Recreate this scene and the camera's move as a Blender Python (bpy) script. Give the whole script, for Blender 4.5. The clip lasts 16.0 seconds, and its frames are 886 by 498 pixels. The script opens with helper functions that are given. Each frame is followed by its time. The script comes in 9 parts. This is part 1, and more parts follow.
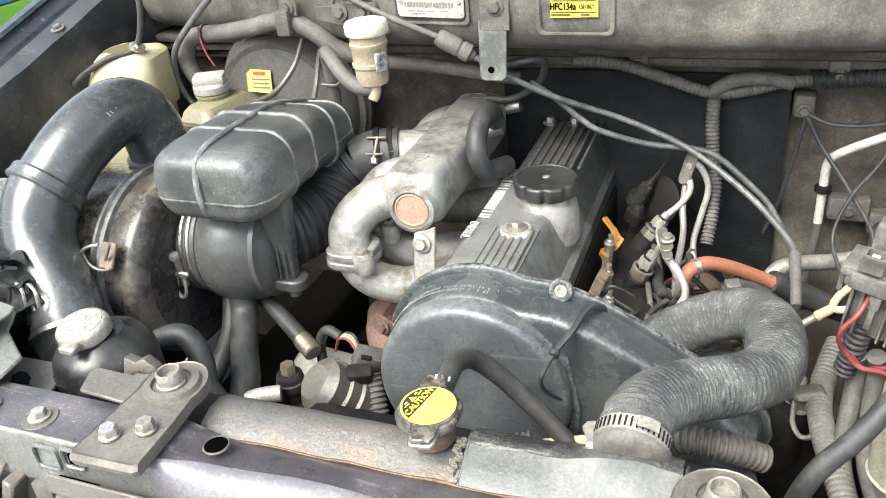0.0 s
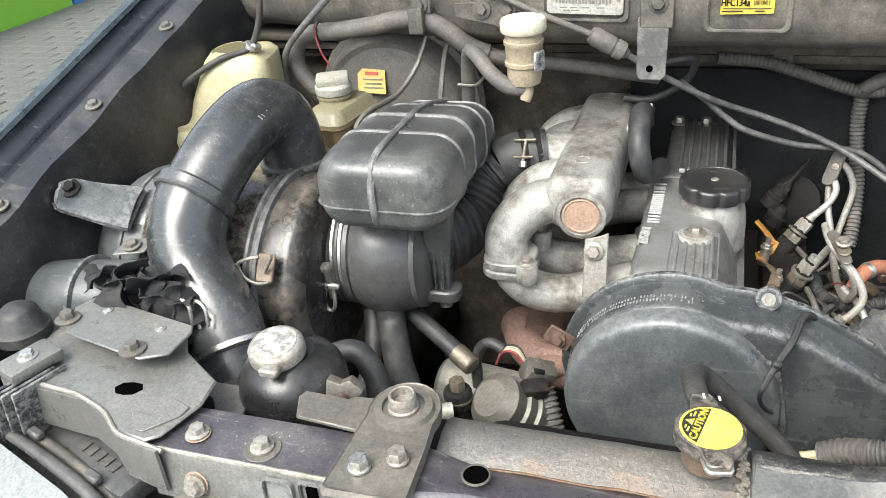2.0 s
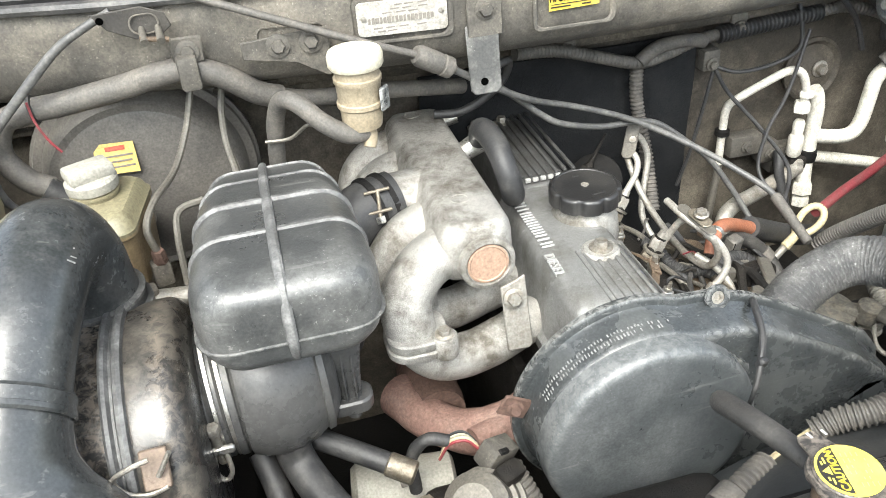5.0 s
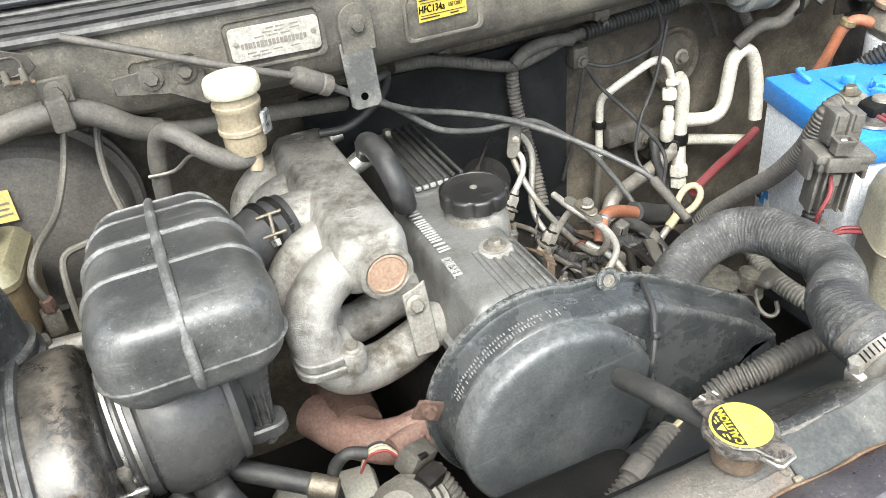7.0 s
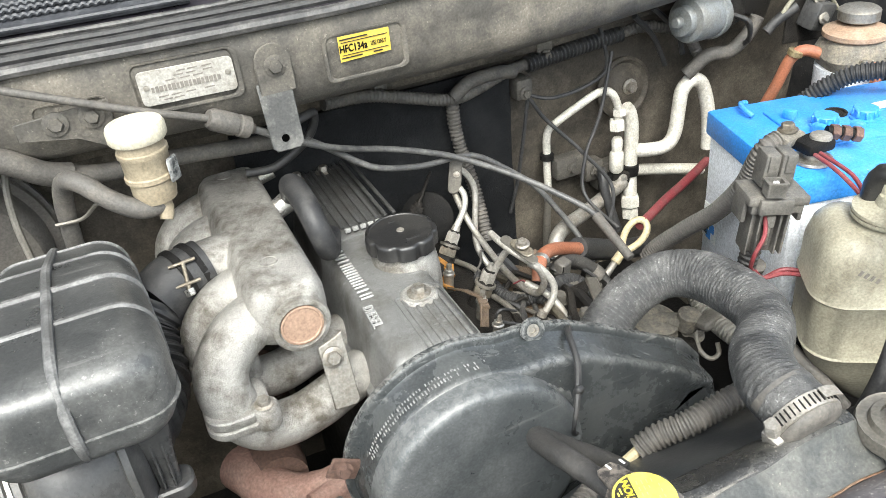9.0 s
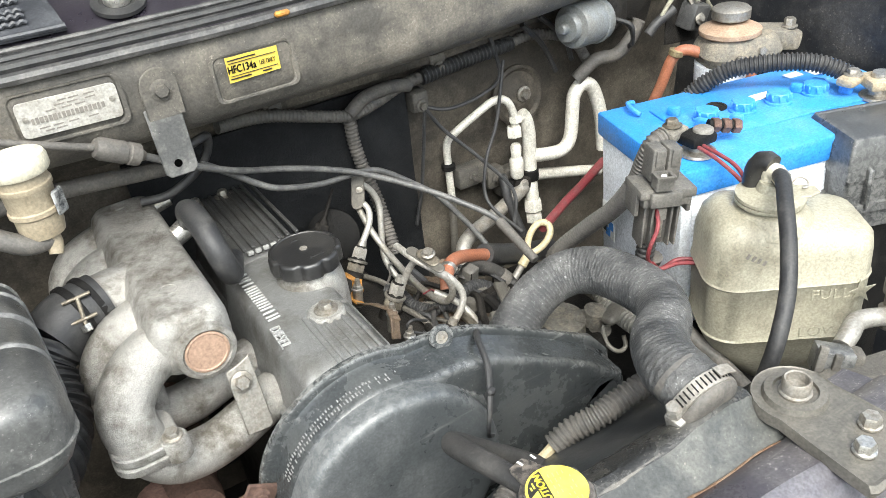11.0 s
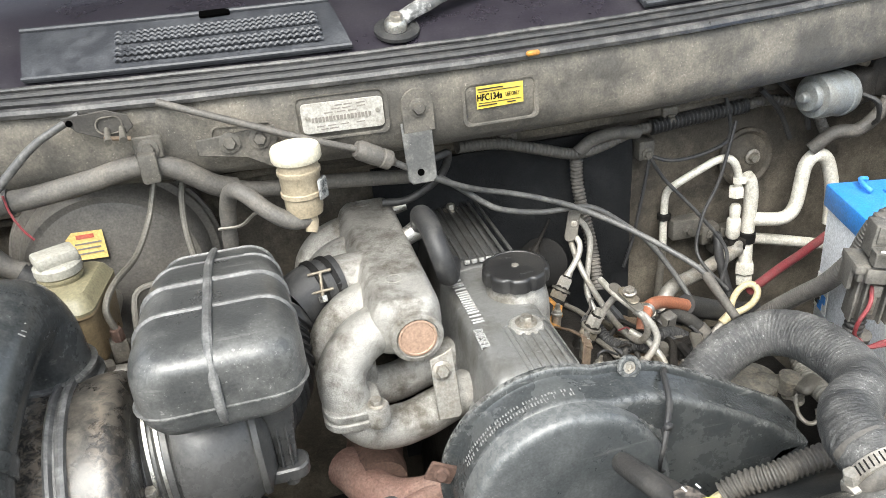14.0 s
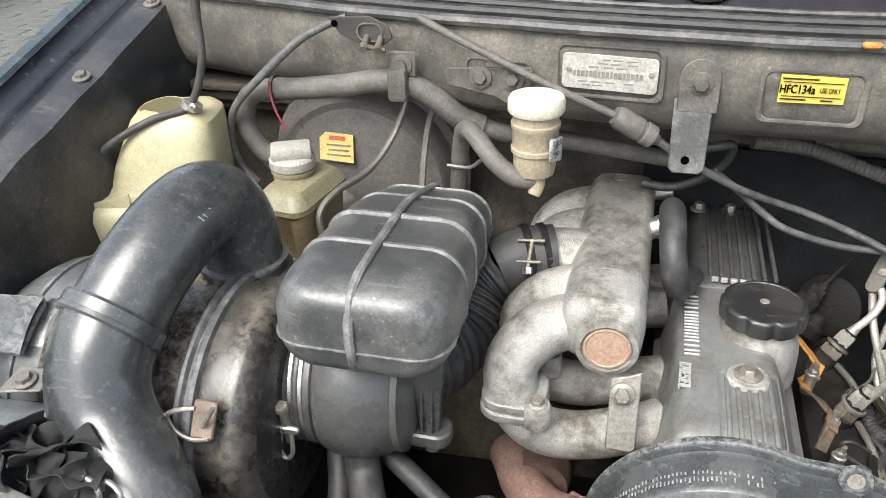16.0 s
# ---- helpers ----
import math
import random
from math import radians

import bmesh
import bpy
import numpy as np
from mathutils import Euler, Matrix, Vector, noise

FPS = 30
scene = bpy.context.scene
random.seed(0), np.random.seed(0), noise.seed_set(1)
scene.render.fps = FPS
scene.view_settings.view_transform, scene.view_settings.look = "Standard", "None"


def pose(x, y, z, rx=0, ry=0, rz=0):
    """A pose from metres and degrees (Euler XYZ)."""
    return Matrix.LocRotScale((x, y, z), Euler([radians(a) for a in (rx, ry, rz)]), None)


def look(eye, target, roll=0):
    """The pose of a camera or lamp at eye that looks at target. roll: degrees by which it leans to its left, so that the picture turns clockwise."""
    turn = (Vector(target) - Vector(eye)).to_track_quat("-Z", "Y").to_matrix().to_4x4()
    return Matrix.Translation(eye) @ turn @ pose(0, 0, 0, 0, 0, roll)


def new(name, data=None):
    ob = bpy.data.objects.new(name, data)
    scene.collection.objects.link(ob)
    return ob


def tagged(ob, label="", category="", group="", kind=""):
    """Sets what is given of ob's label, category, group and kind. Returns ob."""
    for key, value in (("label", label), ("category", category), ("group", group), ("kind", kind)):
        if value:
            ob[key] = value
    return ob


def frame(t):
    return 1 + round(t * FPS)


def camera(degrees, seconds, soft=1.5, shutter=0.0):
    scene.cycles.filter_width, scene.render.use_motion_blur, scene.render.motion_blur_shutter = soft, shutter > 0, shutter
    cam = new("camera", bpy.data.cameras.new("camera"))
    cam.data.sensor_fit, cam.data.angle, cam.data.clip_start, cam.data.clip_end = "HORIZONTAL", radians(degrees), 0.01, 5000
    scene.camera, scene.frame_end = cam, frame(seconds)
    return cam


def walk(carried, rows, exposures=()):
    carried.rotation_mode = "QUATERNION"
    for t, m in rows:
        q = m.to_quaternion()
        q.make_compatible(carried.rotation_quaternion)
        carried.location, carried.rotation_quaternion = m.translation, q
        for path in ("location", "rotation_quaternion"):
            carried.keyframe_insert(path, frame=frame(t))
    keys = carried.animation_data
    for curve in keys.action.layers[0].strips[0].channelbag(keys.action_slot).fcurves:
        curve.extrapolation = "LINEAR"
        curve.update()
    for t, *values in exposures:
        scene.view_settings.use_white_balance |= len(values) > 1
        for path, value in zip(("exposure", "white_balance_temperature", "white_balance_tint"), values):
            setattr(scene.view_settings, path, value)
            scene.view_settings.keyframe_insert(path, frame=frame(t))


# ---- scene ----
cam = camera(57.1, 16.0, 0.75)
PATH = [
    (0, (0.209, -0.43, 1.354), (-0.475, 1.171, 0.37), -5.9),
    (0.5, (0.167, -0.468, 1.354), (-0.493, 1.143, 0.37), -6.0),
    (1, (0.106, -0.514, 1.354), (-0.526, 1.111, 0.373), -5.6),
    (1.5, (0.067, -0.533, 1.348), (-0.547, 1.097, 0.364), -5.3),
    (2, (-0.016, -0.462, 1.36), (-0.622, 1.164, 0.367), -5.3),
    (2.5, (-0.096, -0.375, 1.385), (-0.69, 1.26, 0.397), -5.2),
    (3, (-0.148, -0.315, 1.384), (-0.696, 1.333, 0.394), -4.2),
    (3.5, (-0.166, -0.291, 1.377), (-0.587, 1.37, 0.345), -3.1),
    (4, (-0.221, -0.279, 1.383), (-0.437, 1.391, 0.305), -3.4),
    (4.5, (-0.282, -0.28, 1.39), (-0.189, 1.38, 0.279), -3.7),
    (5, (-0.32, -0.287, 1.379), (0.037, 1.341, 0.273), -4.6),
    (5.2, (-0.338, -0.285, 1.385), (0.105, 1.312, 0.265), -4.4),
    (7.3, (-0.305, -0.307, 1.38), (0.285, 1.262, 0.29), -6.4),
    (7.5, (-0.295, -0.309, 1.39), (0.297, 1.253, 0.291), -6.1),
    (8, (-0.253, -0.293, 1.388), (0.34, 1.272, 0.293), -6.4),
    (10.3, (-0.214, -0.292, 1.389), (0.45, 1.278, 0.342), -7.7),
    (10.5, (-0.207, -0.297, 1.386), (0.508, 1.245, 0.334), -7.6),
    (11, (-0.223, -0.304, 1.383), (0.57, 1.197, 0.325), -7.3),
    (11.5, (-0.246, -0.321, 1.388), (0.554, 1.18, 0.337), -7.2),
    (12, (-0.275, -0.349, 1.386), (0.523, 1.16, 0.344), -7.1),
    (12.5, (-0.299, -0.378, 1.387), (0.505, 1.139, 0.361), -6.6),
    (13, (-0.308, -0.394, 1.384), (0.467, 1.16, 0.393), -5.8),
    (13.5, (-0.304, -0.394, 1.389), (0.313, 1.255, 0.44), -6.0),
    (14, (-0.255, -0.37, 1.398), (0.111, 1.37, 0.483), -5.4),
    (14.5, (-0.19, -0.34, 1.39), (-0.117, 1.438, 0.477), -3.6),
    (15, (-0.12, -0.307, 1.366), (-0.316, 1.443, 0.418), -2.0),
    (15.5, (-0.095, -0.281, 1.362), (-0.496, 1.412, 0.375), -1.7),
    (16, (-0.131, -0.266, 1.37), (-0.585, 1.409, 0.376), -1.5),
]
walk(cam, [(t, look(eye, target, roll)) for t, eye, target, roll in PATH], [(0.0, 0.84, 6600, 5), (1.0, 0.78, 6600, 5), (2.0, 0.52, 6600, 6), (3.5, 0.66, 6600, 5), (4.5, 0.76, 6600, 5), (5.0, 0.84, 6600, 5), (7.5, 0.63, 6600, 5), (10.5, 0.52, 6550, 5), (13.5, 0.5, 6600, 5), (14.5, 0.58, 6600, 7), (15.5, 0.48, 6600, 7), (16.0, 0.44, 6600, 7)])

# ---- light ----
world = bpy.data.worlds.new("sky")
scene.world = world
world.use_nodes = True
wt = world.node_tree
sky = wt.nodes.new("ShaderNodeTexSky")
sky.sky_type, sky.sun_disc = "NISHITA", False
sky.sun_elevation, sky.sun_rotation = radians(58), radians(200)
sky.air_density, sky.dust_density = 1.0, 3.0
pale = wt.nodes.new("ShaderNodeHueSaturation")
pale.inputs["Saturation"].default_value = 0.5
wt.links.new(sky.outputs[0], pale.inputs["Color"])
wt.links.new(pale.outputs[0], wt.nodes["Background"].inputs[0])
wt.nodes["Background"].inputs[1].default_value = 0.31
sun = new("sun", bpy.data.lights.new("sun", "SUN"))
sun.data.energy, sun.data.angle, sun.data.color = 3.5, radians(40), (1.0, 0.985, 0.96)
sun.matrix_world = look((-1.5, -3.2, 5.5), (0, 0.2, 0.9))


# ---- materials ----
def mat(name, base, rough=0.5, metal=0.0, dirt=(0.2, 0.18, 0.15), amount=0.3, scale=40.0, bump=0.15, grain=400.0,
        spread=0.1, coat=0.0, spots=0.0, spot_colour=(0.5, 0.48, 0.44), mottle=0.16, scratch=0.0, spec=0.5, wear=0.0):
    """A worn surface: base colour, soft dirt stains, fine grain, relief, small chips."""
    m = bpy.data.materials.new(name)
    m.use_nodes = True
    t = m.node_tree
    b = t.nodes["Principled BSDF"]
    n = t.nodes.new
    L = t.links.new
    co = n("ShaderNodeTexCoord").outputs["Object"]
    big = n("ShaderNodeTexNoise")
    big.inputs["Scale"].default_value, big.inputs["Detail"].default_value, big.inputs["Roughness"].default_value = scale, 10, 0.7
    L(co, big.inputs["Vector"])
    ramp = n("ShaderNodeMapRange")
    ramp.inputs[1].default_value, ramp.inputs[2].default_value = 0.45, 0.65
    ramp.inputs[3].default_value, ramp.inputs[4].default_value = amount * 0.15, amount
    L(big.outputs[0], ramp.inputs[0])
    mix = n("ShaderNodeMix")
    mix.data_type = "RGBA"
    L(ramp.outputs[0], mix.inputs[0])
    mix.inputs[6].default_value, mix.inputs[7].default_value = (*base, 1), (*dirt, 1)
    fine = n("ShaderNodeTexNoise")
    fine.inputs["Scale"].default_value, fine.inputs["Detail"].default_value = grain, 3
    L(co, fine.inputs["Vector"])
    mid = n("ShaderNodeTexNoise")
    mid.inputs["Scale"].default_value, mid.inputs["Detail"].default_value, mid.inputs["Roughness"].default_value = 90 + scale * 3.0, 10, 0.75
    mid.inputs["Distortion"].default_value = 0.6
    L(co, mid.inputs["Vector"])
    mr = n("ShaderNodeMapRange")
    mr.inputs[1].default_value, mr.inputs[2].default_value = 0.3, 0.7
    mr.inputs[3].default_value, mr.inputs[4].default_value = 1 - mottle, 1 + mottle
    L(mid.outputs[0], mr.inputs[0])
    hsv = n("ShaderNodeHueSaturation")
    val = n("ShaderNodeMapRange")
    val.inputs[1].default_value, val.inputs[2].default_value = 0.3, 0.7
    val.inputs[3].default_value, val.inputs[4].default_value = 1 - spread * 2.0, 1 + spread * 2.0
    L(fine.outputs[0], val.inputs[0])
    times = n("ShaderNodeMath")
    times.operation = "MULTIPLY"
    L(val.outputs[0], times.inputs[0])
    L(mr.outputs[0], times.inputs[1])
    L(times.outputs[0], hsv.inputs["Value"])
    L(mix.outputs[2], hsv.inputs["Color"])
    colour = hsv.outputs[0]
    if spots:
        sp = n("ShaderNodeTexNoise")
        sp.inputs["Scale"].default_value, sp.inputs["Detail"].default_value, sp.inputs["Roughness"].default_value = 260 + scale * 4.3, 6, 0.7
        L(co, sp.inputs["Vector"])
        sr = n("ShaderNodeMapRange")
        sr.inputs[1].default_value, sr.inputs[2].default_value, sr.inputs[4].default_value = 0.68 - 0.1 * spots, 0.76 - 0.1 * spots, 0.75
        cluster = n("ShaderNodeMath")
        cluster.operation = "MULTIPLY_ADD"
        cluster.inputs[1].default_value, cluster.inputs[2].default_value = 0.35, -0.175
        L(big.outputs[0], cluster.inputs[0])
        thick = n("ShaderNodeMath")
        thick.operation = "ADD"
        L(cluster.outputs[0], thick.inputs[0])
        L(sp.outputs[0], thick.inputs[1])
        L(thick.outputs[0], sr.inputs[0])
        sm = n("ShaderNodeMix")
        sm.data_type = "RGBA"
        L(sr.outputs[0], sm.inputs[0])
        L(colour, sm.inputs[6])
        sm.inputs[7].default_value = (*spot_colour, 1)
        colour = sm.outputs[2]
    if scratch:
        tilt = n("ShaderNodeMapping")
        tilt.inputs["Rotation"].default_value, tilt.inputs["Scale"].default_value = (0.5, 0.7, 0.4), (14, 130, 130)
        L(co, tilt.inputs["Vector"])
        sc = n("ShaderNodeTexNoise")
        sc.inputs["Scale"].default_value, sc.inputs["Detail"].default_value = 1.0, 5
        L(tilt.outputs[0], sc.inputs["Vector"])
        cr = n("ShaderNodeMapRange")
        cr.inputs[1].default_value, cr.inputs[2].default_value, cr.inputs[4].default_value = 0.64, 0.7, scratch
        L(sc.outputs[0], cr.inputs[0])
        cm = n("ShaderNodeMix")
        cm.data_type = "RGBA"
        L(cr.outputs[0], cm.inputs[0])
        L(colour, cm.inputs[6])
        cm.inputs[7].default_value = (*spot_colour, 1)
        colour = cm.outputs[2]
    if wear:
        edge = n("ShaderNodeMapRange")
        edge.inputs[1].default_value, edge.inputs[2].default_value, edge.inputs[4].default_value = 0.515, 0.6, wear
        L(n("ShaderNodeNewGeometry").outputs["Pointiness"], edge.inputs[0])
        patch = n("ShaderNodeMapRange")
        patch.inputs[1].default_value, patch.inputs[2].default_value = 0.44, 0.56
        L(mid.outputs[0], patch.inputs[0])
        rub = n("ShaderNodeMath")
        rub.operation = "MULTIPLY"
        L(edge.outputs[0], rub.inputs[0])
        L(patch.outputs[0], rub.inputs[1])
        wm = n("ShaderNodeMix")
        wm.data_type = "RGBA"
        L(rub.outputs[0], wm.inputs[0])
        L(colour, wm.inputs[6])
        wm.inputs[7].default_value = (*spot_colour, 1)
        colour = wm.outputs[2]
    L(colour, b.inputs["Base Color"])
    rr = n("ShaderNodeMapRange")
    rr.inputs[1].default_value, rr.inputs[2].default_value = 0.3, 0.75
    rr.inputs[3].default_value, rr.inputs[4].default_value = max(rough - 0.1, 0.03), min(rough + 0.22, 1)
    L(big.outputs[0], rr.inputs[0])
    L(rr.outputs[0], b.inputs["Roughness"])
    b.inputs["Metallic"].default_value, b.inputs["Specular IOR Level"].default_value = metal, spec
    b.inputs["Coat Weight"].default_value = coat
    b.inputs["Coat Roughness"].default_value = 0.1
    if bump:
        bp = n("ShaderNodeBump")
        bp.inputs["Strength"].default_value, bp.inputs["Distance"].default_value = min(1.0, bump * 1.6), 0.0012
        rough_height = n("ShaderNodeMath")
        rough_height.operation = "MULTIPLY_ADD"
        rough_height.inputs[1].default_value = 2.2
        L(mid.outputs[0], rough_height.inputs[0])
        L(fine.outputs[0], rough_height.inputs[2])
        L(rough_height.outputs[0], bp.inputs["Height"])
        L(bp.outputs[0], b.inputs["Normal"])
    return m


DUST = (0.24, 0.215, 0.18)
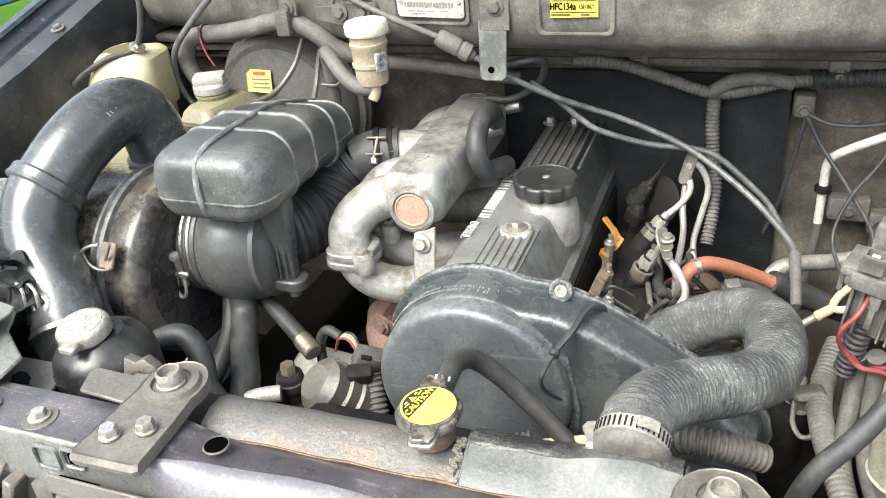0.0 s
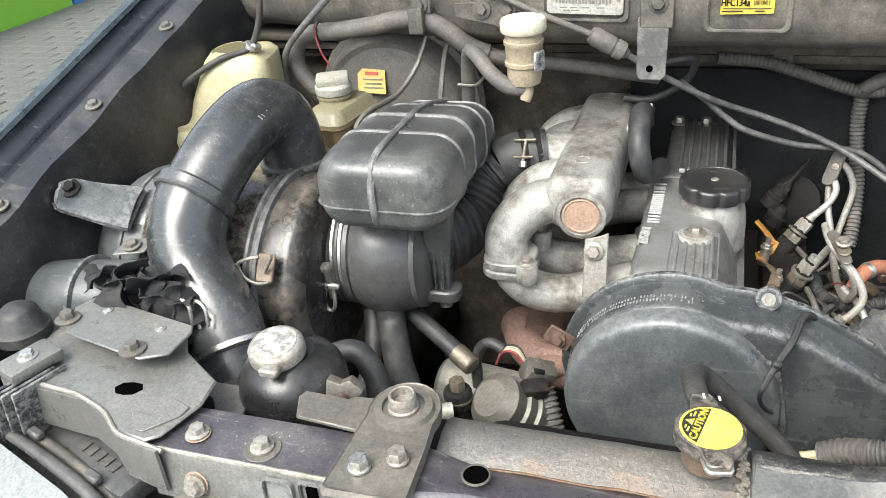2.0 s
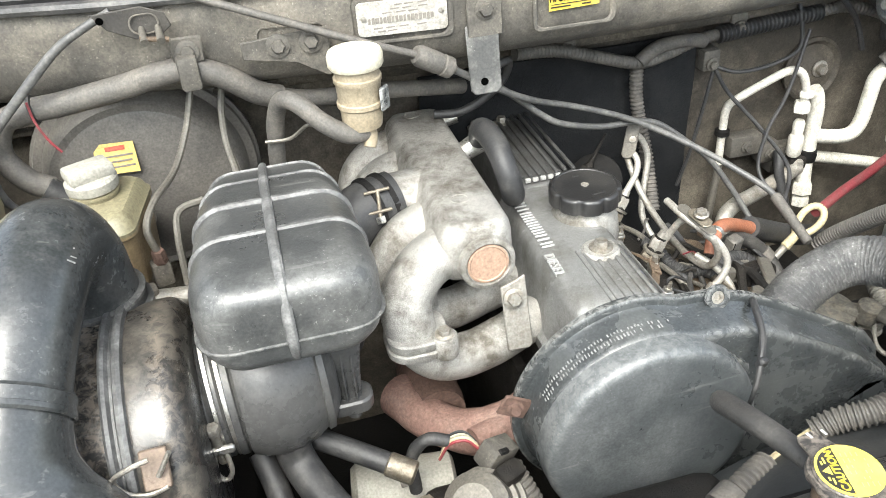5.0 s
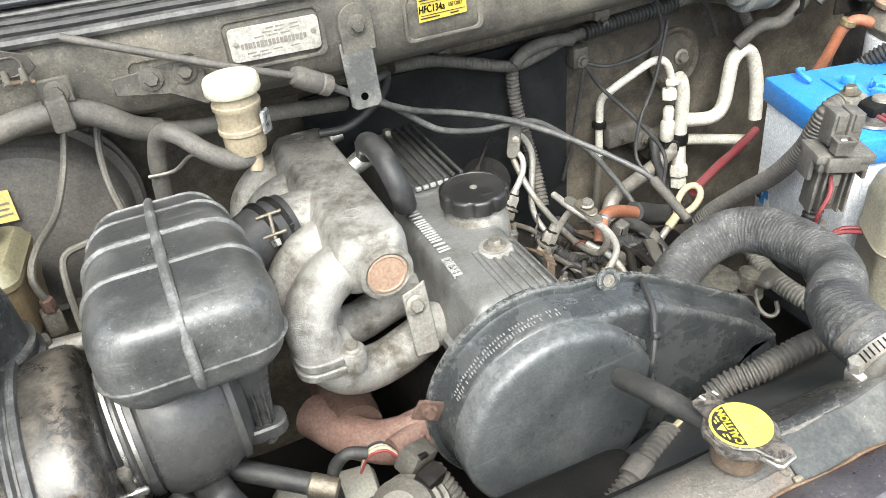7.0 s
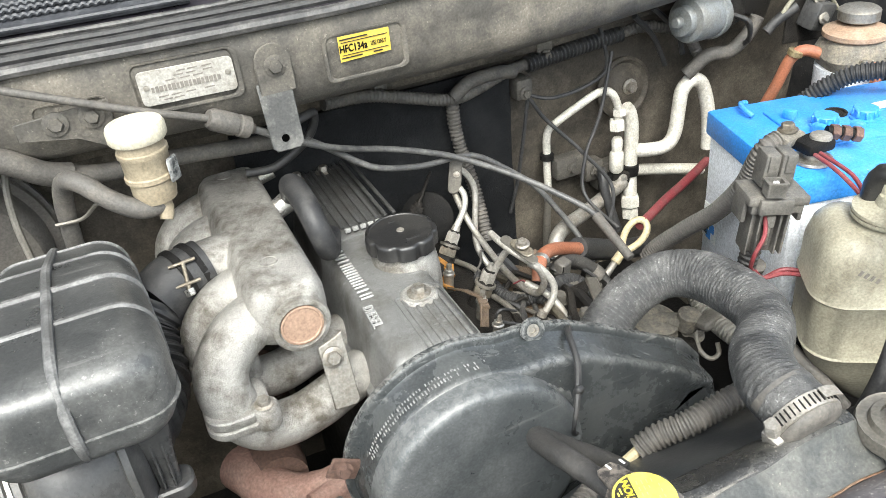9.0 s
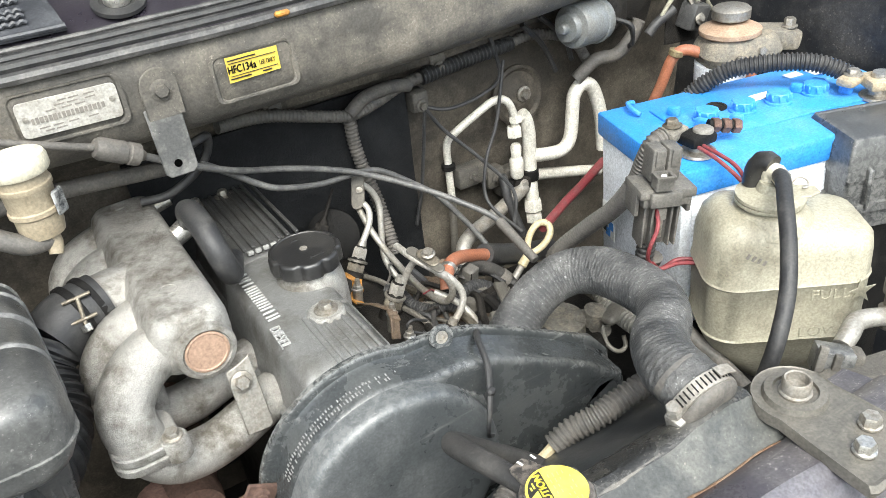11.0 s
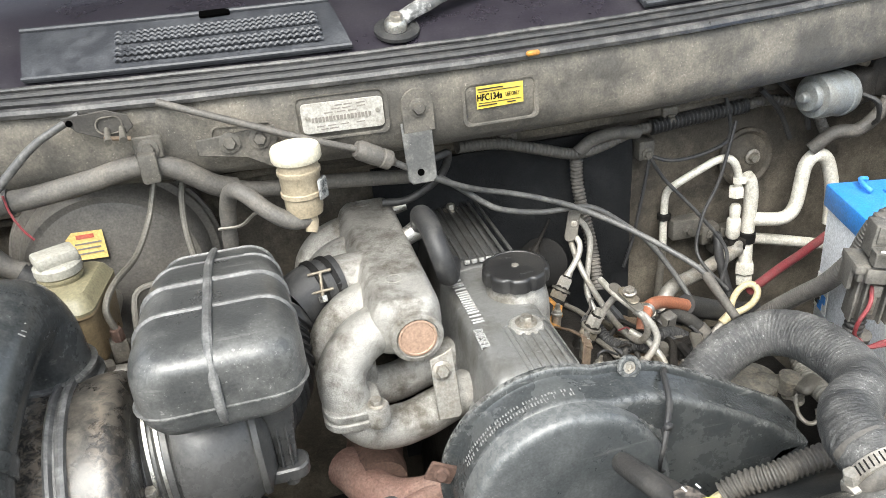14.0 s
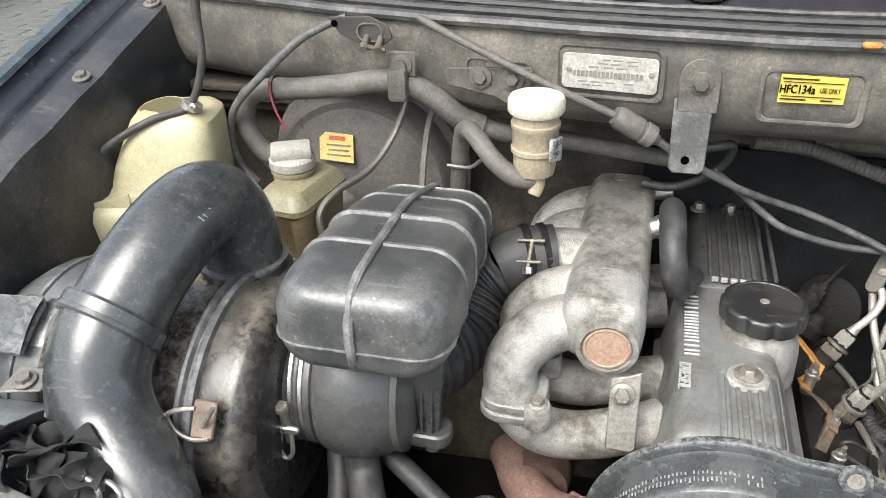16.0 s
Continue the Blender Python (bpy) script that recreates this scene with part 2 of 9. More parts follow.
M = dict(
    plastic=mat("black_plastic", (0.036, 0.038, 0.039), 0.32, dirt=(0.15, 0.15, 0.144), amount=0.6, scale=11, mottle=0.16, bump=0.1, spots=0.6, spot_colour=(0.3, 0.295, 0.28), scratch=0.2, spec=0.8, wear=0.45),
    shroud=mat("shroud_plastic", (0.026, 0.028, 0.03), 0.34, dirt=(0.085, 0.087, 0.085), amount=0.6, scale=12, mottle=0.2, bump=0.08, spots=0.25, spot_colour=(0.2, 0.2, 0.19), spec=0.5),
    # Lighter than cover: dust, with reflected sky mixed into the colour.
    coverface=mat("dusty_plastic_sky_sheen", (0.052, 0.058, 0.061), 0.3, dirt=(0.145, 0.152, 0.154), amount=0.75, scale=7, mottle=0.12, bump=0.06, spots=0.35, spot_colour=(0.3, 0.3, 0.29), scratch=0.22, spec=0.7, wear=0.6),
    cover=mat("cover_plastic", (0.032, 0.036, 0.038), 0.22, dirt=(0.11, 0.114, 0.112), amount=0.6, scale=9, mottle=0.16, bump=0.08, spots=0.45, spot_colour=(0.27, 0.27, 0.26), scratch=0.28, spec=0.8, wear=0.8),
    duct=mat("duct_plastic", (0.024, 0.027, 0.028), 0.2, dirt=(0.12, 0.122, 0.122), amount=0.65, scale=10, mottle=0.14, bump=0.06, spots=0.35, spot_colour=(0.24, 0.235, 0.22), scratch=0.2, spec=0.8, wear=0.7),
    rubber=mat("rubber", (0.02, 0.0205, 0.022), 0.48, dirt=(0.095, 0.091, 0.085), amount=0.45, scale=60, bump=0.15),
    hose=mat("braided_rubber", (0.034, 0.035, 0.036), 0.4, dirt=(0.19, 0.187, 0.18), amount=0.7, scale=26, bump=0.5, grain=700, spots=0.6, spot_colour=(0.46, 0.46, 0.45), wear=0.8, mottle=0.26),
    black_metal=mat("black_enamel", (0.014, 0.014, 0.016), 0.24, dirt=(0.1, 0.09, 0.078), amount=0.5, scale=12, coat=0.0, mottle=0.18, bump=0.06, spots=0.45, spot_colour=(0.3, 0.26, 0.22), scratch=0.25, wear=0.8),
    alu=mat("cast_aluminium", (0.48, 0.468, 0.438), 0.36, metal=0.5, dirt=(0.095, 0.08, 0.058), amount=0.85, scale=24, bump=0.45, spots=0.5, spot_colour=(0.09, 0.078, 0.06), grain=1100, spread=0.14, mottle=0.18),
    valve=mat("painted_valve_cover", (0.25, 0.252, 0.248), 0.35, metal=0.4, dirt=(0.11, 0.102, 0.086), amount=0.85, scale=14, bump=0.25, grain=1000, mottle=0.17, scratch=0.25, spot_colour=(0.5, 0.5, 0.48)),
    steel=mat("plated_steel", (0.42, 0.40, 0.36), 0.4, metal=0.8, dirt=(0.22, 0.18, 0.13), amount=0.6, scale=120, bump=0.2),
    bright=mat("zinc_steel", (0.62, 0.61, 0.58), 0.3, metal=0.9, dirt=(0.3, 0.25, 0.17), amount=0.45, scale=140, bump=0.1),
    brass=mat("zinc_yellow_steel", (0.5, 0.40, 0.22), 0.38, metal=0.8, dirt=(0.3, 0.25, 0.18), amount=0.6, scale=140),
    rust=mat("rusty_iron", (0.085, 0.05, 0.038), 0.75, dirt=(0.22, 0.135, 0.105), amount=0.85, scale=24, bump=0.7, grain=300, mottle=0.22),
    orange=mat("orange_bus_bar", (0.5, 0.22, 0.03), 0.5, dirt=(0.2, 0.12, 0.06), amount=0.6, scale=60),
    fusegrey=mat("dusty_fuse_plastic", (0.085, 0.082, 0.076), 0.5, dirt=(0.2, 0.185, 0.16), amount=0.8, scale=40, bump=0.2, spots=0.3, spot_colour=(0.34, 0.32, 0.28), mottle=0.2),
    cowlgrey=mat("dusty_dark_plate", (0.03, 0.028, 0.026), 0.55, dirt=(0.075, 0.068, 0.058), amount=0.8, scale=14, bump=0.25, spots=0.4, spot_colour=(0.28, 0.26, 0.22), mottle=0.2),
    dusty=mat("dusty_paint", (0.055, 0.052, 0.047), 0.6, dirt=(0.2, 0.18, 0.148), amount=0.95, scale=9, bump=0.3, spots=0.6, spot_colour=(0.34, 0.31, 0.26), mottle=0.2),
    firewall=mat("firewall_paint", (0.045, 0.04, 0.034), 0.58, dirt=(0.18, 0.157, 0.124), amount=0.85, scale=8, bump=0.3, spots=0.35, spot_colour=(0.26, 0.24, 0.2), mottle=0.28, spec=0.2),
    pad=mat("insulation_pad", (0.01, 0.0108, 0.012), 0.6, dirt=(0.03, 0.031, 0.032), amount=0.8, scale=20, bump=0.8, grain=500, spec=0.2),
    # dark and under are lowered to near-black, adding the shade of deep gaps.
    dark=mat("shade_dark_steel", (0.006, 0.006, 0.006), 0.6, dirt=(0.02, 0.018, 0.016), amount=0.7, scale=25, bump=0.3, spec=0.2),
    under=mat("shade_dark_oily_iron", (0.01, 0.0092, 0.0085), 0.5, dirt=(0.045, 0.04, 0.034), amount=0.7, scale=45, bump=0.5, spec=0.2),
    paint=mat("dark_teal_paint", (0.006, 0.008, 0.012), 0.28, dirt=(0.022, 0.024, 0.028), amount=0.4, scale=9, coat=0.0, bump=0.03, spots=0.35, spot_colour=(0.24, 0.24, 0.23), scratch=0.25),
    inner=mat("inner_fender_paint", (0.011, 0.013, 0.017), 0.36, dirt=(0.07, 0.068, 0.066), amount=0.7, scale=14, bump=0.14, spots=0.5, spot_colour=(0.2, 0.185, 0.16), scratch=0.2, mottle=0.3),
    violet=mat("violet_black_paint", (0.042, 0.038, 0.048), 0.3, dirt=(0.16, 0.15, 0.148), amount=0.7, scale=12, mottle=0.12, bump=0.06, spots=0.6, spot_colour=(0.45, 0.43, 0.4), scratch=0.3),
    # Sky reflected in the dark violet paint, put into a pale lavender colour.
    silver=mat("violet_paint_sky_sheen", (0.115, 0.11, 0.127), 0.38, metal=0.3, dirt=(0.2, 0.19, 0.192), amount=0.65, scale=14, mottle=0.12, bump=0.06, spots=0.35, spot_colour=(0.25, 0.22, 0.2), coat=0.3),
    greypaint=mat("grey_green_paint", (0.17, 0.172, 0.162), 0.3, metal=0.35, dirt=(0.27, 0.255, 0.225), amount=0.5, scale=15, bump=0.1, spots=0.4, spot_colour=(0.1, 0.08, 0.07), mottle=0.14, scratch=0.3),
    tank=mat("radiator_tank", (0.05, 0.052, 0.053), 0.28, metal=0.3, dirt=(0.23, 0.215, 0.19), amount=0.75, scale=13, bump=0.2, spots=0.6, spot_colour=(0.36, 0.3, 0.25), mottle=0.17),
    taupe=mat("olive_drab_steel", (0.12, 0.113, 0.098), 0.4, metal=0.3, dirt=(0.2, 0.183, 0.155), amount=0.7, scale=20, bump=0.12, spots=0.4, spot_colour=(0.28, 0.25, 0.2), mottle=0.12, scratch=0.2),
    rustpink=mat("pink_rust_iron", (0.22, 0.125, 0.1), 0.75, dirt=(0.34, 0.24, 0.2), amount=0.7, scale=26, bump=0.6, grain=300, mottle=0.24),
    orange_rust=mat("seam_rust", (0.13, 0.07, 0.038), 0.8, dirt=(0.27, 0.195, 0.135), amount=0.8, scale=45, bump=0.4),
    cream=mat("yellowed_polyethylene", (0.42, 0.385, 0.245), 0.36, dirt=(0.3, 0.255, 0.15), amount=0.7, scale=9, bump=0.06, spread=0.05, spots=0.4, spot_colour=(0.25, 0.2, 0.13), mottle=0.12),
    creamcap=mat("off_white_cap", (0.6, 0.56, 0.44), 0.5, dirt=(0.42, 0.37, 0.29), amount=0.5, scale=50, bump=0.15),
    brakefluid=mat("amber_reservoir", (0.3, 0.225, 0.13), 0.32, dirt=(0.2, 0.15, 0.09), amount=0.6, scale=30, bump=0.08, mottle=0.15),
    coolant=mat("dusty_polyethylene", (0.39, 0.368, 0.285), 0.4, dirt=(0.18, 0.16, 0.115), amount=0.95, scale=9, bump=0.12, spots=0.6, spot_colour=(0.15, 0.125, 0.09), mottle=0.14),
    blue=mat("battery_blue", (0.03, 0.25, 0.72), 0.35, dirt=(0.2, 0.38, 0.66), amount=0.3, scale=25, bump=0.06, spots=0.2, spot_colour=(0.5, 0.6, 0.75)),
    white=mat("battery_white", (0.82, 0.85, 0.89), 0.4, dirt=(0.66, 0.67, 0.67), amount=0.35, scale=15, bump=0.05),
    pipe=mat("aluminium_pipe", (0.52, 0.505, 0.465), 0.4, metal=0.45, dirt=(0.3, 0.265, 0.215), amount=0.65, scale=60, bump=0.15),
    yellow=mat("yellow_label", (0.86, 0.70, 0.08), 0.45, dirt=(0.7, 0.58, 0.2), amount=0.3, scale=60, bump=0.02, spread=0.04, mottle=0.1),
    amber=mat("amber_label", (0.66, 0.48, 0.16), 0.5, dirt=(0.6, 0.46, 0.22), amount=0.4, scale=60, bump=0.02),
    ink=mat("black_ink", (0.015, 0.014, 0.013), 0.5, dirt=(0.05, 0.045, 0.03), amount=0.3, scale=80, bump=0),
    stickeryellow=mat("worn_yellow_sticker", (0.62, 0.47, 0.06), 0.5, dirt=(0.42, 0.33, 0.12), amount=0.6, scale=50, bump=0.02, spread=0.05, mottle=0.12),
    plate=mat("data_plate", (0.48, 0.465, 0.43), 0.5, metal=0.3, dirt=(0.26, 0.24, 0.205), amount=0.8, scale=35, bump=0.1),
    engraved=mat("engraved_marks", (0.19, 0.175, 0.155), 0.6, bump=0),
    redwire=mat("red_wire", (0.22, 0.028, 0.036), 0.42, dirt=(0.2, 0.09, 0.085), amount=0.6, scale=60),
    orangehose=mat("orange_hose", (0.32, 0.115, 0.06), 0.5, dirt=(0.24, 0.13, 0.09), amount=0.6, scale=40),
    beige=mat("beige_terminal", (0.5, 0.43, 0.27), 0.5, dirt=(0.36, 0.29, 0.17), amount=0.5, scale=60),
    cloth=mat("black_cloth", (0.035, 0.035, 0.037), 0.85, dirt=(0.085, 0.083, 0.08), amount=0.6, scale=40, bump=0.9, grain=1500, spec=0.2),
    copper=mat("copper_paint_disc", (0.36, 0.24, 0.175), 0.6, metal=0.2, dirt=(0.42, 0.3, 0.22), amount=0.5, scale=60, bump=0.2),
    scuff=mat("chalky_scuff", (0.3, 0.3, 0.295), 0.7, dirt=(0.14, 0.14, 0.14), amount=0.6, scale=120, bump=0.2),
    concrete=mat("yard_paving", (0.085, 0.088, 0.079), 0.85, dirt=(0.12, 0.12, 0.107), amount=0.8, scale=1.6, bump=0.6, grain=90, spread=0.2),
    green=mat("green_kerb_paint", (0.16, 0.42, 0.02), 0.6, dirt=(0.2, 0.35, 0.06), amount=0.4, scale=3),
    bluewall=mat("blue_wall_paint", (0.03, 0.15, 0.38), 0.6, dirt=(0.08, 0.2, 0.36), amount=0.4, scale=3),
    headlamp=mat("headlamp_lens", (0.2, 0.215, 0.212), 0.2, dirt=(0.34, 0.36, 0.355), amount=0.3, scale=10, bump=0.02, coat=0.6),
    grille=mat("grille_plastic", (0.035, 0.037, 0.043), 0.4, dirt=(0.11, 0.115, 0.125), amount=0.5, scale=30, bump=0.08, mottle=0.2),
    wornalu=mat("worn_painted_aluminium", (0.03, 0.03, 0.03), 0.4, dirt=(0.66, 0.66, 0.65), amount=1.0, scale=70, bump=0.1),
    cablegrey=mat("cable_sheath", (0.07, 0.07, 0.07), 0.4, dirt=(0.2, 0.195, 0.18), amount=0.6, scale=60, bump=0.05),
    greyiron=mat("scuffed_grey_steel", (0.05, 0.051, 0.051), 0.42, dirt=(0.24, 0.235, 0.22), amount=0.6, scale=30, bump=0.2, spots=0.3),
    beigegrey=mat("grey_beige_plug", (0.3, 0.29, 0.22), 0.6, dirt=(0.2, 0.18, 0.14), amount=0.6, scale=60),
    clipbrown=mat("brown_clip_steel", (0.14, 0.105, 0.08), 0.5, metal=0.2, dirt=(0.26, 0.2, 0.155), amount=0.7, scale=40, bump=0.2),
    rustpale=mat("pale_rust", (0.32, 0.21, 0.14), 0.7, dirt=(0.42, 0.33, 0.25), amount=0.7, scale=40, bump=0.4),
    sandbrass=mat("corroded_lead", (0.4, 0.33, 0.23), 0.6, metal=0.3, dirt=(0.5, 0.42, 0.3), amount=0.7, scale=60, bump=0.4),
    headchrome=mat("weathered_chrome", (0.5, 0.55, 0.58), 0.3, metal=0.6, dirt=(0.55, 0.57, 0.57), amount=0.6, scale=14, bump=0.06),
    dome=mat("dome_plastic", (0.06, 0.06, 0.06), 0.28, dirt=(0.13, 0.125, 0.115), amount=0.5, scale=16, bump=0.06, mottle=0.22),
    ribdust=mat("dusty_rib", (0.07, 0.07, 0.07), 0.4, dirt=(0.26, 0.26, 0.255), amount=0.8, scale=40, bump=0.15, mottle=0.1),
    amberdark=mat("tank_inside", (0.09, 0.078, 0.03), 0.6, bump=0),
    boost=mat("booster_enamel", (0.12, 0.113, 0.104), 0.4, dirt=(0.2, 0.184, 0.158), amount=0.6, scale=9, bump=0.05, mottle=0.24),
    redprint=mat("red_print", (0.5, 0.1, 0.06), 0.5, bump=0),
    wornwhite=mat("worn_white_print", (0.1, 0.095, 0.088), 0.45, dirt=(0.66, 0.64, 0.59), amount=1.0, scale=150, bump=0.1),
    hosedark=mat("dusty_hose", (0.034, 0.033, 0.032), 0.5, dirt=(0.1, 0.094, 0.086), amount=0.6, scale=30, bump=0.2, spots=0.3, spot_colour=(0.2, 0.19, 0.17)),
    palesleeve=mat("pale_sleeve", (0.15, 0.145, 0.13), 0.5, dirt=(0.26, 0.245, 0.21), amount=0.7, scale=40, bump=0.15),
    hosegrey=mat("grey_sleeve", (0.08, 0.076, 0.07), 0.55, dirt=(0.18, 0.162, 0.14), amount=0.7, scale=40, bump=0.2),
    seal=mat("bonnet_seal", (0.04, 0.04, 0.041), 0.36, dirt=(0.2, 0.192, 0.18), amount=0.6, scale=40, bump=0.12),
    hole=mat("shadowed_hole", (0.0015, 0.0015, 0.0015), 0.9, bump=0, spec=0.0, amount=0.0),
    sand=mat("dust_crust", (0.16, 0.15, 0.13), 0.8, dirt=(0.33, 0.29, 0.22), amount=0.9, scale=40, bump=0.8, grain=350, mottle=0.28),
    brownoil=mat("oily_brown_iron", (0.085, 0.06, 0.04), 0.36, dirt=(0.22, 0.16, 0.11), amount=0.7, scale=45, bump=0.5),
    letter=mat("raised_letters", (0.46, 0.46, 0.45), 0.45, metal=0.3, dirt=(0.3, 0.29, 0.27), amount=0.5, scale=90, bump=0.2),
    staysteel=mat("stained_steel", (0.36, 0.345, 0.315), 0.46, metal=0.5, dirt=(0.19, 0.16, 0.12), amount=0.7, scale=40, bump=0.2),
    pipewhite=mat("whitened_aluminium", (0.72, 0.70, 0.63), 0.45, metal=0.2, dirt=(0.4, 0.36, 0.29), amount=0.6, scale=60, bump=0.1),
    liddust=mat("dusty_enamel", (0.011, 0.011, 0.012), 0.26, dirt=(0.17, 0.158, 0.136), amount=0.8, scale=7, coat=0.0, mottle=0.1, spots=0.25, spot_colour=(0.24, 0.2, 0.16), bump=0.06, wear=0.7),
    cowltop=mat("plum_black_paint", (0.022, 0.019, 0.026), 0.3, dirt=(0.07, 0.066, 0.072), amount=0.4, scale=9, coat=0.2, bump=0.04, spots=0.3, spot_colour=(0.25, 0.24, 0.23)),
    motorgrey=mat("grey_motor_paint", (0.2, 0.215, 0.22), 0.4, metal=0.3, dirt=(0.16, 0.145, 0.12), amount=0.6, scale=30, bump=0.12),
    # Teal body paint lightened by the reflection along the fender edge.
    strip=mat("teal_paint_sheen", (0.03, 0.042, 0.05), 0.25, dirt=(0.1, 0.115, 0.12), amount=0.4, scale=20, bump=0.03),
    greycap=mat("grey_white_cap", (0.33, 0.32, 0.28), 0.5, dirt=(0.22, 0.205, 0.17), amount=0.5, scale=50, bump=0.15),
    stainedtank=mat("stained_polyethylene", (0.22, 0.203, 0.128), 0.4, dirt=(0.15, 0.122, 0.075), amount=0.6, scale=20, bump=0.06, mottle=0.15),
    nutsteel=mat("oily_nut_steel", (0.26, 0.235, 0.19), 0.36, metal=0.7, dirt=(0.14, 0.11, 0.075), amount=0.7, scale=90, bump=0.25),
    valverear=mat("dark_valve_cover", (0.1, 0.1, 0.098), 0.3, metal=0.4, dirt=(0.05, 0.047, 0.042), amount=0.8, scale=18, bump=0.25, grain=1000, scratch=0.3, spot_colour=(0.35, 0.35, 0.34)),
    glossblack=mat("gloss_black_enamel", (0.007, 0.007, 0.008), 0.26, dirt=(0.085, 0.083, 0.08), amount=0.6, scale=9, bump=0.04, spots=0.25, spot_colour=(0.2, 0.18, 0.15)),
    ruststreak=mat("rust_streak", (0.14, 0.135, 0.125), 0.45, metal=0.2, dirt=(0.27, 0.19, 0.13), amount=0.85, scale=20, bump=0.3, spots=0.6, spot_colour=(0.3, 0.17, 0.1), mottle=0.2),
    tankrust=mat("rust_stained_tank", (0.13, 0.13, 0.124), 0.32, metal=0.3, dirt=(0.2, 0.178, 0.152), amount=0.75, scale=14, bump=0.25, spots=0.7, spot_colour=(0.34, 0.3, 0.26), mottle=0.17),
    dullred=mat("dark_red_cable", (0.2, 0.03, 0.038), 0.4, dirt=(0.14, 0.07, 0.065), amount=0.7, scale=50),
    # Light on the tank's front face, and its dust, as a paler colour.
    tankface=mat("lit_dusty_tank_face", (0.05, 0.054, 0.054), 0.34, metal=0.1, dirt=(0.17, 0.166, 0.148), amount=0.6, scale=16, bump=0.12, spots=0.4, spot_colour=(0.33, 0.3, 0.26), mottle=0.26),
    tanktop=mat("black_tank_paint", (0.016, 0.017, 0.018), 0.24, dirt=(0.12, 0.115, 0.1), amount=0.6, scale=22, bump=0.25, spots=0.7, spot_colour=(0.4, 0.37, 0.32), scratch=0.3),
    fluidpot=mat("stained_fluid_pot", (0.335, 0.285, 0.205), 0.34, dirt=(0.22, 0.175, 0.115), amount=0.7, scale=26, bump=0.06),
    oilcap=mat("black_cap_plastic", (0.014, 0.014, 0.015), 0.34, dirt=(0.07, 0.066, 0.058), amount=0.5, scale=24, bump=0.1, spots=0.25, spot_colour=(0.25, 0.24, 0.22), mottle=0.2, spec=0.7),
    whitelabel=mat("white_label", (0.75, 0.75, 0.73), 0.5, dirt=(0.55, 0.53, 0.5), amount=0.3, scale=50, bump=0),
)

# ---- shapes ----
V = Vector


def bmesh_join(*bms):
    out = bms[0]
    for b in bms[1:]:
        me = bpy.data.meshes.new("tmp")
        b.to_mesh(me)
        out.from_mesh(me)
        b.free()
        bpy.data.meshes.remove(me)
    return out


def box(c, s, bev=0.003, seg=2, rot=(0, 0, 0), taper=(1, 1)):
    """A box with rounded edges: centre, size, rotation in degrees; taper scales its top."""
    bm = bmesh.new()
    bmesh.ops.create_cube(bm, size=1)
    for v in bm.verts:
        k = taper if v.co.z > 0 else (1, 1)
        v.co = V((v.co.x * s[0] * k[0], v.co.y * s[1] * k[1], v.co.z * s[2]))
    if bev:
        bmesh.ops.bevel(bm, geom=bm.edges[:], offset=bev, segments=seg, profile=0.5, affect="EDGES")
    bm.transform(pose(*c, *rot))
    return bm


def axis_pose(origin, axis):
    q = V((0, 0, 1)).rotation_difference(V(axis).normalized())
    return Matrix.Translation(origin) @ q.to_matrix().to_4x4()


def lathe(profile, origin, axis=(0, 0, 1), n=32):
    """A turned body from (radius, height) pairs along an axis."""
    bm = bmesh.new()
    rings = []
    for r, h in profile:
        if r < 1e-6:
            rings.append([bm.verts.new((0, 0, h))])
        else:
            rings.append([bm.verts.new((r * math.cos(2 * math.pi * i / n), r * math.sin(2 * math.pi * i / n), h)) for i in range(n)])
    for a, b in zip(rings, rings[1:]):
        for i in range(n):
            j = (i + 1) % n
            if len(a) == 1 and len(b) == 1:
                continue
            if len(a) == 1:
                bm.faces.new((a[0], b[i], b[j]))
            elif len(b) == 1:
                bm.faces.new((a[i], a[j], b[0]))
            else:
                bm.faces.new((a[i], a[j], b[j], b[i]))
    for ring, flip in ((rings[0], True), (rings[-1], False)):
        if len(ring) > 2:
            bm.faces.new(ring[::-1] if flip else ring)
    bm.normal_update()
    bm.transform(axis_pose(origin, axis))
    bmesh.ops.recalc_face_normals(bm, faces=bm.faces[:])
    return bm


def rod(a, b, r, r2=None, n=20, bev=0.0):
    a, b = V(a), V(b)
    h = (b - a).length
    r2 = r if r2 is None else r2
    prof = [(max(r - bev, 1e-4), 0), (r, bev), (r2, h - bev), (max(r2 - bev, 1e-4), h)] if bev else [(r, 0), (r2, h)]
    return lathe(prof, a, b - a, n)


def curve_points(pts, step=0.006):
    """Points at even steps along a smooth curve through pts."""
    p = [V(q) for q in pts]
    p = [2 * p[0] - p[1]] + p + [2 * p[-1] - p[-2]]
    dense = []
    for i in range(1, len(p) - 2):
        for k in range(24):
            t = k / 24
            a, b, c, d = p[i - 1], p[i], p[i + 1], p[i + 2]
            dense.append(0.5 * (2 * b + (c - a) * t + (2 * a - 5 * b + 4 * c - d) * t * t + (3 * b - a - 3 * c + d) * t ** 3))
    dense.append(p[-2])
    total = sum((b - a).length for a, b in zip(dense, dense[1:]))
    count = max(4, int(total / step))
    out, acc, i = [dense[0]], 0.0, 0
    for k in range(1, count):
        goal = total * k / count
        while acc + (dense[i + 1] - dense[i]).length < goal:
            acc += (dense[i + 1] - dense[i]).length
            i += 1
        seg = (dense[i + 1] - dense[i]).length
        out.append(dense[i].lerp(dense[i + 1], (goal - acc) / max(seg, 1e-9)))
    out.append(dense[-1])
    return out, total


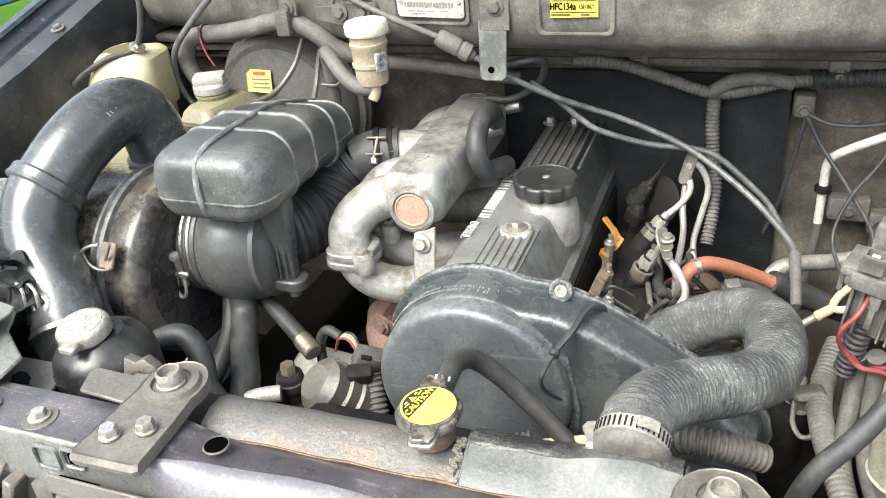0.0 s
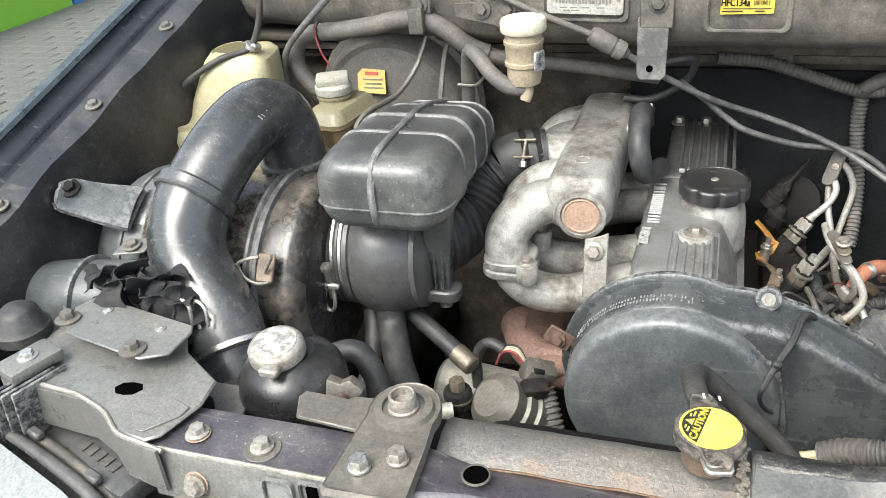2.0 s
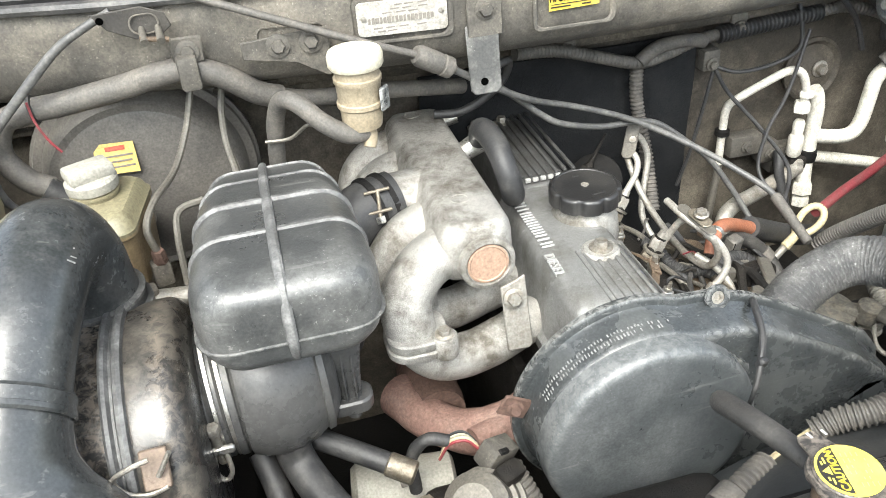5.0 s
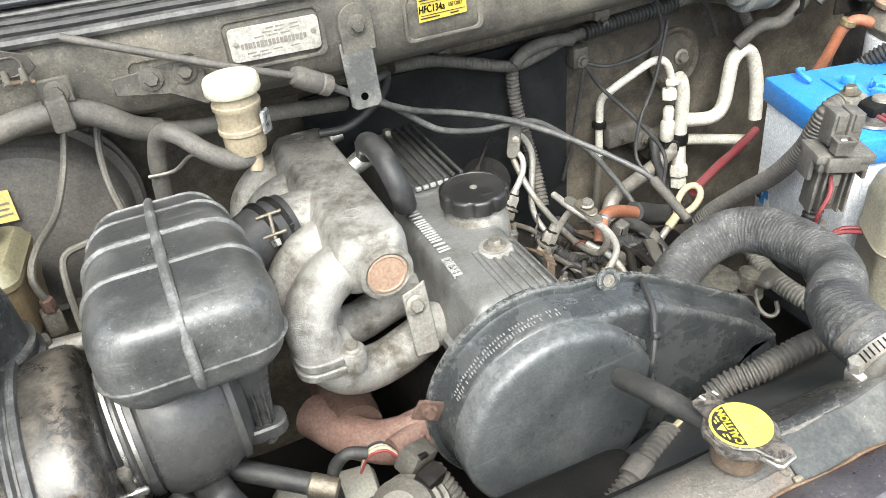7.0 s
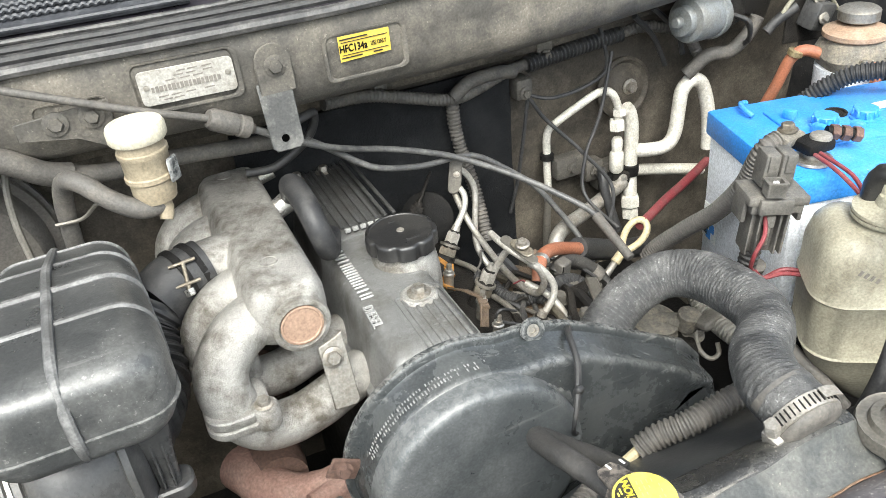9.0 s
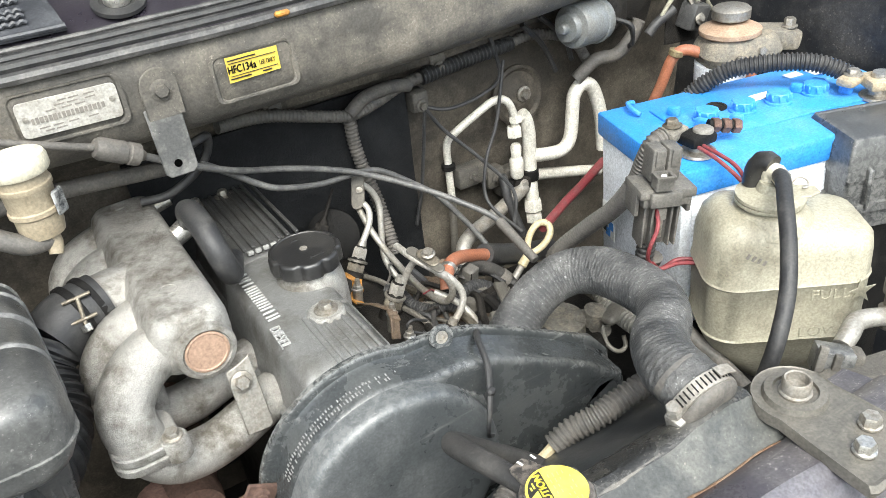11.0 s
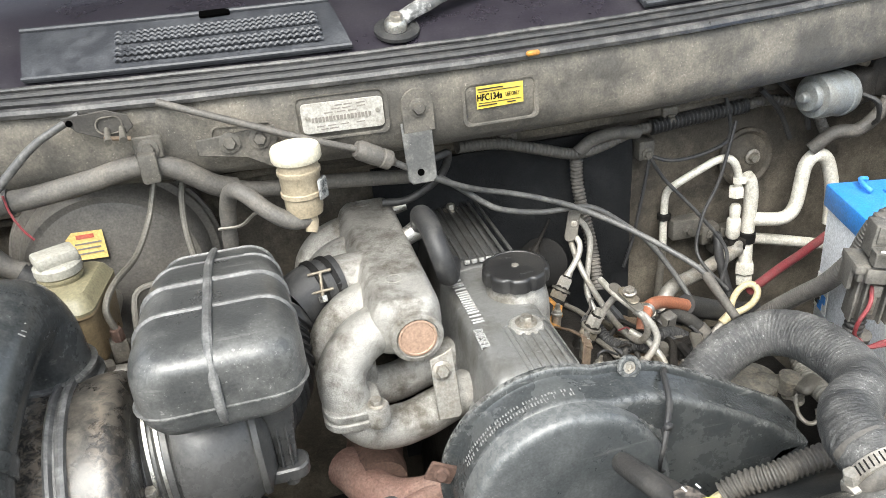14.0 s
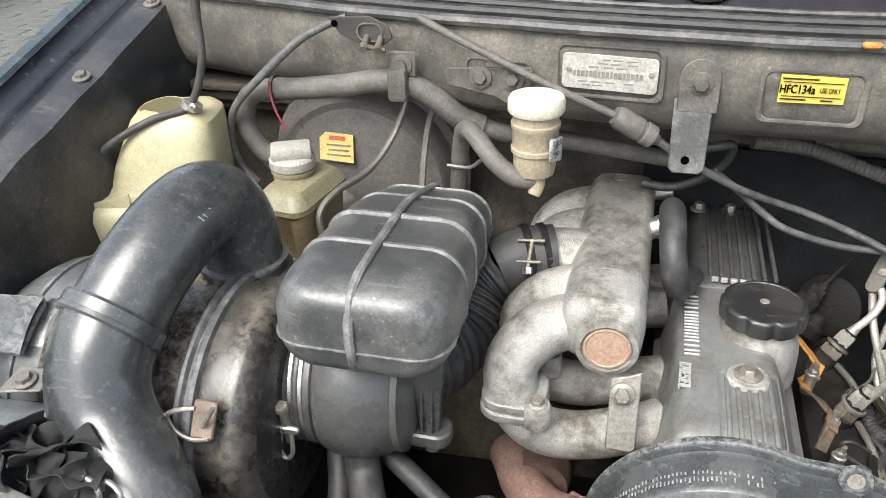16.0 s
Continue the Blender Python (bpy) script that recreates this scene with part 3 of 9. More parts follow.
def tube(pts, r, n=10, step=0.006, rib=0.0, depth=0.18, ends=True, squash=1.0, wob=0.0, weave=0.0):
    """A round hose, pipe or wire along pts; r is a radius or a list of radii; rib: the pitch of its corrugation."""
    if rib:
        step = rib / 4
    c, total = curve_points(pts, step)
    bm = bmesh.new()
    up, rings = None, []
    for i, p in enumerate(c):
        d = (c[min(i + 1, len(c) - 1)] - c[max(i - 1, 0)]).normalized()
        if up is None:
            up = d.orthogonal().normalized()
        up = (up - d * up.dot(d)).normalized()
        side = d.cross(up)
        f = i / max(len(c) - 1, 1)
        if isinstance(r, (list, tuple)):
            g = f * (len(r) - 1)
            k = min(int(g), len(r) - 2)
            rad = r[k] + (r[k + 1] - r[k]) * (g - k)
        else:
            rad = r
        if rib:
            rad *= 1 - depth * (1 if i % 4 in (2, 3) else 0)
        if wob:
            rad *= 1 + wob * noise.noise(p * 60)
        ring = []
        for k in range(n):
            a = 2 * math.pi * k / n
            rk = rad
            if weave:
                s = i * step * 2 * math.pi / 0.011
                rk *= 1 + weave * max(math.sin(s + 9 * a), math.sin(s - 9 * a)) + 0.012 * noise.noise(p * 40 + up * math.cos(a) + side * math.sin(a))
            ring.append(bm.verts.new(p + up * (rk * math.cos(a)) + side * (rk * squash * math.sin(a))))
        rings.append(ring)
    for a, b in zip(rings, rings[1:]):
        for k in range(n):
            bm.faces.new((a[k], a[(k + 1) % n], b[(k + 1) % n], b[k]))
    if ends:
        bm.faces.new(rings[0][::-1])
        bm.faces.new(rings[-1])
    bmesh.ops.recalc_face_normals(bm, faces=bm.faces[:])
    return bm


def slab(outline, thick, origin, xdir, ydir, bev=0.002, seg=2, side_only=False):
    """A plate cut to an outline of (u, v) pairs, thick along xdir x ydir."""
    x, y = V(xdir).normalized(), V(ydir).normalized()
    z = x.cross(y)
    bm = bmesh.new()
    f = bm.faces.new([bm.verts.new(V(origin) + x * u + y * v) for u, v in outline])
    ext = bmesh.ops.extrude_face_region(bm, geom=[f])
    bmesh.ops.translate(bm, vec=z * thick, verts=[g for g in ext["geom"] if isinstance(g, bmesh.types.BMVert)])
    bmesh.ops.recalc_face_normals(bm, faces=bm.faces[:])
    if bev:
        bm.normal_update()
        sharp = [e for e in bm.edges if len(e.link_faces) == 2 and e.calc_face_angle(0) > 1.0]
        bmesh.ops.bevel(bm, geom=sharp, offset=bev, segments=seg, profile=0.5, affect="EDGES")
    return bm


def arc(cx, cy, r, a0, a1, n=12):
    return [(cx + r * math.cos(radians(a0 + (a1 - a0) * i / n)), cy + r * math.sin(radians(a0 + (a1 - a0) * i / n))) for i in range(n + 1)]


def sheet(rows, thick=0.0):
    """A skin through rows of points, thickened along its normals."""
    bm = bmesh.new()
    g = [[bm.verts.new(p) for p in row] for row in rows]
    for a, b in zip(g, g[1:]):
        for i in range(len(a) - 1):
            bm.faces.new((a[i], a[i + 1], b[i + 1], b[i]))
    bm.normal_update()
    if thick:
        under = [[bm.verts.new(v.co - v.normal * thick) for v in row] for row in g]
        for a, b in zip(under, under[1:]):
            for i in range(len(a) - 1):
                bm.faces.new((a[i], b[i], b[i + 1], a[i + 1]))
        rim = [g[0], [r[-1] for r in g], g[-1][::-1], [r[0] for r in g][::-1]]
        low = [under[0], [r[-1] for r in under], under[-1][::-1], [r[0] for r in under][::-1]]
        for a, b in zip(rim, low):
            for i in range(len(a) - 1):
                bm.faces.new((a[i], b[i], b[i + 1], a[i + 1]))
    bmesh.ops.recalc_face_normals(bm, faces=bm.faces[:])
    return bm


def hexagon(p, axis, across=0.012, h=0.007, flange=0.0, turn=0.0, socket=False):
    """A hexagon bolt head with a pressed flange or washer."""
    r = across / math.sqrt(3)
    prof = [(r, 0), (r, h * 0.8), (r * 0.86, h)] + ([(r * 0.6, h), (r * 0.5, h * 0.6), (0, h * 0.6)] if socket else [(0, h)])
    bm = lathe(prof, (0, 0, 0), (0, 0, 1), 6)
    if flange:
        bm = bmesh_join(bm, lathe([(flange, -0.0005), (flange, 0.0012), (flange * 0.75, 0.002), (r * 0.9, 0.0022)], (0, 0, 0), (0, 0, 1), 20))
    bm.transform(axis_pose(p, axis) @ pose(0, 0, 0, 0, 0, turn))
    return bm


def thing(name, label, category, base=(0, 0, 0), group="", kind=""):
    ob = new(name)
    ob.empty_display_size = 0.02
    ob.location = base
    return tagged(ob, label, category, group, kind)


def finish(name, bm, material, angle=38):
    for f in bm.faces:
        f.smooth = True
    for e in bm.edges:
        if len(e.link_faces) == 2 and e.calc_face_angle(0) > radians(angle):
            e.smooth = False
    me = bpy.data.meshes.new(name)
    bm.to_mesh(me)
    bm.free()
    me.materials.append(material)
    return me


def base_of(ob):
    p = V((0, 0, 0))
    while ob:
        p += ob.location
        ob = ob.parent
    return p


def part(name, bm, material, parent, label="", angle=38):
    """One mesh under a thing or a part; bm is in the world's metres."""
    if isinstance(material, str):
        material = M[material]
    bm.transform(Matrix.Translation(-base_of(parent)))
    ob = new(name, finish(name, bm, material, angle))
    ob.parent = parent
    return tagged(ob, label)


def solid(name, bm, material, label, category, group="", kind="", angle=38):
    """A thing that is one mesh, with its origin at the middle of its underside."""
    lo = V([min(v.co[i] for v in bm.verts) for i in range(3)])
    hi = V([max(v.co[i] for v in bm.verts) for i in range(3)])
    base = V(((lo.x + hi.x) / 2, (lo.y + hi.y) / 2, lo.z))
    bm.transform(Matrix.Translation(-base))
    ob = new(name, finish(name, bm, M[material], angle))
    ob.location = base
    return tagged(ob, label, category, group, kind)


def text_mesh(words, size, p, xdir, ydir, depth=0.0004, stretch=1.0, align="CENTER"):
    """Words as a mesh that lies on the plane of xdir and ydir."""
    cu = bpy.data.curves.new("words", "FONT")
    cu.body, cu.size, cu.extrude, cu.align_x, cu.align_y = words, size, depth, align, "CENTER"
    ob = bpy.data.objects.new("words", cu)
    me = ob.to_mesh()
    bm = bmesh.new()
    bm.from_mesh(me)
    bpy.data.objects.remove(ob)
    bpy.data.curves.remove(cu)
    x, y = V(xdir).normalized(), V(ydir).normalized()
    z = x.cross(y)
    bm.transform(Matrix.Translation(p) @ Matrix((x * stretch, y, z)).transposed().to_4x4())
    return bm


def loft(rings, caps=True):
    """A skin over closed rings of equal counts."""
    bm = bmesh.new()
    g = [[bm.verts.new(p) for p in ring] for ring in rings]
    for a, b in zip(g, g[1:]):
        for i in range(len(a)):
            j = (i + 1) % len(a)
            bm.faces.new((a[i], a[j], b[j], b[i]))
    if caps:
        bm.faces.new(g[0][::-1])
        bm.faces.new(g[-1])
    bmesh.ops.recalc_face_normals(bm, faces=bm.faces[:])
    return bm


def round_rect(w, h, r, n=6):
    out = []
    for cx, cy, a in ((w / 2 - r, h / 2 - r, 0), (-w / 2 + r, h / 2 - r, 90), (-w / 2 + r, -h / 2 + r, 180), (w / 2 - r, -h / 2 + r, 270)):
        out += arc(cx, cy, r, a, a + 90, n)
    return out


def shaped(levels, origin, rot=(0, 0, 0), n=6):
    """A moulded body from horizontal rounded rectangles: (height, width, depth, corner radius, shift x, shift y)."""
    bm = loft([[(u + sx, v + sy, z) for u, v in round_rect(w, d, r, n)] for z, w, d, r, sx, sy in levels])
    bm.transform(pose(*origin, *rot))
    return bm


# ---- yard and bodywork ----
solid("ground", sheet([[(-40, -40, 0), (40, -40, 0)], [(-40, 40, 0), (40, 40, 0)]]), "concrete", "grey weathered yard paving around the car", "ground", kind="structure")
painted = thing("painted_wall", "low yard wall of large blue and green painted blocks", "wall", (-5.2, 5.0, 0.0), kind="structure")
part("core", box((-5.2, 5.0, 0.38), (0.2, 7.6, 0.74), 0.01), "concrete", painted)
for course in range(3):
    for i in range(7):
        colour = "bluewall" if (i + course) % 2 else "green"
        part("block", box((-5.1, 2.315 + 1.085 * i, 0.125 + 0.235 * course), (0.06, 1.07, 0.222), 0.006, 1), colour, painted)


def cowl_y(x):
    return 0.488 + 0.2 * (x - 0.06) ** 2


def fender_z(y):
    return 1.055 + (y - 0.281) * 0.28


XS = [-0.74 + 0.04 * i for i in range(38)]


def cowl_rows(profile, wave=0.0):
    return [[(x, cowl_y(x) + dy + wave * noise.noise(V((x * 7, z * 20, 3))), z + wave * noise.noise(V((x * 5, z * 9, 8)))) for x in XS] for dy, z in profile]


def build_bodywork():
    firewall = thing("firewall", "dusty grey-brown painted steel firewall behind the engine", "firewall", (0, 0.66, 0.4), kind="structure")
    part("panel", sheet([[(-0.78 + 0.03 * i, 0.664 + 0.006 * noise.noise(V((i * 0.4, k * 0.5, 1))) + (0.004 if (i // 5) % 2 else 0.0), 0.42 + 0.03 * k) for i in range(54)] for k in range(22)], 0.01), "firewall", firewall)
    for z, d in ((1.018, 0.034), (1.034, 0.05), (1.049, 0.06)):
        part("ledge", box((0.02, 0.668 - d / 2, z), (1.52, d, 0.012), 0.004), "firewall", firewall)
    part("insulation_pad", sheet([[(x, 0.648 - 0.008 * noise.noise(V((x * 9, z * 9, 0))), z) for x in [-0.13 + 0.02 * i for i in range(20)]] for z in [0.5 + 0.025 * i for i in range(21)]], 0.006), "pad", firewall, "black heat insulation pad")
    cowl = thing("cowl_panel", "dusty grey cowl panel with pressed recesses", "cowl", (0, 0.5, 1.06), kind="structure")
    part("front_panel", sheet(cowl_rows([(0.012, 1.170), (0.002, 1.160), (-0.001, 1.145), (0.0, 1.13), (0.001, 1.115), (0.002, 1.10), (0.008, 1.083), (0.022, 1.07), (0.06, 1.062), (0.12, 1.058), (0.19, 1.056)], 0.0015), -0.004), "dusty", cowl)
    part("top_panel", sheet(cowl_rows([(0.004, 1.172), (0.03, 1.180), (0.06, 1.196), (0.12, 1.216), (0.2, 1.235), (0.34, 1.27)]), 0.004), "cowltop", cowl, "plum-black cowl top")
    for dy, z, r, look_of in ((-0.002, 1.168, 0.0058, "seal"), (0.009, 1.176, 0.005, "rubber"), (0.0205, 1.181, 0.0045, "rubber"), (0.03, 1.186, 0.0028, "seal")):
        part("seal_strip", tube([(x, cowl_y(x) + dy, z + 0.0012 * noise.noise(V((x * 20, z * 50, 1)))) for x in XS[1:-1:1]], r, 8, 0.02), look_of, cowl, "grey rubber bonnet seal")
    # recess round the refrigerant sticker, nameplate pocket and strap pocket
    for cx, cz, w, h in ((0.008, 1.119, 0.088, 0.048), (-0.172, 1.129, 0.102, 0.05), (-0.28, 1.115, 0.07, 0.034)):
        ring = loft([[(cx + u * k, cowl_y(cx + u * k) + dy, cz + v * k) for u, v in round_rect(w, h, 0.008)] for k, dy in ((1.0, 0.001), (1.02, -0.0028), (0.94, -0.0026), (0.9, -0.0006))], False)
        part("pressed_rim", ring, "dusty", cowl)
    glass = thing("windscreen", "dark windscreen glass above the cowl", "windscreen", (0, 0.95, 1.26), kind="structure")
    part("pane", sheet([[(-0.75, 0.86, 1.27), (0.75, 0.86, 1.27)], [(-0.62, 1.35, 1.72), (0.62, 1.35, 1.72)]], 0.006), "paint", glass)
    for side, name in ((-1, "fender_driver_side"), (1, "fender_battery_side")):
        k = 0.0 if side < 0 else 0.10
        prof_in = [(0.66, -0.55), (0.69, -0.25), (0.695, -0.06), (0.70, -0.012), (0.703, 0.0), (0.735, 0.004)]
        prof_mid = [(0.7352, 0.003), (0.738, -0.006), (0.75, -0.011), (0.761, -0.009), (0.764, -0.006), (0.767, -0.009), (0.785, -0.009), (0.798, -0.003), (0.802, 0.003)]
        prof_out = [(0.8022, 0.0035), (0.805, 0.007), (0.815, 0.0075), (0.8195, 0.003), (0.821, -0.02), (0.826, -0.12), (0.83, -0.55)]
        f = thing(name, "dark teal painted front fender with bolted inner ledge", "fender", (side * (0.75 + k), 0.2, 0.5), kind="structure")
        ys = [-0.16 + 0.02 * i for i in range(50)]

        def wob(a, b, y):
            return 0.004 * noise.noise(V((y * 14, b * 30, side))) if b < 0.002 else 0.0

        part("inner_panel", sheet([[(side * (a + k + wob(a, b, y)), y, fender_z(y) + b + 0.5 * wob(a, b, y)) for a, b in prof_in] for y in ys], 0.004), "inner", f, "dusty black inner fender")
        part("gutter", sheet([[(side * (a + k), y, fender_z(y) + b) for a, b in prof_mid] for y in ys], 0.003), "paint", f)
        # Outer strip carries the edge highlight in its lighter tone.
        part("outer_skin", sheet([[(side * (a + k), y, fender_z(y) + b) for a, b in prof_out] for y in ys], 0.004), "strip", f)
        for y in (0.281, 0.449, 0.11, 0.60):
            bolt = part("bolt", hexagon((side * (0.716 + k), y, fender_z(y) + 0.006), (0, -0.28, 1), 0.011, 0.006, 0.01), "taupe", f)
    hood = thing("bonnet", "open bonnet with dark underside propped above the engine bay", "bonnet", (0, 0.8, 1.27), kind="structure")
    part("panel", sheet([[(x * (1 - 0.08 * k / 8), 0.82 - 0.064 * k, 1.29 + 0.088 * k - 0.02 * (x / 0.7) ** 2) for x in [-0.74 + 0.148 * i for i in range(11)]] for k in range(9)], 0.02), "inner", hood)
    # Unseen floor and beams, added to stop bright ground showing through gaps.
    tray = thing("undertray", "unseen near-black floor and frame added below the engine to block light", "undertray", (0, 0.25, 0.42), kind="structure")
    part("light_block_floor", box((0.03, 0.25, 0.43), (1.6, 0.95, 0.02), 0.004), "dark", tray)
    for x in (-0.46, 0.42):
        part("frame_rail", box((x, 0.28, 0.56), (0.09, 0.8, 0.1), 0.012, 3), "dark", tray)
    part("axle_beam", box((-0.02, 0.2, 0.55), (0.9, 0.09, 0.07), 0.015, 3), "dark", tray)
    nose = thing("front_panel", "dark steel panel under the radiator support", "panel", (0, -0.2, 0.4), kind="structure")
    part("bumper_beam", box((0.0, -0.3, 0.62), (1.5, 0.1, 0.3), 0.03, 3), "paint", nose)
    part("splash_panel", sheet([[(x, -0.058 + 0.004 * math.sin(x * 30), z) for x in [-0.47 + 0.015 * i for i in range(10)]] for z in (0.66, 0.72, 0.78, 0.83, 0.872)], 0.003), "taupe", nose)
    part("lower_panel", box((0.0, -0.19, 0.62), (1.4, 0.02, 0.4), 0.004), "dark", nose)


build_bodywork()


def build_support():
    """The crossmember over the radiator."""
    s = thing("radiator_support", "violet-black radiator support crossmember with lavender sky sheen on its slope", "crossmember", (0, -0.08, 0.85))
    xs = [-0.417 + 0.012 * i for i in range(61)]

    def blend(x):
        f = min(max((x + 0.215) / 0.06, 0.0), 1.0)
        return f * f * (3 - 2 * f)

    def dent(x):
        return (0.5 + 0.5 * math.sin(x * 34 + 0.6)) * blend(x)

    def rows(left, right, swell, lo=0, hi=61):
        return [[(x, a[0] + (b[0] - a[0]) * blend(x) - d * dent(x), a[1] + (b[1] - a[1]) * blend(x)) for x in xs[lo:hi]] for a, b, d in zip(left, right, swell)]

    part("top_flange", sheet(rows([(-0.033, 0.89), (-0.0335, 0.91), (-0.035, 0.923), (-0.05, 0.926), (-0.086, 0.9262)], [(-0.004, 0.895), (-0.031, 0.9015), (-0.035, 0.9095), (-0.05, 0.917), (-0.0675, 0.9205)], (0, 0, 0, 0, 0.005)), -0.003), "violet", s)
    # The slope's lavender is reflected sky painted over the violet.
    slope = ([(-0.0862, 0.9262), (-0.089, 0.925), (-0.0905, 0.922), (-0.0915, 0.912), (-0.093, 0.895), (-0.094, 0.88)], [(-0.0677, 0.9205), (-0.073, 0.9195), (-0.084, 0.913), (-0.093, 0.903), (-0.0985, 0.893), (-0.1, 0.88)], (0.005, 0.006, 0.005, 0.001, 0, 0))
    part("front_slope", sheet(rows(*slope, 18, 61), -0.003), "silver", s, "front slope with sky sheen coloured lavender and a row of dents")
    part("front_face", sheet(rows(*slope, 0, 19), -0.003), "greypaint", s, "grey-green front face with rusty bolts")
    # Pale strip: bare worn edge and the sky highlight along it.
    part("worn_edge_highlight", tube([(x, -0.0875, 0.9252) for x in xs[:17]], 0.0021, 8, 0.012), "staysteel", s, "worn edge with its sky highlight as a pale strip")
    part("lower_flange", sheet([[(x, y - 0.003 * (1 if (i // 9) % 2 else 0), z) for i, x in enumerate(xs) if x > -0.3] for y, z in ((-0.099, 0.8778), (-0.102, 0.877), (-0.103, 0.8745), (-0.1, 0.872))], -0.003), "taupe", s)
    part("rusty_seam", tube([(x, -0.0345 + 0.0012 * math.sin(x * 90), 0.9095) for x in xs[20:52:2]], 0.0012, 6, 0.01, wob=0.7), "orange_rust", s, "rusty seam along the support")
    part("edge_bead", tube([(x, -0.0995, 0.8785) for x in xs[10::3]], 0.0022, 6, 0.02), "greypaint", s)
    part("washer_stain", lathe([(0.015, 0), (0.0145, 0.0007), (0, 0.0008)], (-0.325, -0.07, 0.9265)), "taupe", s)
    for p, ax in (((-0.325, -0.07, 0.928), (0, 0, 1)), ((-0.384, -0.068, 0.9285), (0, 0, 1)), ((-0.376, -0.096, 0.901), (0, -1, 0.2))):
        part("bolt", hexagon(p, ax, 0.012, 0.007, 0.0095), "staysteel", s)
    for p in ((-0.157, -0.059, 0.9262),):
        part("slot", lathe([(0.0092, 0), (0.0092, 0.0006), (0, 0.0007)], p), "hole", s, "dark round slot")
        part("slot_rim", lathe([(0.0092, 0.0), (0.0095, 0.0014), (0.0102, 0.0014), (0.0108, 0.0)], p), "taupe", s)
    for x in (0.02, 0.13):
        part("hole", lathe([(0.005, 0), (0.005, 0.001), (0, 0.0011)], (x, -0.0935, 0.9), (0, -1, 0.4)), "greypaint", s)
    for x, z, w, h in ((-0.274, 0.914, 0.009, 0.011), (-0.276, 0.889, 0.042, 0.006)):
        part("cutout", box((x, -0.0925 - 0.06 * (0.914 - z), z), (w, 0.003, h), 0.0008, 1), "hole", s)
    part("pressed_tab", loft([[(-0.274 + u * k, -0.0925 + dy, 0.914 + v * k) for u, v in round_rect(0.022, 0.02, 0.004, 4)] for k, dy in ((1.05, 0.001), (1.0, -0.002), (0.9, -0.0022), (0.8, -0.0006))], False), "greypaint", s)
    part("pressed_tab", loft([[(-0.303 + u * k, -0.0925 + dy, 0.909 + v * k) for u, v in round_rect(0.026, 0.024, 0.005, 4)] for k, dy in ((1.05, 0.001), (1.0, -0.002), (0.9, -0.0022), (0.85, -0.0006))], False), "greypaint", s)
    for x, y, z, ax in ((-0.384, -0.068, 0.9275, (0, 0, 1)), (-0.376, -0.0935, 0.901, (0, -1, 0.2))):
        part("rust_ring", lathe([(0.008, 0), (0.0105, 0.0002), (0.0102, 0.0004), (0.008, 0.0006)], (x, y, z), ax, 24), "rustpale", s, "pale rust round a bolt")
    # front patch plates
    for x, w in ((-0.23, 0.072), (0.06, 0.07)):
        part("patch_plate", slab([(-w, -0.012), (w, -0.014), (w * 0.97, 0.006), (w * 0.9, 0.009), (-w * 0.9, 0.009), (-w * 0.97, 0.004)], 0.003, (x, -0.102, 0.894), (1, 0, 0), (0, 0, 1), 0.001, 1), "taupe", s)
    # corner gusset towards the lamp
    g = thing("lamp_corner_bracket", "grey pressed steel corner bracket with bolts beside the headlamp", "bracket", (-0.48, -0.02, 0.92))
    part("gusset", slab([(-0.60, 0.03), (-0.60, -0.045), (-0.555, -0.05), (-0.5, -0.055), (-0.47, -0.068), (-0.445, -0.086), (-0.418, -0.09), (-0.408, -0.082), (-0.396, -0.042), (-0.40, -0.012), (-0.45, 0.02), (-0.47, 0.05), (-0.6, 0.07)], -0.004, (0, 0, 0.934), (1, 0, 0), (0, 1, 0), 0.0015, 1), "greypaint", g)
    part("gusset_lip", sheet([[(x, y, z) for x, y in ((-0.60, -0.046), (-0.555, -0.051), (-0.5, -0.056), (-0.47, -0.069), (-0.445, -0.087), (-0.418, -0.093), (-0.402, -0.0955))] for z in (0.932, 0.922, 0.905, 0.89)], 0.003), "greypaint", g)
    part("slot", slab([(-0.483, -0.04), (-0.479, -0.033), (-0.47, -0.0305), (-0.461, -0.031), (-0.457, -0.037), (-0.462, -0.0445), (-0.47, -0.0465), (-0.478, -0.046)], 0.0008, (0, 0, 0.934), (1, 0, 0), (0, 1, 0), 0), "hole", g, "dark oval hole")
    part("corner_patch", slab([(-0.457, -0.055), (-0.45, -0.046), (-0.424, -0.041), (-0.402, -0.049), (-0.404, -0.06), (-0.424, -0.083), (-0.43, -0.082)], 0.0016, (0, 0, 0.934), (1, 0, 0), (0, 1, 0), 0.0006, 1), "greypaint", g)
    # Another pale strip paints the fold's wear and sky highlight.
    part("worn_fold_highlight", tube([(-0.557, -0.0495, 0.9335), (-0.515, -0.0535, 0.9335), (-0.492, -0.0605, 0.9335), (-0.47, -0.0695, 0.9335), (-0.446, -0.0865, 0.933), (-0.42, -0.0915, 0.932), (-0.4, -0.0935, 0.929)], 0.0022, 8, 0.006), "staysteel", g, "worn fold with its sky highlight as a pale strip")
    t = part("top_plate", slab([(-0.585, 0.04), (-0.565, 0.002), (-0.47, -0.018), (-0.447, -0.006), (-0.445, 0.026), (-0.45, 0.036), (-0.575, 0.062)], 0.003, (0, 0, 0.948), (1, 0, 0), (0, 1, 0), 0.001, 1), "greypaint", g)
    for x, y in ((-0.547, 0.041), (-0.477, 0.025)):
        part("rivet", lathe([(0.005, 0), (0.005, 0.001), (0.0018, 0.0016), (0.0015, 0.0006), (0, 0.0006)], (x, y, 0.951)), "bright", t)
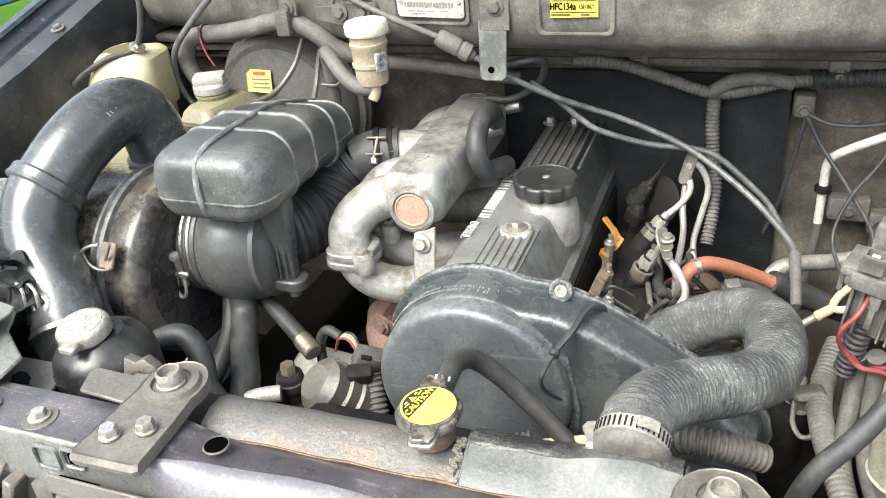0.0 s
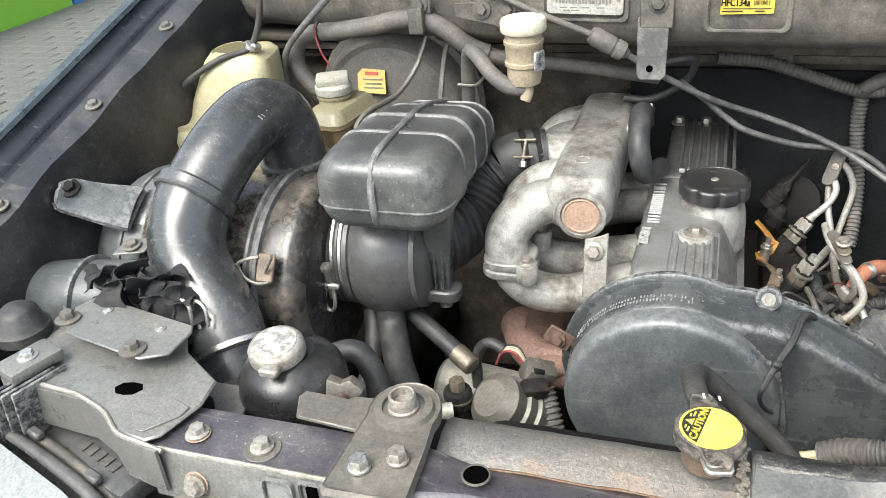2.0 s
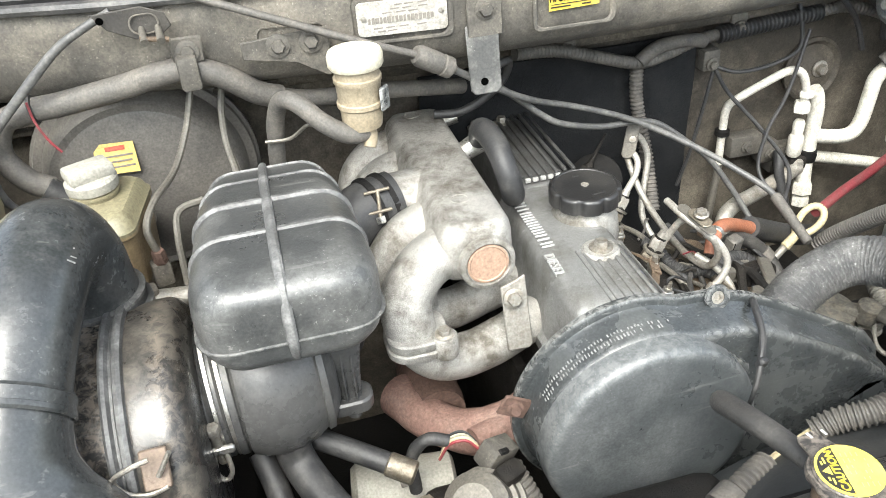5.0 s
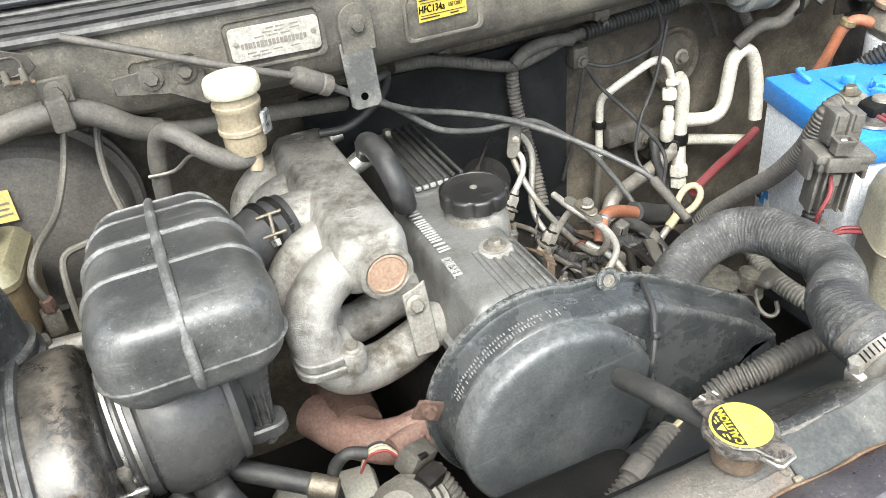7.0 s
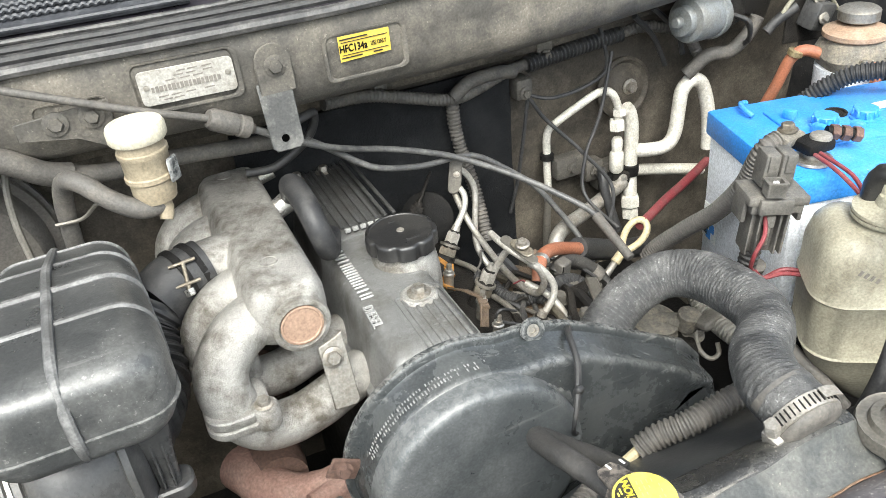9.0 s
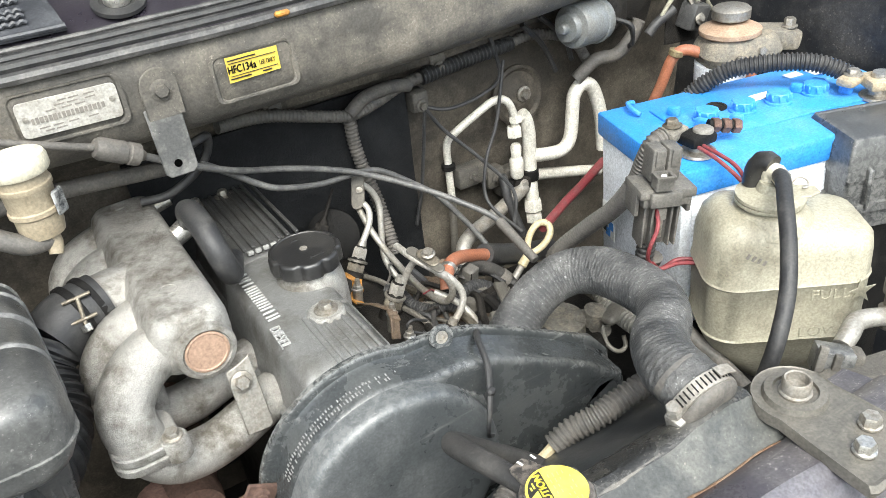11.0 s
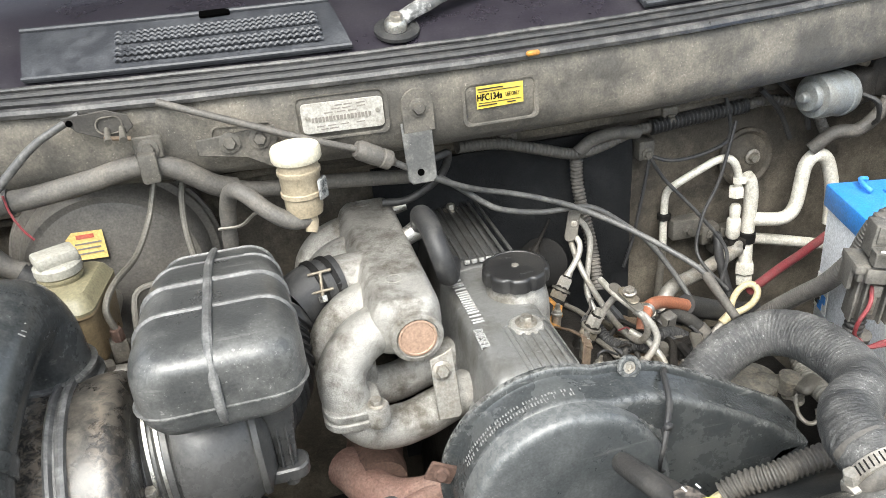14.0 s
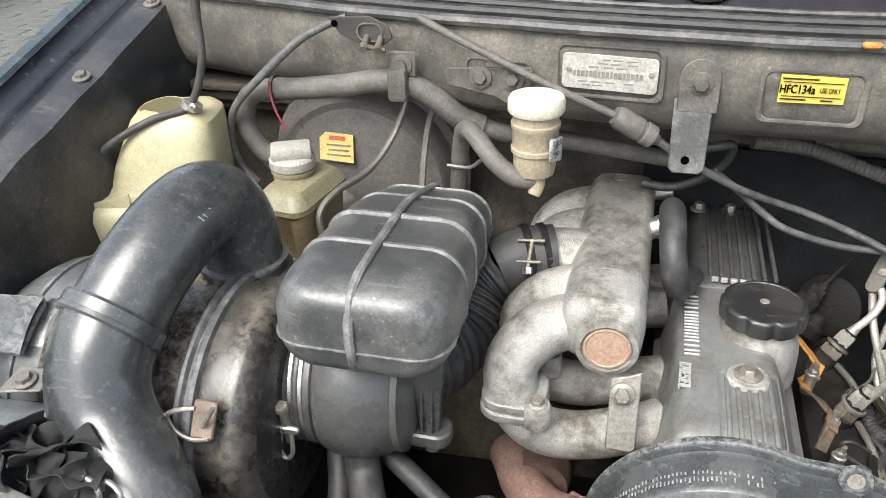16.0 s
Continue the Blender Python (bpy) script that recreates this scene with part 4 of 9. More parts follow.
    for x, y in ((-0.576, 0.02), (-0.482, -0.009)):
        part("bolt", hexagon((x, y, 0.952), (0, 0, 1), 0.012, 0.008, 0.012), "taupe", g)
    part("rubber_stop", lathe([(0.026, 0), (0.026, 0.01), (0.022, 0.014), (0.019, 0.026), (0.012, 0.032), (0, 0.033)], (-0.625, 0.01, 0.934)), "rubber", g, "black rubber bonnet stop")
    c = thing("lamp_clip_stack", "stacked grey plastic clip with a bolt beside the headlamp", "clip", (-0.575, -0.05, 0.88))
    for i in range(4):
        part("leaf", box((-0.585 + 0.008 * i, -0.06 + 0.004 * i, 0.905), (0.003, 0.05, 0.07), 0.001, 1, (0, 12, -20)), "cover", c)
    part("top", box((-0.575, -0.035, 0.944), (0.034, 0.05, 0.012), 0.004, 2, (0, 0, -20)), "greypaint", c)
    part("bolt", hexagon((-0.574, -0.036, 0.95), (0, 0, 1), 0.011, 0.006, 0.009), "bright", c)
    # gearbox-style mounts with a bolt and a bush
    for name, cx, cy, ang, z in (("radiator_mount", -0.227, -0.016, 1, 0.934), ("radiator_mount", 0.214, -0.021, 0, 0.925)):
        slim = 0.88 if cx < 0 else 1.0
        mt = thing(name, "olive-brown steel radiator mounting bracket with bush and bolts", "bracket", (cx, cy - 0.04, z), group="radiator mounts")
        o = [(u * slim, v) for u, v in arc(0, 0, 0.033, -20, 200, 14) + [(-0.034, -0.05), (-0.036, -0.088), (-0.032, -0.091), (0.032, -0.091), (0.036, -0.088), (0.034, -0.04)]]
        bm = slab(o, 0.0035, (0, 0, 0), (1, 0, 0), (0, 1, 0), 0.001, 1)
        bm.transform(pose(cx, cy, z, 0, 0, ang))
        part("plate", bm, "taupe", mt)
        bm = loft([[(u * k, v * k, h) for u, v in o] for k, h in ((1.0, -0.006), (1.02, 0.0), (0.985, 0.0045), (0.955, 0.0036))], False)
        bm.transform(pose(cx, cy, z, 0, 0, ang))
        part("edge_lip", bm, "taupe", mt)
        part("bush_seat", lathe([(0.025, 0), (0.023, 0.005), (0.017, 0.006), (0.0165, 0.003), (0, 0.003)], (cx, cy, z + 0.003)), "taupe", mt)
        part("stud", lathe([(0.0125, 0), (0.0125, 0.003), (0.0112, 0.0045), (0.0108, 0.0135), (0.0096, 0.015), (0.0085, 0.0145), (0.008, 0.007), (0, 0.007)], (cx, cy, z + 0.005), n=24), "staysteel", mt)
        for dx, dy, kind in ((-0.011, -0.066, "bright"), (0.014, -0.053, "steel")):
            q = pose(cx, cy, z, 0, 0, ang) @ V((dx, dy, 0.005))
            part("bolt", hexagon(q, (0, 0, 1), 0.013, 0.009, 0.0085), kind, mt)
    return s


support = build_support()


def build_radiator():
    r = thing("radiator", "radiator with a dusty grey top tank and rusty patches", "radiator", (0, 0.02, 0.5))
    prof = [(-0.036, 0.895), (-0.034, 0.9135), (-0.024, 0.919), (-0.01, 0.9235), (0.004, 0.9235), (0.016, 0.917), (0.026, 0.907), (0.034, 0.885), (0.034, 0.86)]
    def skin(stations):
        return sheet([[(x, y + 0.0015 * noise.noise(V((x * 40, y * 60, 0))), z - dz) for y, z in prof] for x, dz in stations], -0.003)

    part("top_tank", skin([(-0.2 + 0.0115 * i, 0.009) for i in range(20)] + [(0.03, 0.008)]), "tankrust", r, "rust-stained grey tank")
    low = [(-0.0352, 0.8985), (-0.0346, 0.905), (-0.0318, 0.9072), (-0.026, 0.9098), (-0.0205, 0.9122)]
    part("rust_streak", sheet([[(x, y + 0.004 * k * noise.noise(V((x * 22, 3, 0))) - 0.0003, z + 0.0015 * k * noise.noise(V((x * 22, 3, 0))) + 0.0004) for k, (y, z) in zip((0, 0, 0.2, 0.6, 1.0), low)] for x in [-0.13 + 0.006 * i for i in range(27)]], 0.0006), "ruststreak", r, "rusty tan streak along the tank seam")
    # Same black tank: front coloured paler than the top as the lit side.
    front = [(-0.0345, 0.895), (-0.0335, 0.9085), (-0.0295, 0.912), (-0.017, 0.9175), (-0.004, 0.9245)]
    top = [(-0.004, 0.9246), (0.0, 0.9265), (0.0065, 0.9265), (0.015, 0.921), (0.03, 0.909), (0.041, 0.895), (0.043, 0.86)]
    xs = [0.031 + 0.0078 * i for i in range(21)]
    for name, line, m in (("front_face", front, "tankface"), ("top_face", top, "tanktop")):
        part(name, sheet([[(x, y + 0.003 * noise.noise(V((x * 30, 4, 0))) * (z > 0.92), z + 0.0016 * noise.noise(V((x * 45, y * 60, 2))) + (0.013 * math.exp(-((x - 0.152) / 0.034) ** 2) if -0.006 < y < 0.02 else 0.0)) for y, z in line] for x in xs], -0.003), m, r, "glossy black raised tank end")
    part("step_end", slab([(y, z) for y, z in front + top[1:]], 0.003, (0.03, 0, 0), (0, 1, 0), (0, 0, 1), 0.001, 1), "tankface", r)
    part("tank_end", slab([(y, z) for y, z in front + top[1:]], 0.003, (0.187, 0, 0), (0, 1, 0), (0, 0, 1), 0.001, 1), "tankface", r)
    part("core", box((-0.01, 0.018, 0.68), (0.52, 0.05, 0.4), 0.003), "dark", r)
    for i in range(14):
        part("sediment", box((0.0245 + 0.004 * noise.noise(V((i, 0.5, 0))), -0.024 + 0.0019 * i, 0.9125 + 0.0007 * i), (0.006 + 0.003 * abs(noise.noise(V((i * 2.3, 1, 0)))), 0.0045, 0.0045), 0.0015, 1, (25 * noise.noise(V((i, 3, 0))), 12, 70 * noise.noise(V((i, 2, 0))))), "sand", r, "crumbly tan sediment")
    part("weld_spot", box((0.028, -0.031, 0.9115), (0.007, 0.005, 0.003), 0.0014), "sand", r)
    part("neck", lathe([(0.0, -0.005), (0.018, -0.0045), (0.025, -0.002), (0.0275, 0.001), (0.0278, 0.004), (0.0262, 0.006), (0.0256, 0.009), (0.0266, 0.0105), (0.0266, 0.013), (0.0245, 0.016), (0.0245, 0.036)], (0.1508, 0.005, 0.9325), (-0.02, 1, 0.32), 36), "hosegrey", r, "dust-caked hose neck")
    part("cap_neck", lathe([(0.0185, 0), (0.0185, 0.016), (0.0225, 0.018), (0.0225, 0.0205), (0.0, 0.0205)], (0, 0, 0.92), n=32), "brownoil", r)
    cap = part("cap", slab(arc(0, 0, 0.0262, 20, 160, 16) + arc(0, 0, 0.0262, 200, 340, 16), 0.0085, (0, 0, 0.94), (1, 0, 0), (0, 1, 0), 0.003, 2), "black_metal", r, "radiator cap with round yellow caution label")
    o = arc(0, 0, 0.0228, 300, 420, 14) + [(0.0085, 0.034), (0.006, 0.0375), (-0.006, 0.0375), (-0.0085, 0.034)] + arc(0, 0, 0.0228, 120, 240, 14) + [(-0.0085, -0.034), (-0.006, -0.0375), (0.006, -0.0375), (0.0085, -0.034)]
    bm = slab(o, 0.0035, (0, 0, 0.947), (1, 0, 0), (0, 1, 0), 0.001, 1)
    bm.transform(Matrix.Translation((0, 0, 0)) @ pose(0, 0, 0, 0, 0, 12))
    part("top", bm, "black_metal", cap)
    bm = slab([(-0.011, -0.022), (-0.0095, -0.036), (-0.007, -0.0395), (0.007, -0.0395), (0.0095, -0.036), (0.011, -0.022)], 0.0042, (0, 0, 0.9427), (1, 0, 0), (0, 1, 0), 0.001, 1)
    bm.transform(pose(0, 0, 0, 0, 0, 12))
    part("front_ear", bm, "bright", cap, "silver grip ear")
    part("label", lathe([(0.0214, 0), (0.0214, 0.0004), (0, 0.0005)], (0, 0, 0.9507), n=48), "yellow", cap, "round yellow caution label")
    q = pose(0, 0, 0, 0, 0, 77).to_3x3()
    def txt(words, size, u, v, st=1.0):
        return text_mesh(words, size, q @ V((u, v, 0.9516)), q @ V((1, 0, 0)), q @ V((0, 1, 0)), 0.0001, st)
    chord = math.degrees(math.asin(0.0045 / 0.0196))
    part("black_panel", slab(arc(0, 0, 0.0196, chord, 180 - chord, 24), 0.0003, q @ V((0, 0, 0.9512)), q @ V((1, 0, 0)), q @ V((0, 1, 0)), 0), "ink", cap)
    part("wording", bmesh_join(*[txt("CAUTION", 0.0074, d, 0.0081 + d, 1.0) for d in (0.0, 0.0003, -0.0003)]), "yellow", cap)
    part("warning_triangle", slab([(-0.0035, 0.0122), (0.0035, 0.0122), (0, 0.0178)], 0.0002, q @ V((0, 0, 0.9515)), q @ V((1, 0, 0)), q @ V((0, 1, 0)), 0), "yellow", cap)
    for u, v, w in ((-0.0085, 0.0135, 0.005), (0.0085, 0.0135, 0.005), (-0.0065, 0.0158, 0.003), (0.0065, 0.0158, 0.003)):
        part("print_block", box(q @ V((u, v, 0.9516)), (w, 0.0012, 0.0002), 0, 1, (0, 0, 77)), "yellow", cap)
    line_rng = random.Random(6)
    for i in range(5):
        for u in range(6):
            if line_rng.random() < 0.72:
                part("print_line", box(q @ V((-0.0125 + 0.005 * u, 0.0005 - 0.0034 * i, 0.9513)), (line_rng.uniform(0.0018, 0.0038), 0.0006, 0.0002), 0, 1, (0, 0, 77)), "amber", cap)
    part("stripe", box((0.005, 0.033, 0.951), (0.0016, 0.005, 0.0004), 0, 1, (0, 0, 12)), "whitelabel", cap)
    part("stripe", box((-0.013 + 0.007, 0.0335, 0.951), (0.0016, 0.005, 0.0004), 0, 1, (0, 0, 12)), "whitelabel", cap)
    sh = thing("fan_shroud", "dusty dark grey plastic fan shroud behind the radiator", "shroud", (0.02, 0.12, 0.5))
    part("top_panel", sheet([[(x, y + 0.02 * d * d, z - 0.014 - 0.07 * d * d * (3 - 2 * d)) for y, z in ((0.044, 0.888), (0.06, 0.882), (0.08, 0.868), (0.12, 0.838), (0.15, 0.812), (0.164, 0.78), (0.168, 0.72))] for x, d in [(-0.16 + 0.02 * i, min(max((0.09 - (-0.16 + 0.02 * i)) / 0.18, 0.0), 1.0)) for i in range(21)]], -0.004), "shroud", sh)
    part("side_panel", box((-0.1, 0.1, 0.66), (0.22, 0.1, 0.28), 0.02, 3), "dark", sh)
    part("bolt", hexagon((0.17, 0.14, 0.826), (0, 0.6, 1), 0.011, 0.007, 0.009), "steel", sh)


build_radiator()


def build_timing_cover():
    c = thing("timing_belt_cover", "scuffed black plastic timing belt cover with a raised round face", "engine cover", (0.03, 0.2, 0.68))

    def outline(g):
        o = arc(-0.036, 0.812, 0.109 + g, 236, 78, 30)
        o += [(0.01, 0.911 + g), (0.045, 0.909 + g), (0.085, 0.896 + g), (0.13, 0.872 + g), (0.19, 0.835 + g), (0.225 + g, 0.81 + g), (0.245 + g, 0.79), (0.25 + g, 0.765), (0.24 + g, 0.73), (0.19, 0.70 - g), (0.08, 0.69 - g)]
        return o

    rings = [(0.246, 0.004), (0.2445, 0.0065), (0.2385, 0.0065), (0.237, 0.004), (0.236, -0.001), (0.232, -0.003), (0.204, -0.005), (0.199, -0.0065), (0.1965, -0.0095), (0.1957, -0.0135), (0.1955, -0.018), (0.1955, -0.04)]
    part("body", loft([[(u, y, v) for u, v in outline(g)] for y, g in rings]), "cover", c)
    disc = [(0.232, 0.1045), (0.184, 0.103), (0.179, 0.1015), (0.1762, 0.0985), (0.1752, 0.0945), (0.1752, 0.09), (0.1756, 0.07)]
    # Face is toned up for the sky it reflects, besides its dust.
    part("raised_face", lathe([(r, 0.21 - y) for y, r in disc] + [(0, 0.0345)], (-0.036, 0.21, 0.811), (0, -1, 0), 72), "coverface", c, "raised face, greyed by dust and painted sky sheen")
    part("fin", slab([(0.03, 0.89), (0.062, 0.862), (0.075, 0.80), (0.07, 0.74), (0.05, 0.74), (0.056, 0.80), (0.046, 0.85)], 0.006, (0, 0.197, 0), (1, 0, 0), (0, 0, 1), 0.002, 2), "cover", c)
    ear = part("ear", lathe([(0.007, 0), (0.0085, 0.0), (0.0115, 0.0005), (0.0125, 0.003), (0.0115, 0.0055), (0.0085, 0.006), (0.0065, 0.0055), (0.0065, 0.0005)], (0.047, 0.236, 0.912), (-0.05, -1, 0.35), 24), "cover", c)
    part("washer", lathe([(0.0065, 0), (0.0065, 0.003), (0.0035, 0.003), (0.003, 0.001), (0, 0.001)], (0.047, 0.235, 0.912), (-0.05, -1, 0.35), 20), "steel", ear)
    chip = random.Random(3)
    for i in range(44):
        a = radians(152 - 1.75 * i)
        for y, w in ((0.2085, 0.0052), (0.2155, 0.004)):
            if chip.random() < (0.95 if i < 30 else 0.5):
                r = 0.1052 + 0.0004
                part("scuff", box((-0.036 + r * math.cos(a), y + chip.uniform(-0.0008, 0.0008), 0.812 + r * math.sin(a)), (0.0008, w * chip.uniform(0.55, 1.0), chip.uniform(0.0008, 0.0016)), 0.0002, 1, (0, -math.degrees(a), 0)), "scuff", c)
    part("mud_fleck", box((-0.125, 0.19, 0.79), (0.004, 0.006, 0.018), 0.001, 1, (0, 20, 10)), "scuff", c)
    for pts in ([(0.095, 0.245, 0.885), (0.085, 0.232, 0.9), (0.076, 0.216, 0.906), (0.068, 0.19, 0.898), (0.056, 0.17, 0.886), (0.048, 0.16, 0.872), (0.044, 0.158, 0.855), (0.05, 0.168, 0.835), (0.062, 0.18, 0.82)],):
        part("tie_lead", tube(pts, [0.003, 0.0034, 0.0034, 0.0034, 0.003, 0.0022, 0.002, 0.002], 8, 0.004), "rubber", c)
    part("tie_head", box((0.0555, 0.168, 0.885), (0.009, 0.007, 0.012), 0.002, 1, (20, 10, 0)), "rubber", c)
    st = part("side_bracket", box((-0.152, 0.228, 0.842), (0.03, 0.004, 0.022), 0.0015, 1, (0, 30, 0)), "rust", c, "rusty steel tab")
    part("bolt", hexagon((-0.152, 0.225, 0.842), (-0.2, -1, 0.3), 0.01, 0.006, 0.008), "rust", st)
    return c


build_timing_cover()


def build_engine():
    e = thing("engine", "four-cylinder diesel engine with oily iron block", "engine", (0, 0.42, 0.45))
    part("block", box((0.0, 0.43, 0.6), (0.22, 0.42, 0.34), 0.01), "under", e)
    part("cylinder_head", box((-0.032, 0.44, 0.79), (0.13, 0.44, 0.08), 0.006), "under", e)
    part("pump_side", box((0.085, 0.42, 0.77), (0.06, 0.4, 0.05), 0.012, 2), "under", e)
    v = thing("valve_cover", "grey painted aluminium valve cover with ribs and raised lettering", "valve cover", (-0.02, 0.44, 0.84))
    prof = [(-0.1, 0.835), (-0.1, 0.847), (-0.094, 0.852), (-0.089, 0.88), (-0.0855, 0.905), (-0.082, 0.914), (-0.074, 0.919), (-0.05, 0.9205), (-0.02, 0.9205), (-0.006, 0.9195), (0.001, 0.915), (0.0055, 0.906), (0.014, 0.885), (0.022, 0.862), (0.03, 0.857), (0.03, 0.835)]
    ys = [0.246, 0.249, 0.256] + [0.27 + 0.02 * i for i in range(10)] + [0.462, 0.472, 0.48, 0.5, 0.55, 0.6, 0.635, 0.648, 0.656, 0.66]
    rows = []
    for i, y in enumerate(ys):
        k = 0.006 if y > 0.475 else 0.0
        end = (0.012, 0.004)[min(i, 1)] if i < 2 else ((0.014, 0.004)[min(len(ys) - 1 - i, 1)] if i > len(ys) - 3 else 0.0)
        rows.append([(x + (0.014 if y > 0.475 and x < -0.07 else 0), y, z + (k if z > 0.9 else 0) - (end if z > 0.9 else 0)) for x, z in prof])
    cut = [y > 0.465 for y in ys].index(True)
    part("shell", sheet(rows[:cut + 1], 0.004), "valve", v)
    # From the step back the cover has a darker tone.
    part("rear_shell", sheet(rows[cut:], 0.004), "valverear", v, "darker rear half")
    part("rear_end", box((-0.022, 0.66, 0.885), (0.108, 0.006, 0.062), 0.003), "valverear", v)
    for i in range(5):
        part("rib", box((-0.0425 + 0.0088 * i, 0.288, 0.9208), (0.0042, 0.086, 0.0036), 0.0014), "valve", v)
    part("rib_frame", loft([[(-0.025 + u * k, 0.29 + w * k, z) for u, w in round_rect(0.05, 0.096, 0.003, 3)] for k, z in ((1.0, 0.919), (0.995, 0.9222), (0.95, 0.9222), (0.94, 0.919))], False), "valve", v)
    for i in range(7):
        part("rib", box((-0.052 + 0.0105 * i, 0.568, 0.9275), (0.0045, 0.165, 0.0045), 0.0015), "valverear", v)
    for i in range(6):
        part("step_rib", box((-0.0485 + 0.0091 * i, 0.4765, 0.9285), (0.0066, 0.0042, 0.005), 0.001), "letter", v, "bright worn rib end")
    word = text_mesh("DIESEL", 0.0148, (-0.0775, 0.3225, 0.9206), (-0.03, -1, 0), (1, -0.03, 0), 0.0013, 0.84)
    part("raised_lettering", word, "letter", v, "raised aluminium lettering")
    for i in range(10):
        if i in (1, 7, 9):
            part("raised_bar", box((-0.0708, 0.3575 + 0.0104 * i, 0.9207), (0.0138, 0.0022, 0.0026), 0.0008, 1, (0, 0, 2)), "letter", v, "raised name plain bar")
            continue
        for d in (-0.0026, 0.0026):
            part("raised_bar", box((-0.0708, 0.3575 + 0.0104 * i + d, 0.9207), (0.0138, 0.0021, 0.0026), 0.0008, 1, (0, 0, 2)), "letter", v, "raised name plain bar")
    part("filler_neck", lathe([(0.038, -0.04), (0.0375, -0.012), (0.0365, -0.002), (0.035, 0.006), (0.033, 0.013), (0.031, 0.018), (0.03, 0.024), (0.0, 0.024)], (-0.01, 0.407, 0.914), n=40), "alu", v)
    def lobed(r, z, deep):
        return [(-0.01 + r * (1 - deep * max(0, math.cos(9 * g)) ** 2) * math.cos(g), 0.407 + r * (1 - deep * max(0, math.cos(9 * g)) ** 2) * math.sin(g), 0.934 + z) for g in [2 * math.pi * k / 128 for k in range(128)]]

    cap = part("filler_cap", loft([lobed(0.034, 0.0, 0.07), lobed(0.038, 0.001, 0.075), lobed(0.0385, 0.003, 0.075), lobed(0.0385, 0.0145, 0.075), lobed(0.0378, 0.0168, 0.07), lobed(0.0362, 0.018, 0.05), lobed(0.0335, 0.0184, 0.02), lobed(0.0325, 0.0176, 0.0), lobed(0.002, 0.0176, 0.0)]), "oilcap", v, "black scalloped plastic oil filler cap")
    part("centre_dot", lathe([(0.0042, 0), (0.004, 0.0008), (0, 0.001)], (-0.01, 0.407, 0.9518)), "staysteel", cap)
    part("moulded_mark", box((-0.012, 0.428, 0.952), (0.006, 0.003, 0.001), 0.0003), "oilcap", cap)
    part("moulded_mark", box((-0.004, 0.386, 0.952), (0.014, 0.003, 0.001), 0.0003), "oilcap", cap)
    part("bolt_boss", lathe([(0.0205, 0), (0.019, 0.005), (0.0165, 0.007), (0, 0.007)], (-0.025, 0.33, 0.917)), "alu", v)
    part("bolt", hexagon((-0.025, 0.33, 0.9245), (0, 0, 1), 0.0125, 0.008, 0.012), "steel", v)
    for x in (-0.027, -0.062):
        part("bolt", hexagon((x, 0.638, 0.926), (0, 0, 1), 0.011, 0.009, 0.0105), "steel", v)
    part("breather", tube([(-0.097, 0.5, 0.978), (-0.098, 0.488, 0.996), (-0.098, 0.464, 1.003), (-0.097, 0.434, 1.0), (-0.095, 0.414, 0.986), (-0.091, 0.408, 0.966), (-0.086, 0.417, 0.95), (-0.079, 0.44, 0.943), (-0.072, 0.46, 0.94)], [0.0115, 0.0125, 0.013, 0.013, 0.0125, 0.0125, 0.0125, 0.012, 0.0115], 20), "rubber", v, "black rubber breather hose")
    part("breather_union", rod((-0.125, 0.5, 0.962), (-0.094, 0.508, 0.972), 0.0105, 0.0125, 18, 0.001), "bright", v)
    return e, v


engine, valve_cover = build_engine()


